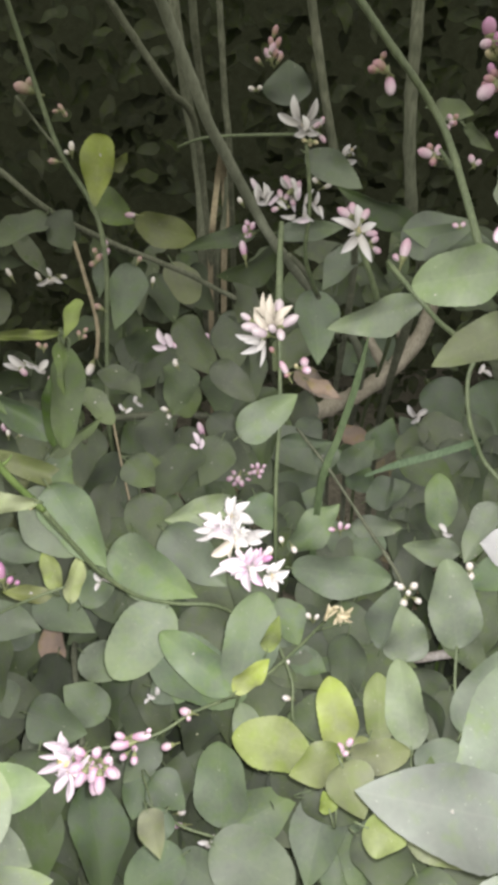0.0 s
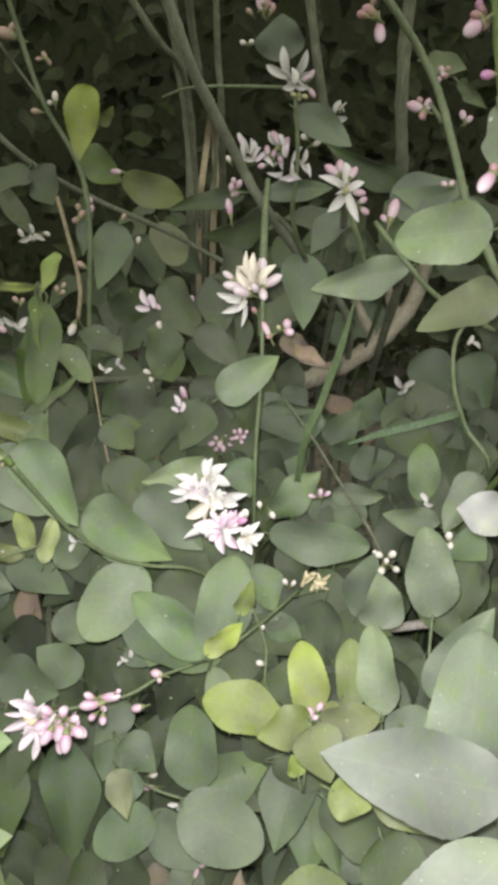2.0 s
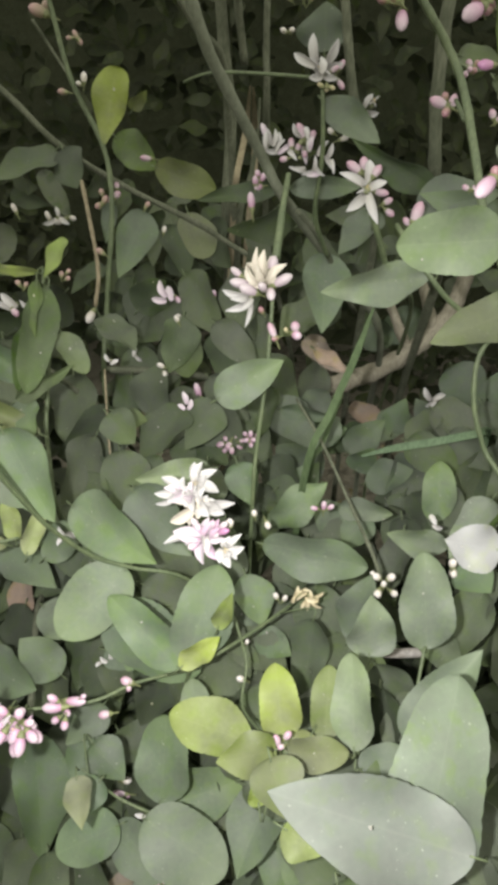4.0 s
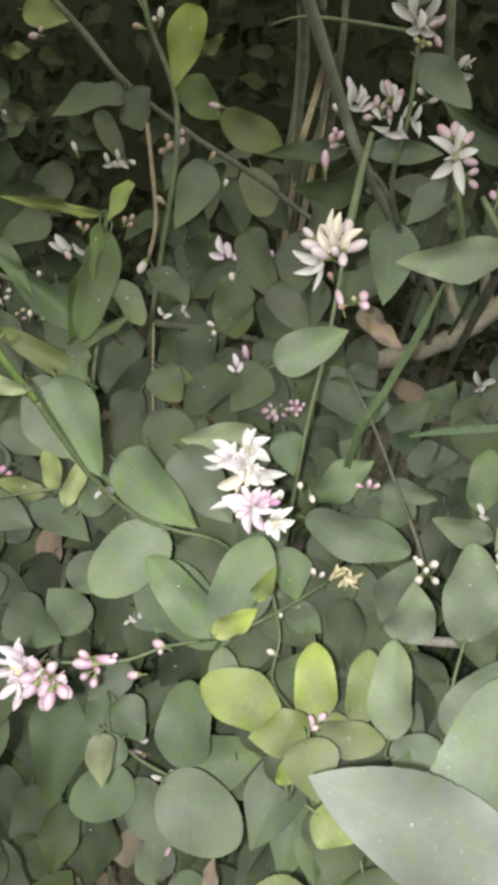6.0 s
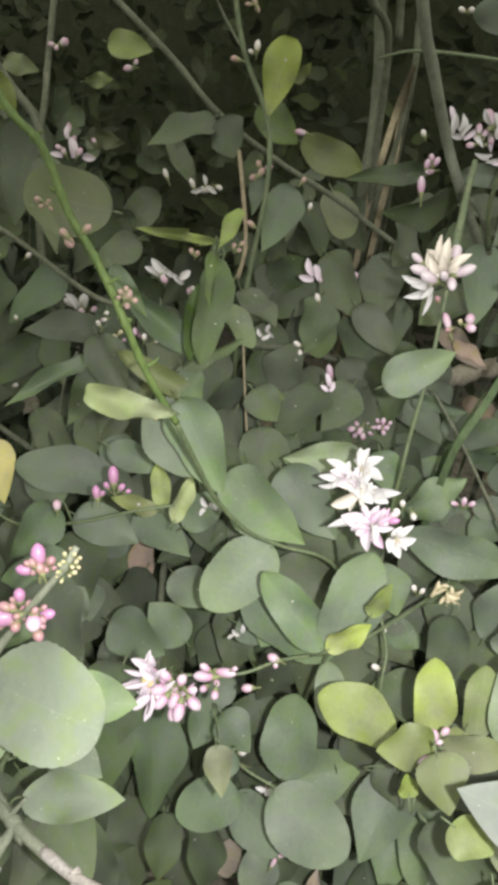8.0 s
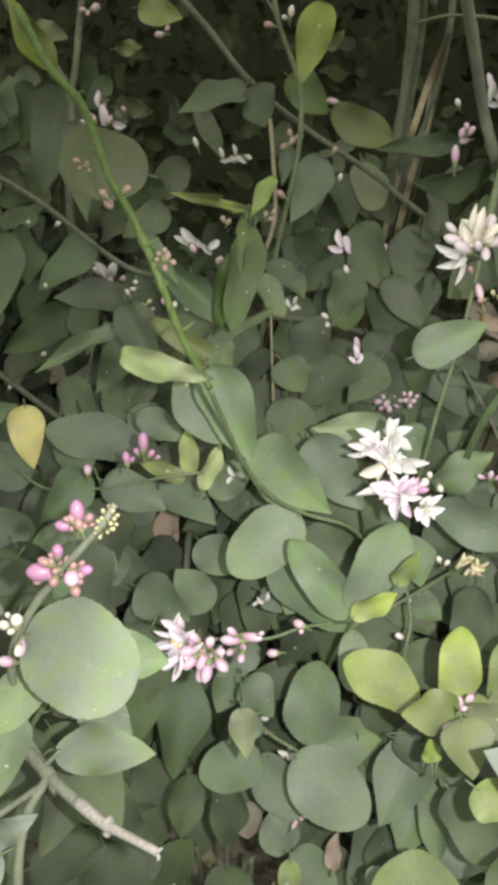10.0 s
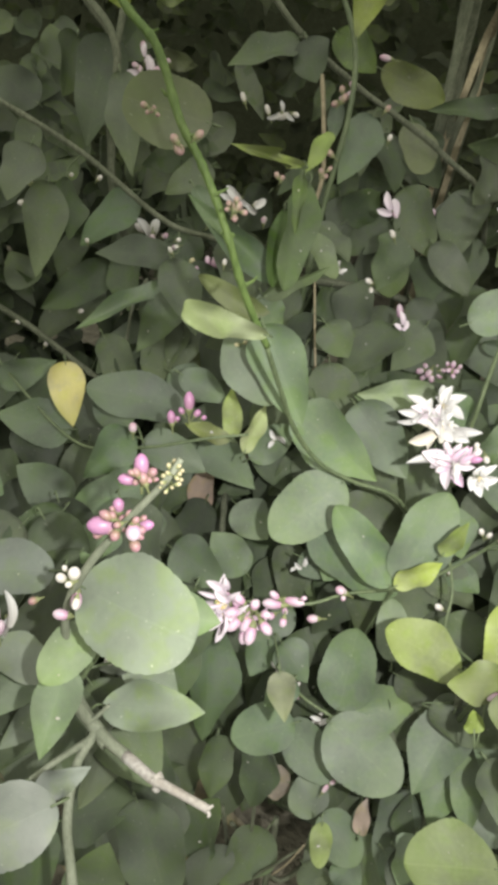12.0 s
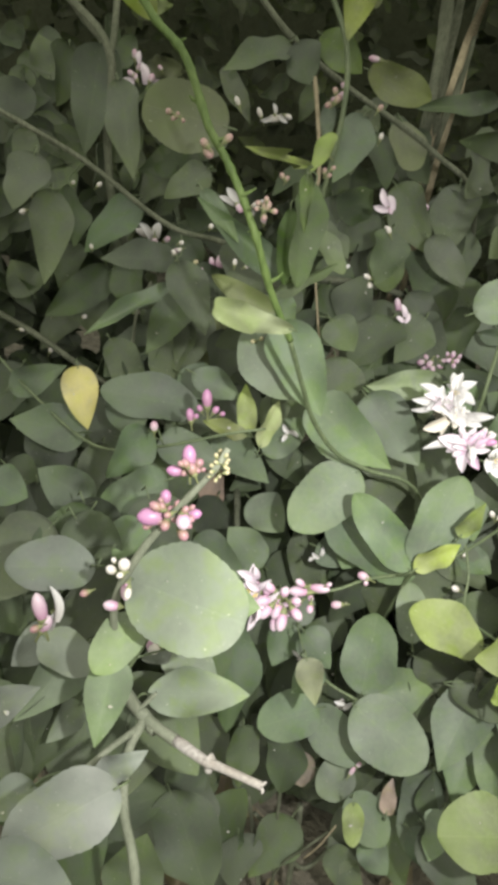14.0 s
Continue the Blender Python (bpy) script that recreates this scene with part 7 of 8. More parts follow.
bud(back, "mauve", (-0.378, 0.845, 1.022), (-0.62, 0.11, 0.78), 0.0084, 0.0066)
bud(back, "mauve", (-0.362, 0.852, 1.022), (0.33, 0.31, 0.89), 0.0091, 0.0067)
bud(back, "mauve", (-0.382, 0.843, 1.025), (-0.89, -0.14, 0.44), 0.0072, 0.0060)
bud(back, "mauve", (-0.236, 0.761, 0.932), (0.67, -0.52, -0.52), 0.0103, 0.0069)
bud(back, "mauve", (-0.210, 0.764, 0.923), (-0.17, 0.28, 0.95), 0.0069, 0.0052)
bud(back, "mauve", (-0.319, 0.748, 0.885), (0.23, -0.69, -0.69), 0.0106, 0.0071)
bud(back, "mauve", (-0.308, 0.756, 0.888), (0.74, 0.21, 0.63), 0.0071, 0.0059)
bud(back, "mauve", (-0.294, 0.746, 0.882), (0.97, -0.01, 0.24), 0.0059, 0.0053)
bud(back, "blush", (-0.240, 0.712, 0.892), (0.16, 0.32, 0.94), 0.0179, 0.0095)
bud(back, "blush", (-0.225, 0.718, 0.890), (0.85, 0.15, 0.51), 0.0062, 0.0051)
bud(back, "blush", (-0.268, 0.698, 0.881), (-0.89, -0.14, 0.44), 0.0078, 0.0067)
bud(back, "blush", (-0.266, 0.709, 0.881), (-0.01, 0.30, 0.95), 0.0068, 0.0056)
bud(back, "blush", (-0.255, 0.701, 0.887), (0.74, 0.21, 0.63), 0.0067, 0.0055)
bud(back, "blush", (-0.272, 0.701, 0.874), (-0.57, -0.67, -0.49), 0.0062, 0.0050)
bud(back, "mauve", (-0.399, 0.903, 1.120), (0.74, 0.21, 0.63), 0.0097, 0.0084)
bud(back, "mauve", (-0.414, 0.903, 1.116), (-0.91, -0.40, 0.01), 0.0067, 0.0055)
bud(back, "mauve", (-0.405, 0.895, 1.114), (-0.11, -0.72, -0.68), 0.0060, 0.0048)
bud(back, "mauve", (-0.330, 0.909, 1.103), (-0.87, -0.48, -0.13), 0.0097, 0.0073)
bud(back, "mauve", (-0.319, 0.903, 1.111), (0.33, 0.31, 0.89), 0.0060, 0.0048)
bud(right, "pink", (0.109, 0.412, 1.235), (-0.17, 0.22, 0.96), 0.0083, 0.0066)
bud(right, "pink", (0.111, 0.407, 1.218), (-0.33, 0.20, 0.92), 0.0054, 0.0039)
bud(right, "pink", (0.113, 0.386, 1.192), (-0.95, -0.29, -0.04), 0.0063, 0.0041)
bud(right, "pink", (0.118, 0.418, 1.234), (-0.08, 0.22, 0.97), 0.0060, 0.0045)
bud(right, "pink", (0.125, 0.374, 1.173), (0.84, 0.01, 0.54), 0.0043, 0.0034)
bud(right, "blush", (0.106, 0.394, 1.209), (-0.75, -0.35, -0.50), 0.0090, 0.0066)
bud(right, "blush", (0.123, 0.410, 1.233), (0.08, 0.22, 0.97), 0.0088, 0.0058)
bud(right, "blush", (0.105, 0.400, 1.228), (-0.90, -0.29, -0.20), 0.0055, 0.0043)
bud(right, "blush", (0.126, 0.405, 1.145), (-0.58, -0.58, -0.58), 0.0121, 0.0072)
bud(right, "rose", (0.130, 0.409, 1.151), (-0.37, -0.18, 0.91), 0.0055, 0.0046)
bud(right, "rose", (0.108, 0.402, 1.211), (-0.74, -0.37, 0.56), 0.0054, 0.0037)
bud(right, "rose", (0.112, 0.405, 1.216), (-0.64, -0.43, 0.64), 0.0047, 0.0038)
bud(right, "rose", (0.114, 0.403, 1.212), (-0.49, -0.49, 0.73), 0.0041, 0.0033)
bud(right, "blush", (0.128, 0.406, 1.220), (0.91, -0.37, -0.18), 0.0059, 0.0037)
bud(right, "blush", (0.127, 0.383, 1.200), (0.48, 0.17, 0.86), 0.0047, 0.0036)
bud(right, "olive", (0.114, 0.411, 1.226), (-0.33, 0.20, 0.92), 0.0059, 0.0039)
bud(right, "olive", (0.121, 0.417, 1.228), (0.17, 0.22, 0.96), 0.0055, 0.0037)
bud(right, "olive", (0.122, 0.407, 1.224), (0.62, 0.12, 0.77), 0.0049, 0.0034)
bud(right, "olive", (0.114, 0.412, 1.214), (0.17, 0.22, 0.96), 0.0050, 0.0033)
bud(right, "olive", (0.123, 0.402, 1.219), (0.74, -0.50, -0.44), 0.0044, 0.0029)
bud(right, "olive", (0.117, 0.413, 1.222), (-0.62, 0.12, 0.77), 0.0055, 0.0035)
bud(back, "white", (-0.405, 0.742, 0.934), (0.60, 0.32, 0.73), 0.0045, 0.0040)
bud(back, "white", (-0.375, 0.714, 0.882), (-0.35, 0.29, 0.89), 0.0051, 0.0040)
bud(back, "white", (-0.260, 0.746, 0.914), (0.30, 0.38, 0.87), 0.0056, 0.0051)
bud(back, "white", (-0.288, 0.734, 0.888), (-0.77, -0.59, -0.23), 0.0057, 0.0046)
bud(back, "white", (-0.290, 0.721, 0.889), (-0.63, 0.15, 0.76), 0.0067, 0.0045)
bud(back, "white", (-0.287, 0.736, 0.895), (0.83, 0.20, 0.51), 0.0051, 0.0045)
bud(back, "white", (-0.286, 0.719, 0.877), (0.41, -0.68, -0.61), 0.0051, 0.0045)
bud(back, "olive", (-0.268, 0.725, 0.881), (0.30, 0.38, 0.87), 0.0068, 0.0057)
bud(back, "olive", (-0.274, 0.726, 0.876), (-0.89, -0.13, 0.43), 0.0057, 0.0051)
bud(back, "olive", (-0.260, 0.721, 0.879), (0.95, -0.26, -0.15), 0.0056, 0.0051)
bud(back, "olive", (-0.269, 0.726, 0.872), (0.09, -0.76, -0.65), 0.0057, 0.0046)
bud(mid, "olive", (0.074, 0.560, 0.781), (0.47, 0.19, 0.86), 0.0060, 0.0040)
bud(mid, "olive", (0.084, 0.561, 0.774), (0.50, -0.61, -0.62), 0.0071, 0.0045)
bud(mid, "olive", (0.088, 0.556, 0.780), (0.90, -0.05, 0.42), 0.0055, 0.0035)
bud(main, "mauve", (0.029, 0.735, 1.115), (-0.19, 0.24, 0.95), 0.0080, 0.0055)
bud(main, "mauve", (0.035, 0.738, 1.112), (0.47, 0.19, 0.86), 0.0070, 0.0050)
bud(main, "mauve", (0.024, 0.725, 1.103), (-0.91, -0.38, -0.19), 0.0069, 0.0050)
bud(main, "mauve", (0.041, 0.737, 1.107), (0.19, -0.66, -0.72), 0.0070, 0.0050)
bud(mid, "mauve", (-0.021, 0.756, 0.806), (-0.91, -0.38, -0.19), 0.0087, 0.0068)
bud(mid, "mauve", (-0.016, 0.763, 0.810), (-0.76, 0.08, 0.65), 0.0081, 0.0069)
bud(mid, "mauve", (-0.012, 0.753, 0.807), (-0.31, -0.65, -0.69), 0.0093, 0.0074)
bud(mid, "mauve", (-0.006, 0.764, 0.808), (0.15, 0.24, 0.96), 0.0088, 0.0069)
bud(mid, "mauve", (-0.008, 0.749, 0.804), (0.19, -0.66, -0.72), 0.0080, 0.0062)
bud(mid, "mauve", (-0.001, 0.759, 0.805), (0.85, -0.44, -0.30), 0.0087, 0.0069)
bud(mid, "mauve", (-0.004, 0.761, 0.816), (0.47, 0.19, 0.86), 0.0075, 0.0062)
bud(mid, "mauve", (-0.016, 0.757, 0.799), (-0.61, -0.57, -0.55), 0.0069, 0.0056)
bud(mid, "mauve", (0.002, 0.757, 0.813), (0.90, -0.05, 0.42), 0.0062, 0.0056)
bud(mid, "blush", (0.007, 0.755, 0.815), (-0.91, -0.38, -0.19), 0.0068, 0.0056)
bud(mid, "blush", (0.010, 0.762, 0.819), (-0.02, 0.25, 0.97), 0.0081, 0.0056)
bud(mid, "blush", (0.014, 0.753, 0.817), (0.90, -0.05, 0.42), 0.0068, 0.0055)
bud(mid, "blush", (0.004, 0.763, 0.818), (-0.64, 0.13, 0.76), 0.0056, 0.0050)
bud(mid, "blush", (0.012, 0.749, 0.813), (0.50, -0.61, -0.62), 0.0055, 0.0049)
bud(mid, "blush", (0.017, 0.761, 0.819), (0.47, 0.19, 0.86), 0.0056, 0.0043)
bud(near, "white", (-0.172, 0.304, 0.813), (-0.67, -0.66, -0.35), 0.0079, 0.0063)
bud(near, "white", (-0.191, 0.295, 0.810), (-0.91, -0.42, 0.03), 0.0059, 0.0046)
bud(near, "rose", (-0.169, 0.292, 0.935), (-0.63, 0.15, 0.76), 0.0043, 0.0035)
bud(near, "rose", (-0.163, 0.293, 0.928), (0.69, -0.54, -0.48), 0.0044, 0.0038)
bud(near, "rose", (-0.165, 0.288, 0.934), (-0.77, -0.59, -0.23), 0.0040, 0.0035)
bud(near, "rose", (-0.156, 0.294, 0.925), (0.95, -0.26, -0.15), 0.0049, 0.0038)
bud(near, "rose", (-0.157, 0.290, 0.938), (0.46, 0.36, 0.81), 0.0043, 0.0035)
bud(near, "rose", (-0.169, 0.290, 0.927), (-0.40, -0.75, -0.53), 0.0041, 0.0033)
bud(near, "rose", (-0.155, 0.295, 0.936), (0.73, 0.27, 0.63), 0.0038, 0.0030)
bud(near, "rose", (-0.155, 0.292, 0.931), (0.99, -0.06, 0.12), 0.0054, 0.0046)
bud(near, "rose", (-0.171, 0.296, 0.935), (-0.50, 0.22, 0.84), 0.0035, 0.0030)
bud(near, "rose", (-0.155, 0.298, 0.957), (0.95, -0.26, -0.15), 0.0042, 0.0034)
bud(near, "rose", (-0.161, 0.299, 0.953), (-0.40, -0.75, -0.53), 0.0040, 0.0032)
bud(near, "rose", (-0.162, 0.295, 0.961), (-0.89, -0.13, 0.43), 0.0036, 0.0031)
bud(near, "rose", (-0.153, 0.303, 0.954), (0.91, 0.12, 0.39), 0.0032, 0.0027)
bud(near, "olive", (-0.147, 0.302, 0.965), (-0.35, 0.29, 0.89), 0.0026, 0.0023)
bud(near, "olive", (-0.146, 0.307, 0.964), (-0.03, 0.37, 0.93), 0.0029, 0.0024)
bud(near, "olive", (-0.142, 0.301, 0.967), (0.60, 0.32, 0.73), 0.0023, 0.0021)
bud(near, "olive", (-0.142, 0.307, 0.960), (0.91, 0.12, 0.39), 0.0024, 0.0021)
bud(near, "olive", (-0.141, 0.296, 0.964), (0.89, -0.36, -0.27), 0.0023, 0.0021)
bud(near, "olive", (-0.144, 0.300, 0.955), (0.25, -0.73, -0.64), 0.0024, 0.0021)
bud(near, "olive", (-0.148, 0.299, 0.961), (-0.85, -0.51, -0.11), 0.0026, 0.0023)
bud(near, "olive", (-0.141, 0.303, 0.958), (0.99, -0.16, -0.02), 0.0024, 0.0021)
bud(near, "olive", (-0.146, 0.298, 0.964), (-0.89, -0.13, 0.43), 0.0023, 0.0021)
bud(near, "olive", (-0.146, 0.307, 0.960), (0.30, 0.38, 0.87), 0.0027, 0.0024)
bud(near, "olive", (-0.147, 0.294, 0.961), (-0.77, -0.59, -0.23), 0.0021, 0.0018)
bud(right, "pink", (0.113, 0.409, 1.230), (-0.41, 0.18, 0.89), 0.0063, 0.0044)
bud(right, "pink", (0.121, 0.414, 1.231), (0.17, 0.22, 0.96), 0.0064, 0.0044)
bud(right, "pink", (0.123, 0.404, 1.227), (0.62, 0.12, 0.77), 0.0058, 0.0041)
bud(right, "olive", (0.111, 0.412, 1.224), (-0.84, 0.00, 0.54), 0.0055, 0.0040)
bud(right, "rose", (0.107, 0.395, 1.214), (-0.96, -0.14, 0.26), 0.0053, 0.0038)
bud(right, "rose", (0.113, 0.402, 1.210), (-0.74, -0.50, -0.44), 0.0044, 0.0032)
bud(right, "pink", (0.122, 0.404, 1.221), (0.91, -0.06, 0.41), 0.0049, 0.0034)
bud(right, "pink", (0.119, 0.410, 1.224), (-0.00, 0.23, 0.97), 0.0049, 0.0035)
bud(right, "blush", (0.117, 0.416, 1.231), (-0.08, 0.22, 0.97), 0.0060, 0.0042)
bud(right, "blush", (0.124, 0.418, 1.226), (0.48, 0.17, 0.86), 0.0055, 0.0040)
bud(right, "olive", (0.112, 0.411, 1.228), (-0.74, 0.07, 0.67), 0.0054, 0.0039)
bud(right, "blush", (0.112, 0.412, 1.210), (-0.91, -0.37, -0.18), 0.0056, 0.0045)
bud(mid, "opening", (-0.007, 0.487, 0.894), (-0.53, 0.00, 0.85), 0.0094, 0.0053)
bud(mid, "blush", (-0.004, 0.485, 0.891), (-0.39, -0.13, 0.91), 0.0077, 0.0053)
bud(mid, "opening", (0.013, 0.487, 0.895), (0.64, -0.13, 0.76), 0.0079, 0.0047)
bud(mid, "pink", (0.013, 0.485, 0.891), (0.86, -0.19, 0.48), 0.0105, 0.0053)
bud(mid, "opening", (0.007, 0.484, 0.888), (0.84, -0.24, 0.48), 0.0083, 0.0055)
bud(mid, "opening", (-0.007, 0.480, 0.880), (-0.69, -0.69, -0.23), 0.0087, 0.0058)
bud(mid, "blush", (-0.005, 0.482, 0.884), (-0.83, -0.55, 0.00), 0.0072, 0.0053)
bud(mid, "opening", (0.002, 0.479, 0.881), (0.25, -0.89, -0.38), 0.0079, 0.0050)
bud(mid, "blush", (0.005, 0.487, 0.893), (0.32, 0.00, 0.95), 0.0095, 0.0050)
bud(main, "mauve", (0.064, 0.731, 1.176), (0.46, 0.19, 0.87), 0.0085, 0.0047)
bud(main, "mauve", (0.065, 0.728, 1.162), (0.50, -0.61, -0.61), 0.0095, 0.0048)
bud(main, "mauve", (0.059, 0.726, 1.173), (0.83, 0.02, 0.56), 0.0076, 0.0042)
bud(main, "olive", (0.049, 0.721, 1.161), (-0.92, -0.06, 0.39), 0.0057, 0.0038)
bud(main, "olive", (0.054, 0.724, 1.159), (0.02, -0.68, -0.73), 0.0067, 0.0043)
bud(main, "olive", (0.058, 0.717, 1.160), (0.92, -0.37, -0.15), 0.0056, 0.0038)

# outer petals of the dense clusters
heart = blossom(near, "white", (-0.230, 0.294, 0.836), 0.0091)
petal(heart, "white", (-0.228, 0.293, 0.844), (-0.05, 0.36, 0.93), 0.0205, 0.0051)
petal(heart, "white", (-0.229, 0.290, 0.833), (0.16, 0.37, 0.92), 0.0129, 0.0045)
heart = blossom(mid, "blush", (-0.130, 0.383, 0.786), 0.0091)
petal(heart, "blush", (-0.132, 0.388, 0.806), (-0.92, -0.06, 0.39), 0.0151, 0.0057)
petal(heart, "blush", (-0.136, 0.383, 0.789), (-0.97, -0.26, 0.02), 0.0167, 0.0049)
petal(heart, "blush", (-0.127, 0.373, 0.786), (-0.67, -0.54, -0.50), 0.0135, 0.0056)
petal(heart, "blush", (-0.123, 0.377, 0.775), (-0.07, -0.67, -0.74), 0.0130, 0.0050)
heart = blossom(main, "blush", (0.035, 0.741, 1.107), 0.0080)
petal(heart, "white", (0.009, 0.742, 1.118), (-0.35, 0.22, 0.91), 0.0150, 0.0049)
petal(heart, "white", (0.018, 0.745, 1.115), (0.31, 0.22, 0.92), 0.0141, 0.0046)
petal(heart, "blush", (0.024, 0.735, 1.110), (0.73, 0.09, 0.68), 0.0140, 0.0042)
petal(heart, "white", (0.014, 0.743, 1.106), (-0.91, -0.38, -0.19), 0.0127, 0.0046)
petal(heart, "white", (0.030, 0.731, 1.107), (0.75, -0.50, -0.42), 0.0115, 0.0042)
petal(heart, "blush", (0.041, 0.739, 1.106), (0.19, -0.66, -0.72), 0.0141, 0.0042)
petal(heart, "white", (0.056, 0.739, 1.112), (0.47, 0.19, 0.86), 0.0150, 0.0042)
petal(heart, "white", (0.063, 0.737, 1.101), (0.50, -0.61, -0.62), 0.0151, 0.0039)
petal(heart, "blush", (0.051, 0.725, 1.093), (-0.91, -0.38, -0.19), 0.0130, 0.0042)
petal(heart, "white", (0.038, 0.736, 1.094), (-0.97, -0.22, 0.10), 0.0132, 0.0043)
petal(heart, "white", (0.045, 0.735, 1.115), (-0.02, 0.25, 0.97), 0.0115, 0.0049)
heart = blossom(back, "blush", (-0.372, 0.854, 1.024), 0.0111)
petal(heart, "blush", (-0.377, 0.856, 1.039), (-0.17, 0.28, 0.95), 0.0133, 0.0054)
petal(heart, "blush", (-0.371, 0.853, 1.025), (-0.25, 0.26, 0.93), 0.0218, 0.0091)
petal(heart, "blush", (-0.383, 0.839, 1.018), (-0.94, -0.32, 0.16), 0.0144, 0.0060)
petal(heart, "blush", (-0.352, 0.853, 1.018), (0.98, -0.18, -0.05), 0.0158, 0.0073)
heart = blossom(back, "white", (-0.237, 0.770, 0.938), 0.0104)
petal(heart, "white", (-0.244, 0.767, 0.942), (-0.78, -0.01, 0.63), 0.0206, 0.0080)
petal(heart, "white", (-0.250, 0.767, 0.936), (-0.89, -0.14, 0.44), 0.0184, 0.0058)
petal(heart, "white", (-0.215, 0.765, 0.939), (0.69, 0.23, 0.69), 0.0148, 0.0069)
heart = blossom(back, "white", (-0.327, 0.759, 0.893), 0.0116)
petal(heart, "white", (-0.331, 0.752, 0.894), (-0.68, 0.07, 0.73), 0.0213, 0.0083)
petal(heart, "white", (-0.320, 0.759, 0.895), (-0.01, 0.30, 0.95), 0.0166, 0.0089)
heart = blossom(main, "white", (0.048, 0.732, 1.176), 0.0086)
petal(heart, "white", (0.041, 0.732, 1.186), (-0.22, 0.23, 0.95), 0.0226, 0.0071)
petal(heart, "white", (0.055, 0.735, 1.184), (0.47, 0.19, 0.86), 0.0218, 0.0066)
petal(heart, "white", (0.034, 0.725, 1.178), (-0.92, -0.06, 0.39), 0.0216, 0.0066)
petal(heart, "white", (0.058, 0.732, 1.174), (0.90, -0.05, 0.42), 0.0171, 0.0062)
petal(heart, "white", (0.049, 0.721, 1.176), (0.15, 0.24, 0.96), 0.0140, 0.0065)
petal(heart, "white", (0.042, 0.729, 1.174), (-0.64, 0.13, 0.76), 0.0151, 0.0066)
petal(heart, "white", (0.045, 0.722, 1.167), (-0.87, -0.41, -0.26), 0.0132, 0.0061)
petal(heart, "white", (0.055, 0.726, 1.167), (0.85, -0.44, -0.30), 0.0123, 0.0057)
heart = blossom(main, "white", (0.093, 0.674, 1.093), 0.0173)
petal(heart, "white", (0.082, 0.673, 1.100), (-0.87, -0.01, 0.49), 0.0231, 0.0065)
petal(heart, "white", (0.093, 0.680, 1.105), (-0.05, 0.25, 0.97), 0.0205, 0.0074)
petal(heart, "white", (0.101, 0.668, 1.098), (0.87, -0.01, 0.49), 0.0138, 0.0064)
petal(heart, "white", (0.086, 0.671, 1.083), (-0.61, -0.57, -0.55), 0.0224, 0.0079)
petal(heart, "white", (0.098, 0.658, 1.083), (0.29, -0.65, -0.70), 0.0247, 0.0069)
heart = blossom(main, "white", (0.093, 0.757, 1.146), 0.0077)
petal(heart, "white", (0.090, 0.754, 1.150), (0.44, 0.20, 0.88), 0.0119, 0.0050)
petal(heart, "white", (0.094, 0.753, 1.141), (0.96, -0.29, -0.02), 0.0110, 0.0055)
heart = blossom(far, "blush", (-0.094, 0.811, 0.948), 0.0110)
petal(heart, "blush", (-0.096, 0.809, 0.954), (-0.61, 0.14, 0.78), 0.0194, 0.0073)
petal(heart, "blush", (-0.088, 0.812, 0.950), (-0.38, 0.21, 0.90), 0.0182, 0.0073)
petal(heart, "blush", (-0.097, 0.801, 0.945), (-0.97, -0.21, 0.13), 0.0157, 0.0066)
heart = blossom(far, "white", (0.236, 0.966, 0.786), 0.0118)
petal(heart, "white", (0.224, 0.964, 0.794), (-0.57, 0.16, 0.80), 0.0199, 0.0076)
petal(heart, "white", (0.241, 0.967, 0.791), (0.78, 0.06, 0.62), 0.0215, 0.0077)
petal(heart, "white", (0.229, 0.955, 0.785), (-0.67, -0.54, -0.50), 0.0153, 0.0069)
petal(heart, "white", (0.248, 0.963, 0.780), (0.78, -0.49, -0.40), 0.0169, 0.0062)
heart = blossom(right, "white", (0.298, 0.907, 0.875), 0.0088)
petal(heart, "white", (0.292, 0.903, 0.880), (0.47, 0.19, 0.86), 0.0139, 0.0056)
petal(heart, "white", (0.301, 0.904, 0.873), (0.81, -0.47, -0.36), 0.0125, 0.0056)
heart = blossom(far, "white", (0.194, 0.645, 0.809), 0.0076)
petal(heart, "white", (0.190, 0.641, 0.815), (0.57, -0.59, -0.57), 0.0109, 0.0049)
petal(heart, "white", (0.196, 0.641, 0.807), (0.89, -0.40, -0.23), 0.0109, 0.0044)
heart = blossom(far, "white", (-0.240, 0.817, 0.917), 0.0113)
petal(heart, "white", (-0.244, 0.813, 0.921), (-0.92, -0.06, 0.39), 0.0173, 0.0056)
petal(heart, "white", (-0.235, 0.814, 0.915), (-0.85, 0.01, 0.53), 0.0162, 0.0056)
heart = blossom(far, "white", (-0.134, 0.853, 0.857), 0.0065)
petal(heart, "white", (-0.135, 0.849, 0.863), (0.15, 0.24, 0.96), 0.0106, 0.0046)
petal(heart, "white", (-0.131, 0.850, 0.855), (0.75, -0.50, -0.42), 0.0093, 0.0040)
heart = blossom(base, "white", (-0.085, 0.480, 0.628), 0.0056)
petal(heart, "white", (-0.086, 0.477, 0.634), (-0.85, 0.01, 0.53), 0.0090, 0.0035)
petal(heart, "white", (-0.082, 0.478, 0.628), (0.06, 0.24, 0.97), 0.0080, 0.0030)
heart = blossom(base, "white", (-0.036, 0.452, 0.613), 0.0070)
petal(heart, "white", (-0.040, 0.448, 0.619), (-0.93, -0.21, 0.31), 0.0100, 0.0040)
petal(heart, "white", (-0.032, 0.451, 0.614), (0.62, 0.30, 0.73), 0.0100, 0.0040)
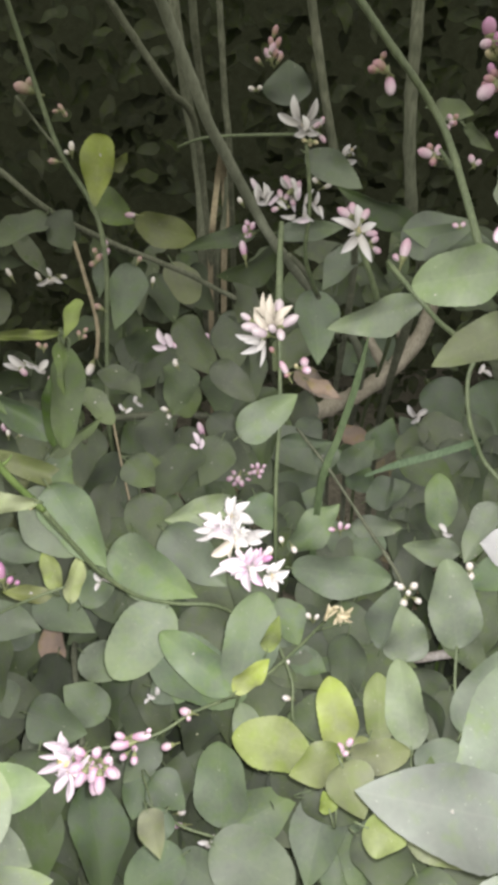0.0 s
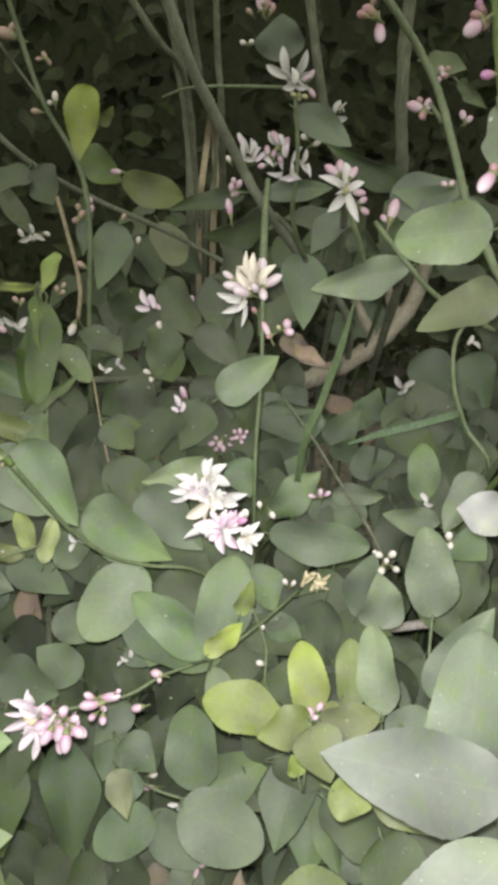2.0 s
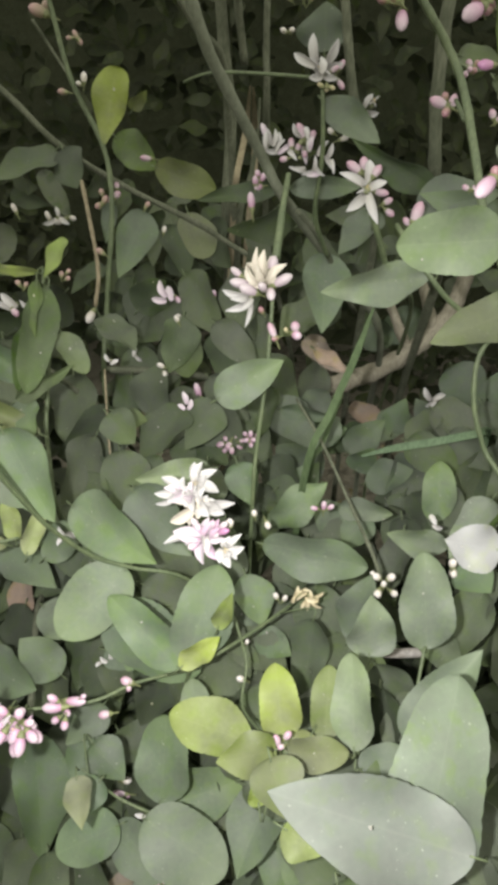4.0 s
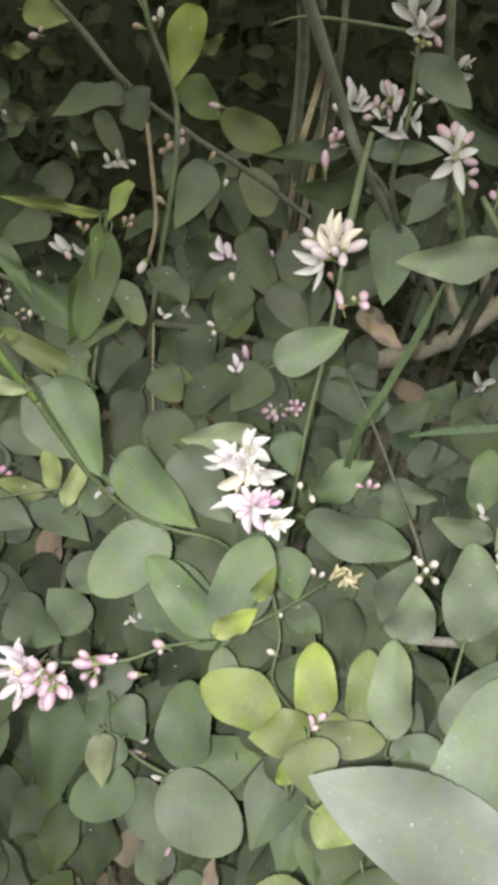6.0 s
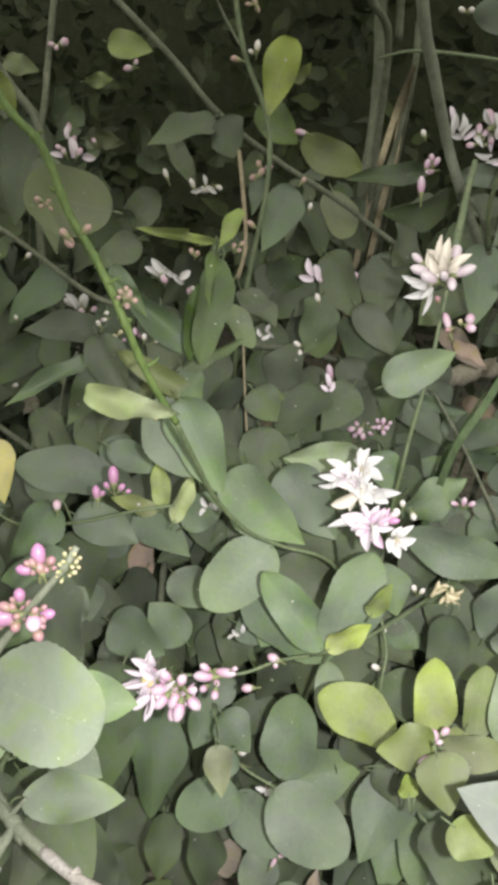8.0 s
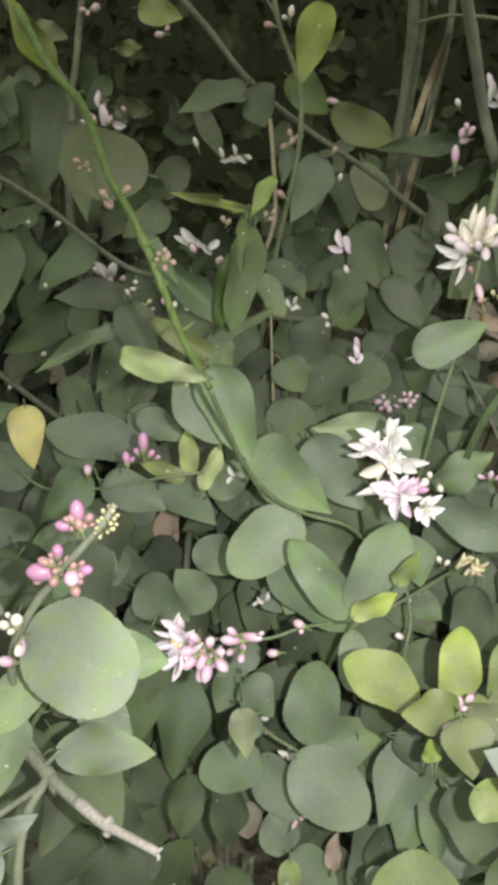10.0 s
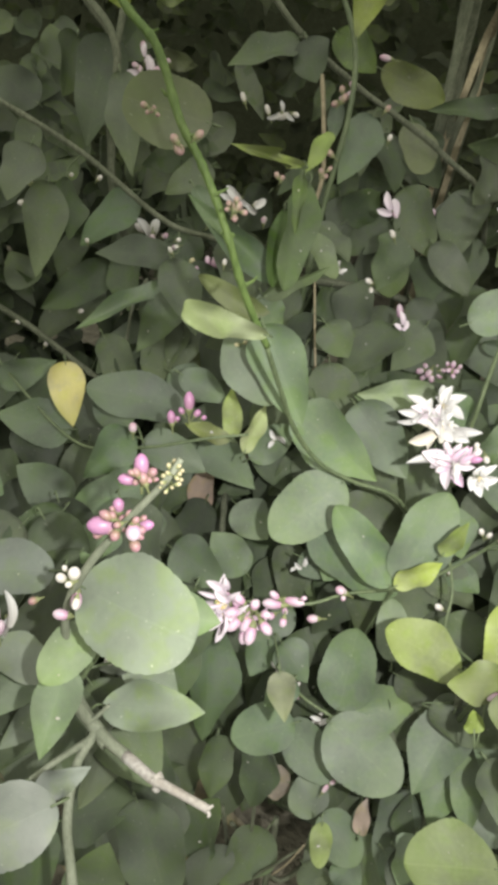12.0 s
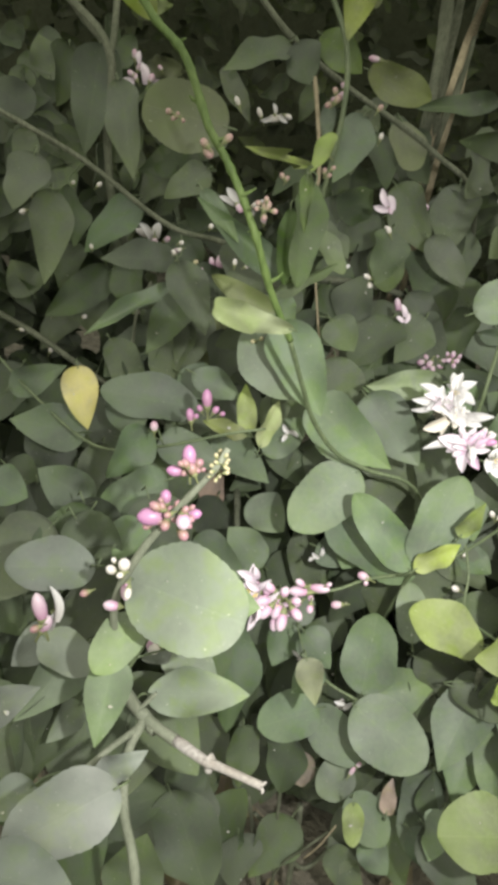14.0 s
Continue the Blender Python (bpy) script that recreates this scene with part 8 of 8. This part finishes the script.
heart = blossom(mid, "white", (-0.088, 0.525, 0.712), 0.0042)
petal(heart, "white", (-0.088, 0.522, 0.715), (-0.86, -0.08, 0.50), 0.0080, 0.0040)
petal(heart, "white", (-0.083, 0.528, 0.716), (0.14, 0.38, 0.91), 0.0090, 0.0040)
petal(heart, "white", (-0.091, 0.517, 0.714), (-0.72, -0.63, -0.29), 0.0059, 0.0035)
heart = blossom(left, "white", (-0.136, 0.580, 0.798), 0.0056)
petal(heart, "white", (-0.138, 0.578, 0.804), (-0.72, 0.08, 0.69), 0.0100, 0.0045)
petal(heart, "white", (-0.130, 0.581, 0.799), (0.99, -0.16, -0.02), 0.0110, 0.0045)
petal(heart, "white", (-0.137, 0.571, 0.799), (-0.47, -0.73, -0.49), 0.0079, 0.0040)
heart = blossom(back, "white", (-0.121, 0.696, 0.919), 0.0058)
petal(heart, "white", (-0.123, 0.691, 0.923), (-0.63, 0.15, 0.76), 0.0082, 0.0036)
petal(heart, "white", (-0.117, 0.694, 0.918), (0.83, 0.20, 0.51), 0.0083, 0.0036)
heart = blossom(back, "blush", (-0.053, 0.719, 0.870), 0.0061)
petal(heart, "blush", (-0.054, 0.718, 0.876), (-0.32, 0.30, 0.90), 0.0130, 0.0054)
petal(heart, "blush", (-0.049, 0.719, 0.869), (0.30, 0.38, 0.87), 0.0109, 0.0049)
petal(heart, "blush", (-0.056, 0.710, 0.870), (-0.83, -0.03, 0.56), 0.0087, 0.0043)
heart = blossom(mid, "faded", (0.074, 0.563, 0.776), 0.0057)
petal(heart, "faded", (0.071, 0.560, 0.782), (0.23, 0.23, 0.94), 0.0100, 0.0035)
petal(heart, "faded", (0.076, 0.561, 0.776), (-0.83, -0.45, -0.33), 0.0111, 0.0030)
petal(heart, "faded", (0.069, 0.554, 0.777), (-0.31, -0.65, -0.69), 0.0090, 0.0030)
petal(heart, "faded", (0.079, 0.565, 0.779), (0.90, -0.05, 0.42), 0.0081, 0.0035)
heart = blossom(mid, "faded", (0.085, 0.558, 0.775), 0.0063)
petal(heart, "faded", (0.083, 0.556, 0.782), (-0.10, 0.24, 0.96), 0.0110, 0.0035)
petal(heart, "faded", (0.088, 0.556, 0.773), (0.75, -0.50, -0.42), 0.0140, 0.0030)
petal(heart, "faded", (0.081, 0.550, 0.778), (0.27, -0.66, -0.71), 0.0119, 0.0040)
petal(heart, "faded", (0.091, 0.561, 0.780), (0.87, -0.01, 0.49), 0.0100, 0.0025)
petal(heart, "faded", (0.085, 0.550, 0.783), (-0.97, -0.22, 0.10), 0.0099, 0.0044)
petal(heart, "faded", (0.078, 0.554, 0.773), (-0.47, -0.62, -0.63), 0.0090, 0.0030)
heart = blossom(main, "blush", (0.037, 0.735, 1.116), 0.0104)
petal(heart, "white", (0.033, 0.734, 1.125), (-0.61, 0.14, 0.78), 0.0128, 0.0046)
petal(heart, "white", (0.041, 0.738, 1.124), (-0.32, 0.22, 0.92), 0.0124, 0.0043)
petal(heart, "blush", (0.046, 0.727, 1.117), (0.12, 0.24, 0.96), 0.0103, 0.0035)
petal(heart, "white", (0.062, 0.734, 1.111), (0.34, 0.21, 0.91), 0.0130, 0.0043)
petal(heart, "white", (0.065, 0.717, 1.103), (0.38, -0.64, -0.67), 0.0123, 0.0032)
petal(heart, "blush", (0.005, 0.737, 1.123), (-0.38, 0.21, 0.90), 0.0124, 0.0043)
petal(heart, "white", (0.008, 0.730, 1.116), (-0.19, 0.24, 0.95), 0.0148, 0.0039)
heart = blossom(main, "white", (0.037, 0.734, 1.104), 0.0080)
petal(heart, "white", (0.015, 0.737, 1.118), (0.22, 0.23, 0.95), 0.0149, 0.0036)
petal(heart, "white", (0.020, 0.738, 1.112), (0.50, 0.18, 0.85), 0.0130, 0.0033)
petal(heart, "white", (0.036, 0.722, 1.098), (-0.95, -0.30, -0.05), 0.0139, 0.0032)
petal(heart, "white", (0.047, 0.730, 1.093), (-0.91, -0.38, -0.19), 0.0151, 0.0036)
petal(heart, "white", (0.050, 0.722, 1.102), (0.12, 0.24, 0.96), 0.0128, 0.0032)
petal(heart, "white", (0.031, 0.735, 1.109), (-0.10, 0.24, 0.96), 0.0105, 0.0033)
petal(heart, "white", (0.055, 0.725, 1.096), (0.50, -0.61, -0.62), 0.0115, 0.0032)
heart = blossom(back, "white", (-0.234, 0.901, 0.996), 0.0097)
petal(heart, "white", (-0.241, 0.893, 0.992), (-0.69, -0.62, -0.38), 0.0139, 0.0051)
petal(heart, "white", (-0.235, 0.905, 1.002), (-0.25, 0.26, 0.93), 0.0115, 0.0045)
petal(heart, "white", (-0.223, 0.894, 0.995), (0.79, -0.44, -0.43), 0.0139, 0.0051)
heart = blossom(mid, "blush", (-0.130, 0.384, 0.795), 0.0090)
petal(heart, "blush", (-0.133, 0.387, 0.807), (-0.92, -0.21, 0.33), 0.0129, 0.0046)
petal(heart, "blush", (-0.135, 0.385, 0.799), (-0.93, -0.31, 0.19), 0.0153, 0.0034)
petal(heart, "blush", (-0.133, 0.376, 0.798), (-0.88, -0.48, -0.05), 0.0159, 0.0030)
petal(heart, "blush", (-0.128, 0.379, 0.786), (-0.37, -0.75, -0.54), 0.0138, 0.0050)
petal(heart, "blush", (-0.120, 0.370, 0.790), (0.19, -0.74, -0.65), 0.0135, 0.0030)
petal(heart, "blush", (-0.127, 0.391, 0.807), (-0.35, 0.29, 0.89), 0.0115, 0.0046)
petal(heart, "blush", (-0.127, 0.384, 0.802), (-0.89, -0.13, 0.43), 0.0129, 0.0053)
heart = blossom(main, "cream", (0.022, 0.637, 1.021), 0.0100)
petal(heart, "cream", (0.015, 0.639, 1.035), (-0.37, 0.44, 0.82), 0.0283, 0.0056)
petal(heart, "cream", (0.019, 0.637, 1.035), (-0.20, 0.32, 0.93), 0.0261, 0.0081)
petal(heart, "cream", (0.029, 0.634, 1.033), (0.53, 0.11, 0.84), 0.0199, 0.0072)
petal(heart, "cream", (0.010, 0.633, 1.028), (-0.85, 0.09, 0.52), 0.0222, 0.0087)
petal(heart, "cream", (0.023, 0.640, 1.032), (0.09, 0.63, 0.77), 0.0232, 0.0062)
petal(heart, "cream", (0.012, 0.639, 1.031), (-0.58, 0.54, 0.62), 0.0255, 0.0053)
petal(heart, "cream", (0.026, 0.631, 1.030), (0.47, -0.23, 0.85), 0.0135, 0.0068)
petal(heart, "cream", (0.013, 0.629, 1.026), (-0.80, -0.25, 0.55), 0.0171, 0.0068)
petal(heart, "cream", (0.018, 0.631, 1.030), (-0.40, -0.17, 0.90), 0.0186, 0.0062)
heart = blossom(main, "white", (0.012, 0.625, 1.015), 0.0085)
petal(heart, "white", (-0.001, 0.625, 1.017), (-0.99, -0.05, 0.10), 0.0201, 0.0053)
petal(heart, "white", (0.005, 0.618, 1.009), (-0.64, -0.64, -0.43), 0.0197, 0.0062)
petal(heart, "white", (0.011, 0.617, 1.004), (-0.05, -0.61, -0.79), 0.0225, 0.0037)
petal(heart, "white", (0.005, 0.619, 1.015), (-0.74, -0.67, 0.06), 0.0171, 0.0056)
petal(heart, "white", (0.009, 0.617, 1.011), (-0.38, -0.89, -0.25), 0.0165, 0.0046)
heart = blossom(mid, "white", (-0.013, 0.533, 0.896), 0.0085)
petal(heart, "white", (-0.015, 0.534, 0.906), (-0.23, 0.34, 0.91), 0.0183, 0.0066)
petal(heart, "white", (-0.013, 0.532, 0.907), (0.06, 0.12, 0.99), 0.0178, 0.0070)
petal(heart, "white", (-0.008, 0.532, 0.905), (0.61, 0.12, 0.79), 0.0172, 0.0076)
petal(heart, "white", (-0.005, 0.528, 0.899), (0.92, -0.35, 0.17), 0.0180, 0.0085)
petal(heart, "white", (-0.013, 0.523, 0.897), (0.06, -0.98, -0.18), 0.0170, 0.0073)
petal(heart, "white", (-0.016, 0.534, 0.901), (-0.58, 0.58, 0.58), 0.0108, 0.0057)
petal(heart, "white", (-0.010, 0.528, 0.903), (0.46, -0.46, 0.76), 0.0136, 0.0064)
heart = blossom(mid, "white", (-0.023, 0.528, 0.892), 0.0085)
petal(heart, "white", (-0.030, 0.527, 0.899), (-0.84, 0.20, 0.50), 0.0209, 0.0072)
petal(heart, "white", (-0.032, 0.522, 0.893), (-0.97, -0.24, -0.05), 0.0215, 0.0064)
petal(heart, "white", (-0.032, 0.522, 0.889), (-0.84, -0.31, -0.44), 0.0235, 0.0038)
petal(heart, "blush", (-0.028, 0.522, 0.897), (-0.77, -0.42, 0.49), 0.0149, 0.0069)
petal(heart, "white", (-0.027, 0.520, 0.892), (-0.65, -0.71, -0.26), 0.0160, 0.0064)
petal(heart, "blush", (-0.025, 0.518, 0.894), (-0.36, -0.93, 0.00), 0.0145, 0.0069)
petal(heart, "white", (-0.026, 0.528, 0.897), (-0.72, 0.54, 0.45), 0.0116, 0.0064)
petal(heart, "white", (-0.021, 0.518, 0.894), (0.15, -0.99, 0.00), 0.0137, 0.0072)
petal(heart, "white", (-0.023, 0.527, 0.899), (-0.18, 0.37, 0.91), 0.0114, 0.0057)
heart = blossom(mid, "white", (-0.011, 0.527, 0.883), 0.0090)
petal(heart, "cream", (-0.021, 0.518, 0.878), (-0.78, -0.42, -0.46), 0.0225, 0.0086)
petal(heart, "white", (-0.007, 0.518, 0.885), (0.64, -0.77, -0.06), 0.0163, 0.0086)
petal(heart, "cream", (-0.014, 0.520, 0.887), (-0.64, -0.71, 0.28), 0.0146, 0.0080)
petal(heart, "white", (0.007, 0.522, 0.888), (0.93, -0.13, 0.34), 0.0245, 0.0070)
petal(heart, "white", (0.003, 0.520, 0.885), (0.84, -0.54, -0.06), 0.0173, 0.0089)
petal(heart, "white", (-0.010, 0.522, 0.891), (0.09, -0.26, 0.96), 0.0119, 0.0073)
petal(heart, "cream", (-0.015, 0.519, 0.877), (-0.38, -0.61, -0.69), 0.0136, 0.0054)
petal(heart, "white", (-0.007, 0.523, 0.889), (0.59, -0.20, 0.78), 0.0106, 0.0070)
petal(heart, "white", (-0.002, 0.524, 0.887), (0.89, 0.00, 0.45), 0.0116, 0.0064)
petal(heart, "cream", (-0.009, 0.518, 0.883), (0.15, -0.96, -0.22), 0.0140, 0.0070)
heart = blossom(mid, "white", (-0.016, 0.527, 0.889), 0.0080)
petal(heart, "white", (-0.019, 0.522, 0.896), (-0.65, -0.22, 0.73), 0.0143, 0.0061)
petal(heart, "blush", (-0.017, 0.522, 0.897), (-0.09, -0.09, 0.99), 0.0115, 0.0056)
petal(heart, "white", (-0.011, 0.521, 0.895), (0.58, -0.33, 0.74), 0.0126, 0.0061)
petal(heart, "cream", (-0.018, 0.518, 0.891), (-0.54, -0.84, 0.08), 0.0136, 0.0059)
petal(heart, "white", (-0.014, 0.516, 0.891), (0.07, -0.99, -0.07), 0.0146, 0.0064)
petal(heart, "blush", (-0.017, 0.517, 0.895), (-0.44, -0.75, 0.50), 0.0167, 0.0054)
heart = blossom(mid, "blush", (0.002, 0.489, 0.883), 0.0080)
petal(heart, "blush", (-0.004, 0.486, 0.890), (-0.50, 0.00, 0.86), 0.0144, 0.0054)
petal(heart, "blush", (0.003, 0.485, 0.891), (0.33, -0.13, 0.93), 0.0156, 0.0054)
petal(heart, "pink", (0.006, 0.484, 0.890), (0.63, -0.19, 0.75), 0.0165, 0.0047)
petal(heart, "blush", (-0.005, 0.482, 0.885), (-0.76, -0.61, 0.23), 0.0137, 0.0058)
petal(heart, "pink", (-0.004, 0.481, 0.882), (-0.58, -0.74, -0.33), 0.0126, 0.0051)
petal(heart, "white", (0.002, 0.479, 0.883), (0.29, -0.93, -0.22), 0.0145, 0.0051)
petal(heart, "blush", (0.007, 0.483, 0.885), (0.88, -0.44, 0.15), 0.0141, 0.0054)
petal(heart, "pink", (0.001, 0.483, 0.891), (0.06, -0.32, 0.95), 0.0165, 0.0042)
petal(heart, "blush", (-0.007, 0.481, 0.888), (-0.67, -0.55, 0.49), 0.0170, 0.0047)
heart = blossom(mid, "pink", (-0.000, 0.493, 0.879), 0.0096)
petal(heart, "blush", (-0.011, 0.488, 0.883), (-0.98, -0.09, 0.18), 0.0233, 0.0114)
petal(heart, "white", (-0.014, 0.488, 0.881), (-1.00, -0.07, -0.04), 0.0292, 0.0069)
petal(heart, "blush", (0.001, 0.491, 0.889), (0.06, 0.26, 0.96), 0.0162, 0.0066)
petal(heart, "pink", (0.005, 0.490, 0.889), (0.55, 0.16, 0.82), 0.0190, 0.0069)
petal(heart, "blush", (-0.001, 0.482, 0.875), (-0.10, -0.73, -0.68), 0.0200, 0.0076)
petal(heart, "pink", (0.005, 0.483, 0.877), (0.55, -0.67, -0.50), 0.0187, 0.0072)
petal(heart, "blush", (-0.006, 0.488, 0.885), (-0.82, -0.14, 0.55), 0.0151, 0.0076)
petal(heart, "blush", (0.005, 0.488, 0.885), (0.80, -0.15, 0.58), 0.0143, 0.0066)
petal(heart, "blush", (-0.007, 0.486, 0.880), (-0.93, -0.33, -0.13), 0.0156, 0.0069)
heart = blossom(mid, "white", (0.016, 0.477, 0.882), 0.0075)
petal(heart, "white", (0.020, 0.475, 0.890), (0.66, 0.18, 0.72), 0.0172, 0.0053)
petal(heart, "white", (0.022, 0.472, 0.887), (0.89, -0.25, 0.38), 0.0164, 0.0070)
petal(heart, "white", (0.018, 0.469, 0.881), (0.42, -0.77, -0.49), 0.0149, 0.0068)
petal(heart, "white", (0.020, 0.471, 0.883), (0.86, -0.43, -0.26), 0.0120, 0.0047)
petal(heart, "white", (0.014, 0.469, 0.883), (-0.10, -0.98, -0.20), 0.0107, 0.0065)
petal(heart, "white", (0.018, 0.469, 0.886), (0.49, -0.81, 0.32), 0.0128, 0.0056)
petal(heart, "white", (0.016, 0.474, 0.889), (0.22, 0.00, 0.98), 0.0096, 0.0050)

# grass
blade("grass", 0.0066, (0.115, 0.711, 0.987), (0.102, 0.688, 0.944), (0.087, 0.675, 0.898), (0.069, 0.668, 0.822), (0.069, 0.728, 0.511), (0.079, 0.768, 0.180))
blade("blue", 0.0078, (0.128, 0.744, 0.816), (0.158, 0.745, 0.828), (0.199, 0.746, 0.840), (0.238, 0.752, 0.850), (0.262, 0.790, 0.835), (0.275, 0.840, 0.780), (0.285, 0.900, 0.489), (0.290, 0.940, 0.180))
blade("straw", 0.0075, (-0.032, 0.991, 1.139), (-0.040, 1.051, 1.085), (-0.047, 1.029, 1.027), (-0.053, 1.073, 0.960), (-0.057, 1.133, 0.592), (-0.047, 1.173, 0.180))
blade("straw", 0.0085, (-0.030, 1.008, 1.136), (-0.033, 1.107, 1.076), (-0.031, 1.105, 1.015), (-0.036, 1.120, 0.940), (-0.040, 1.150, 0.592), (-0.030, 1.190, 0.180))
blade("grass", 0.0054, (0.102, 0.764, 0.875), (0.085, 0.739, 0.827), (0.076, 0.738, 0.784), (0.076, 0.798, 0.492), (0.086, 0.838, 0.180))


# ---- the inside of the shrub and the hedge behind it ----
FRONT = ((0.15, 0.60), (0.4, 0.56), (0.6, 0.52), (0.7, 0.57), (0.8, 0.65), (0.9, 0.78), (1.0, 0.95), (1.1, 1.10), (1.25, 1.2), (1.9, 1.35))
HOLLOW = Vector((-0.31, 1.07, 0.98))
EYES = (Vector((0.01, 0.03, 1.21)), Vector((0.04, 0.10, 1.19)), Vector((-0.09, 0.02, 1.175)))


def front(z):
    for (za, ya), (zb, yb) in zip(FRONT, FRONT[1:]):
        if z <= zb:
            return ya + (yb - ya) * max(0, z - za) / (zb - za)
    return FRONT[-1][1]


def clearance():
    """For each place from which one looks in: the directions, distances and angular sizes of what must stay in sight."""
    rows = []
    for eye in EYES:
        way = np.array([tuple(c - eye) for c, _ in KEEP])
        far_off = np.linalg.norm(way, axis=1)
        rows.append((np.array(eye), way / far_off[:, None], far_off, np.array([r for _, r in KEEP]) / far_off))
    return rows


def hides(place, size, rows):
    for eye, way, far_off, wide in rows:
        v = np.array(place) - eye
        d = np.linalg.norm(v)
        close = np.arccos(np.clip(way @ (v / d), -1, 1)) < wide + 0.42 * size / d
        if (close & (far_off > d - 0.022)).any():
            return True
    return False


def inner_poses(count, seed, deep, sizes, low, high):
    r = random.Random(seed)
    rows = clearance()
    poses = []
    for _ in range(count * 12):
        if len(poses) >= count:
            break
        z = r.uniform(low, high)
        y = front(z) + deep * r.random() ** 1.5
        x = r.uniform(-0.62, 0.62) * (0.55 + 0.8 * y) - 0.05
        if z > 0.98 or z > 0.86 and r.random() < 0.6:
            continue
        size = r.uniform(*sizes)
        middle = Vector((x, y, z))
        if (middle - HOLLOW).length < 0.16:
            continue
        if hides(middle, size, rows):
            continue
        way = Vector((r.uniform(-1, 1), r.uniform(-0.9, 0.2), r.uniform(-1.1, 0.2))).normalized()
        poses.append(leaf_pose(middle - way * size / 2, middle + way * size / 2, size * r.uniform(0.34, 0.50), math.radians(r.uniform(-60, 60))))
    return poses


scattered("inner_foliage", "lemon leaves deep inside the shrub, shade put into their colour", "foliage", inner_poses(4200, 21, 0.42, (0.055, 0.10), 0.22, 1.35), FOLIAGE_SHADED)


def hedge_poses():
    r = random.Random(33)
    poses = []
    for _ in range(5200):
        middle = Vector((r.uniform(-1.7, 1.5), r.uniform(1.95, 2.55), GROUND + 2.4 * r.random() ** 1.1))
        way = Vector((r.uniform(-1, 1), r.uniform(-0.5, 0.3), r.uniform(-1, 0.4))).normalized()
        size = r.uniform(0.045, 0.085)
        poses.append(leaf_pose(middle - way * size / 2, middle + way * size / 2, size * r.uniform(0.35, 0.5), math.radians(r.uniform(-70, 70))))
    return poses


scattered("hedge", "dense hedge leaves behind the shrub, night dark put into their colour", "hedge", hedge_poses(), HEDGE_SHADED, 8, 2)


def speck_poses():
    """Small bits of petals that have fallen on the leaves."""
    r = random.Random(11)
    poses = []
    for m in r.sample(BLADES, 170):
        at = m @ Vector((r.uniform(0.15, 0.85), r.uniform(-0.25, 0.25), 0.05))
        way = Vector((r.uniform(-1, 1), r.uniform(-0.3, 0.3), r.uniform(-1, 1))).normalized()
        size = 0.0012 + 0.0024 * r.random() ** 3
        poses.append(leaf_pose(at - way * size / 2, at + way * size / 2, size * r.uniform(0.45, 0.9), r.uniform(-0.5, 0.5)))
    return poses


BITS = leaf_material("petal_bits", (0.21, 0.205, 0.185), (0.28, 0.275, 0.26), (0.3, 0.3, 0.28), 0.6, 0.3, True)
scattered("petal_bits", "small white bits of fallen petals on leaves", "petal bits", speck_poses(), BITS, 4, 2)
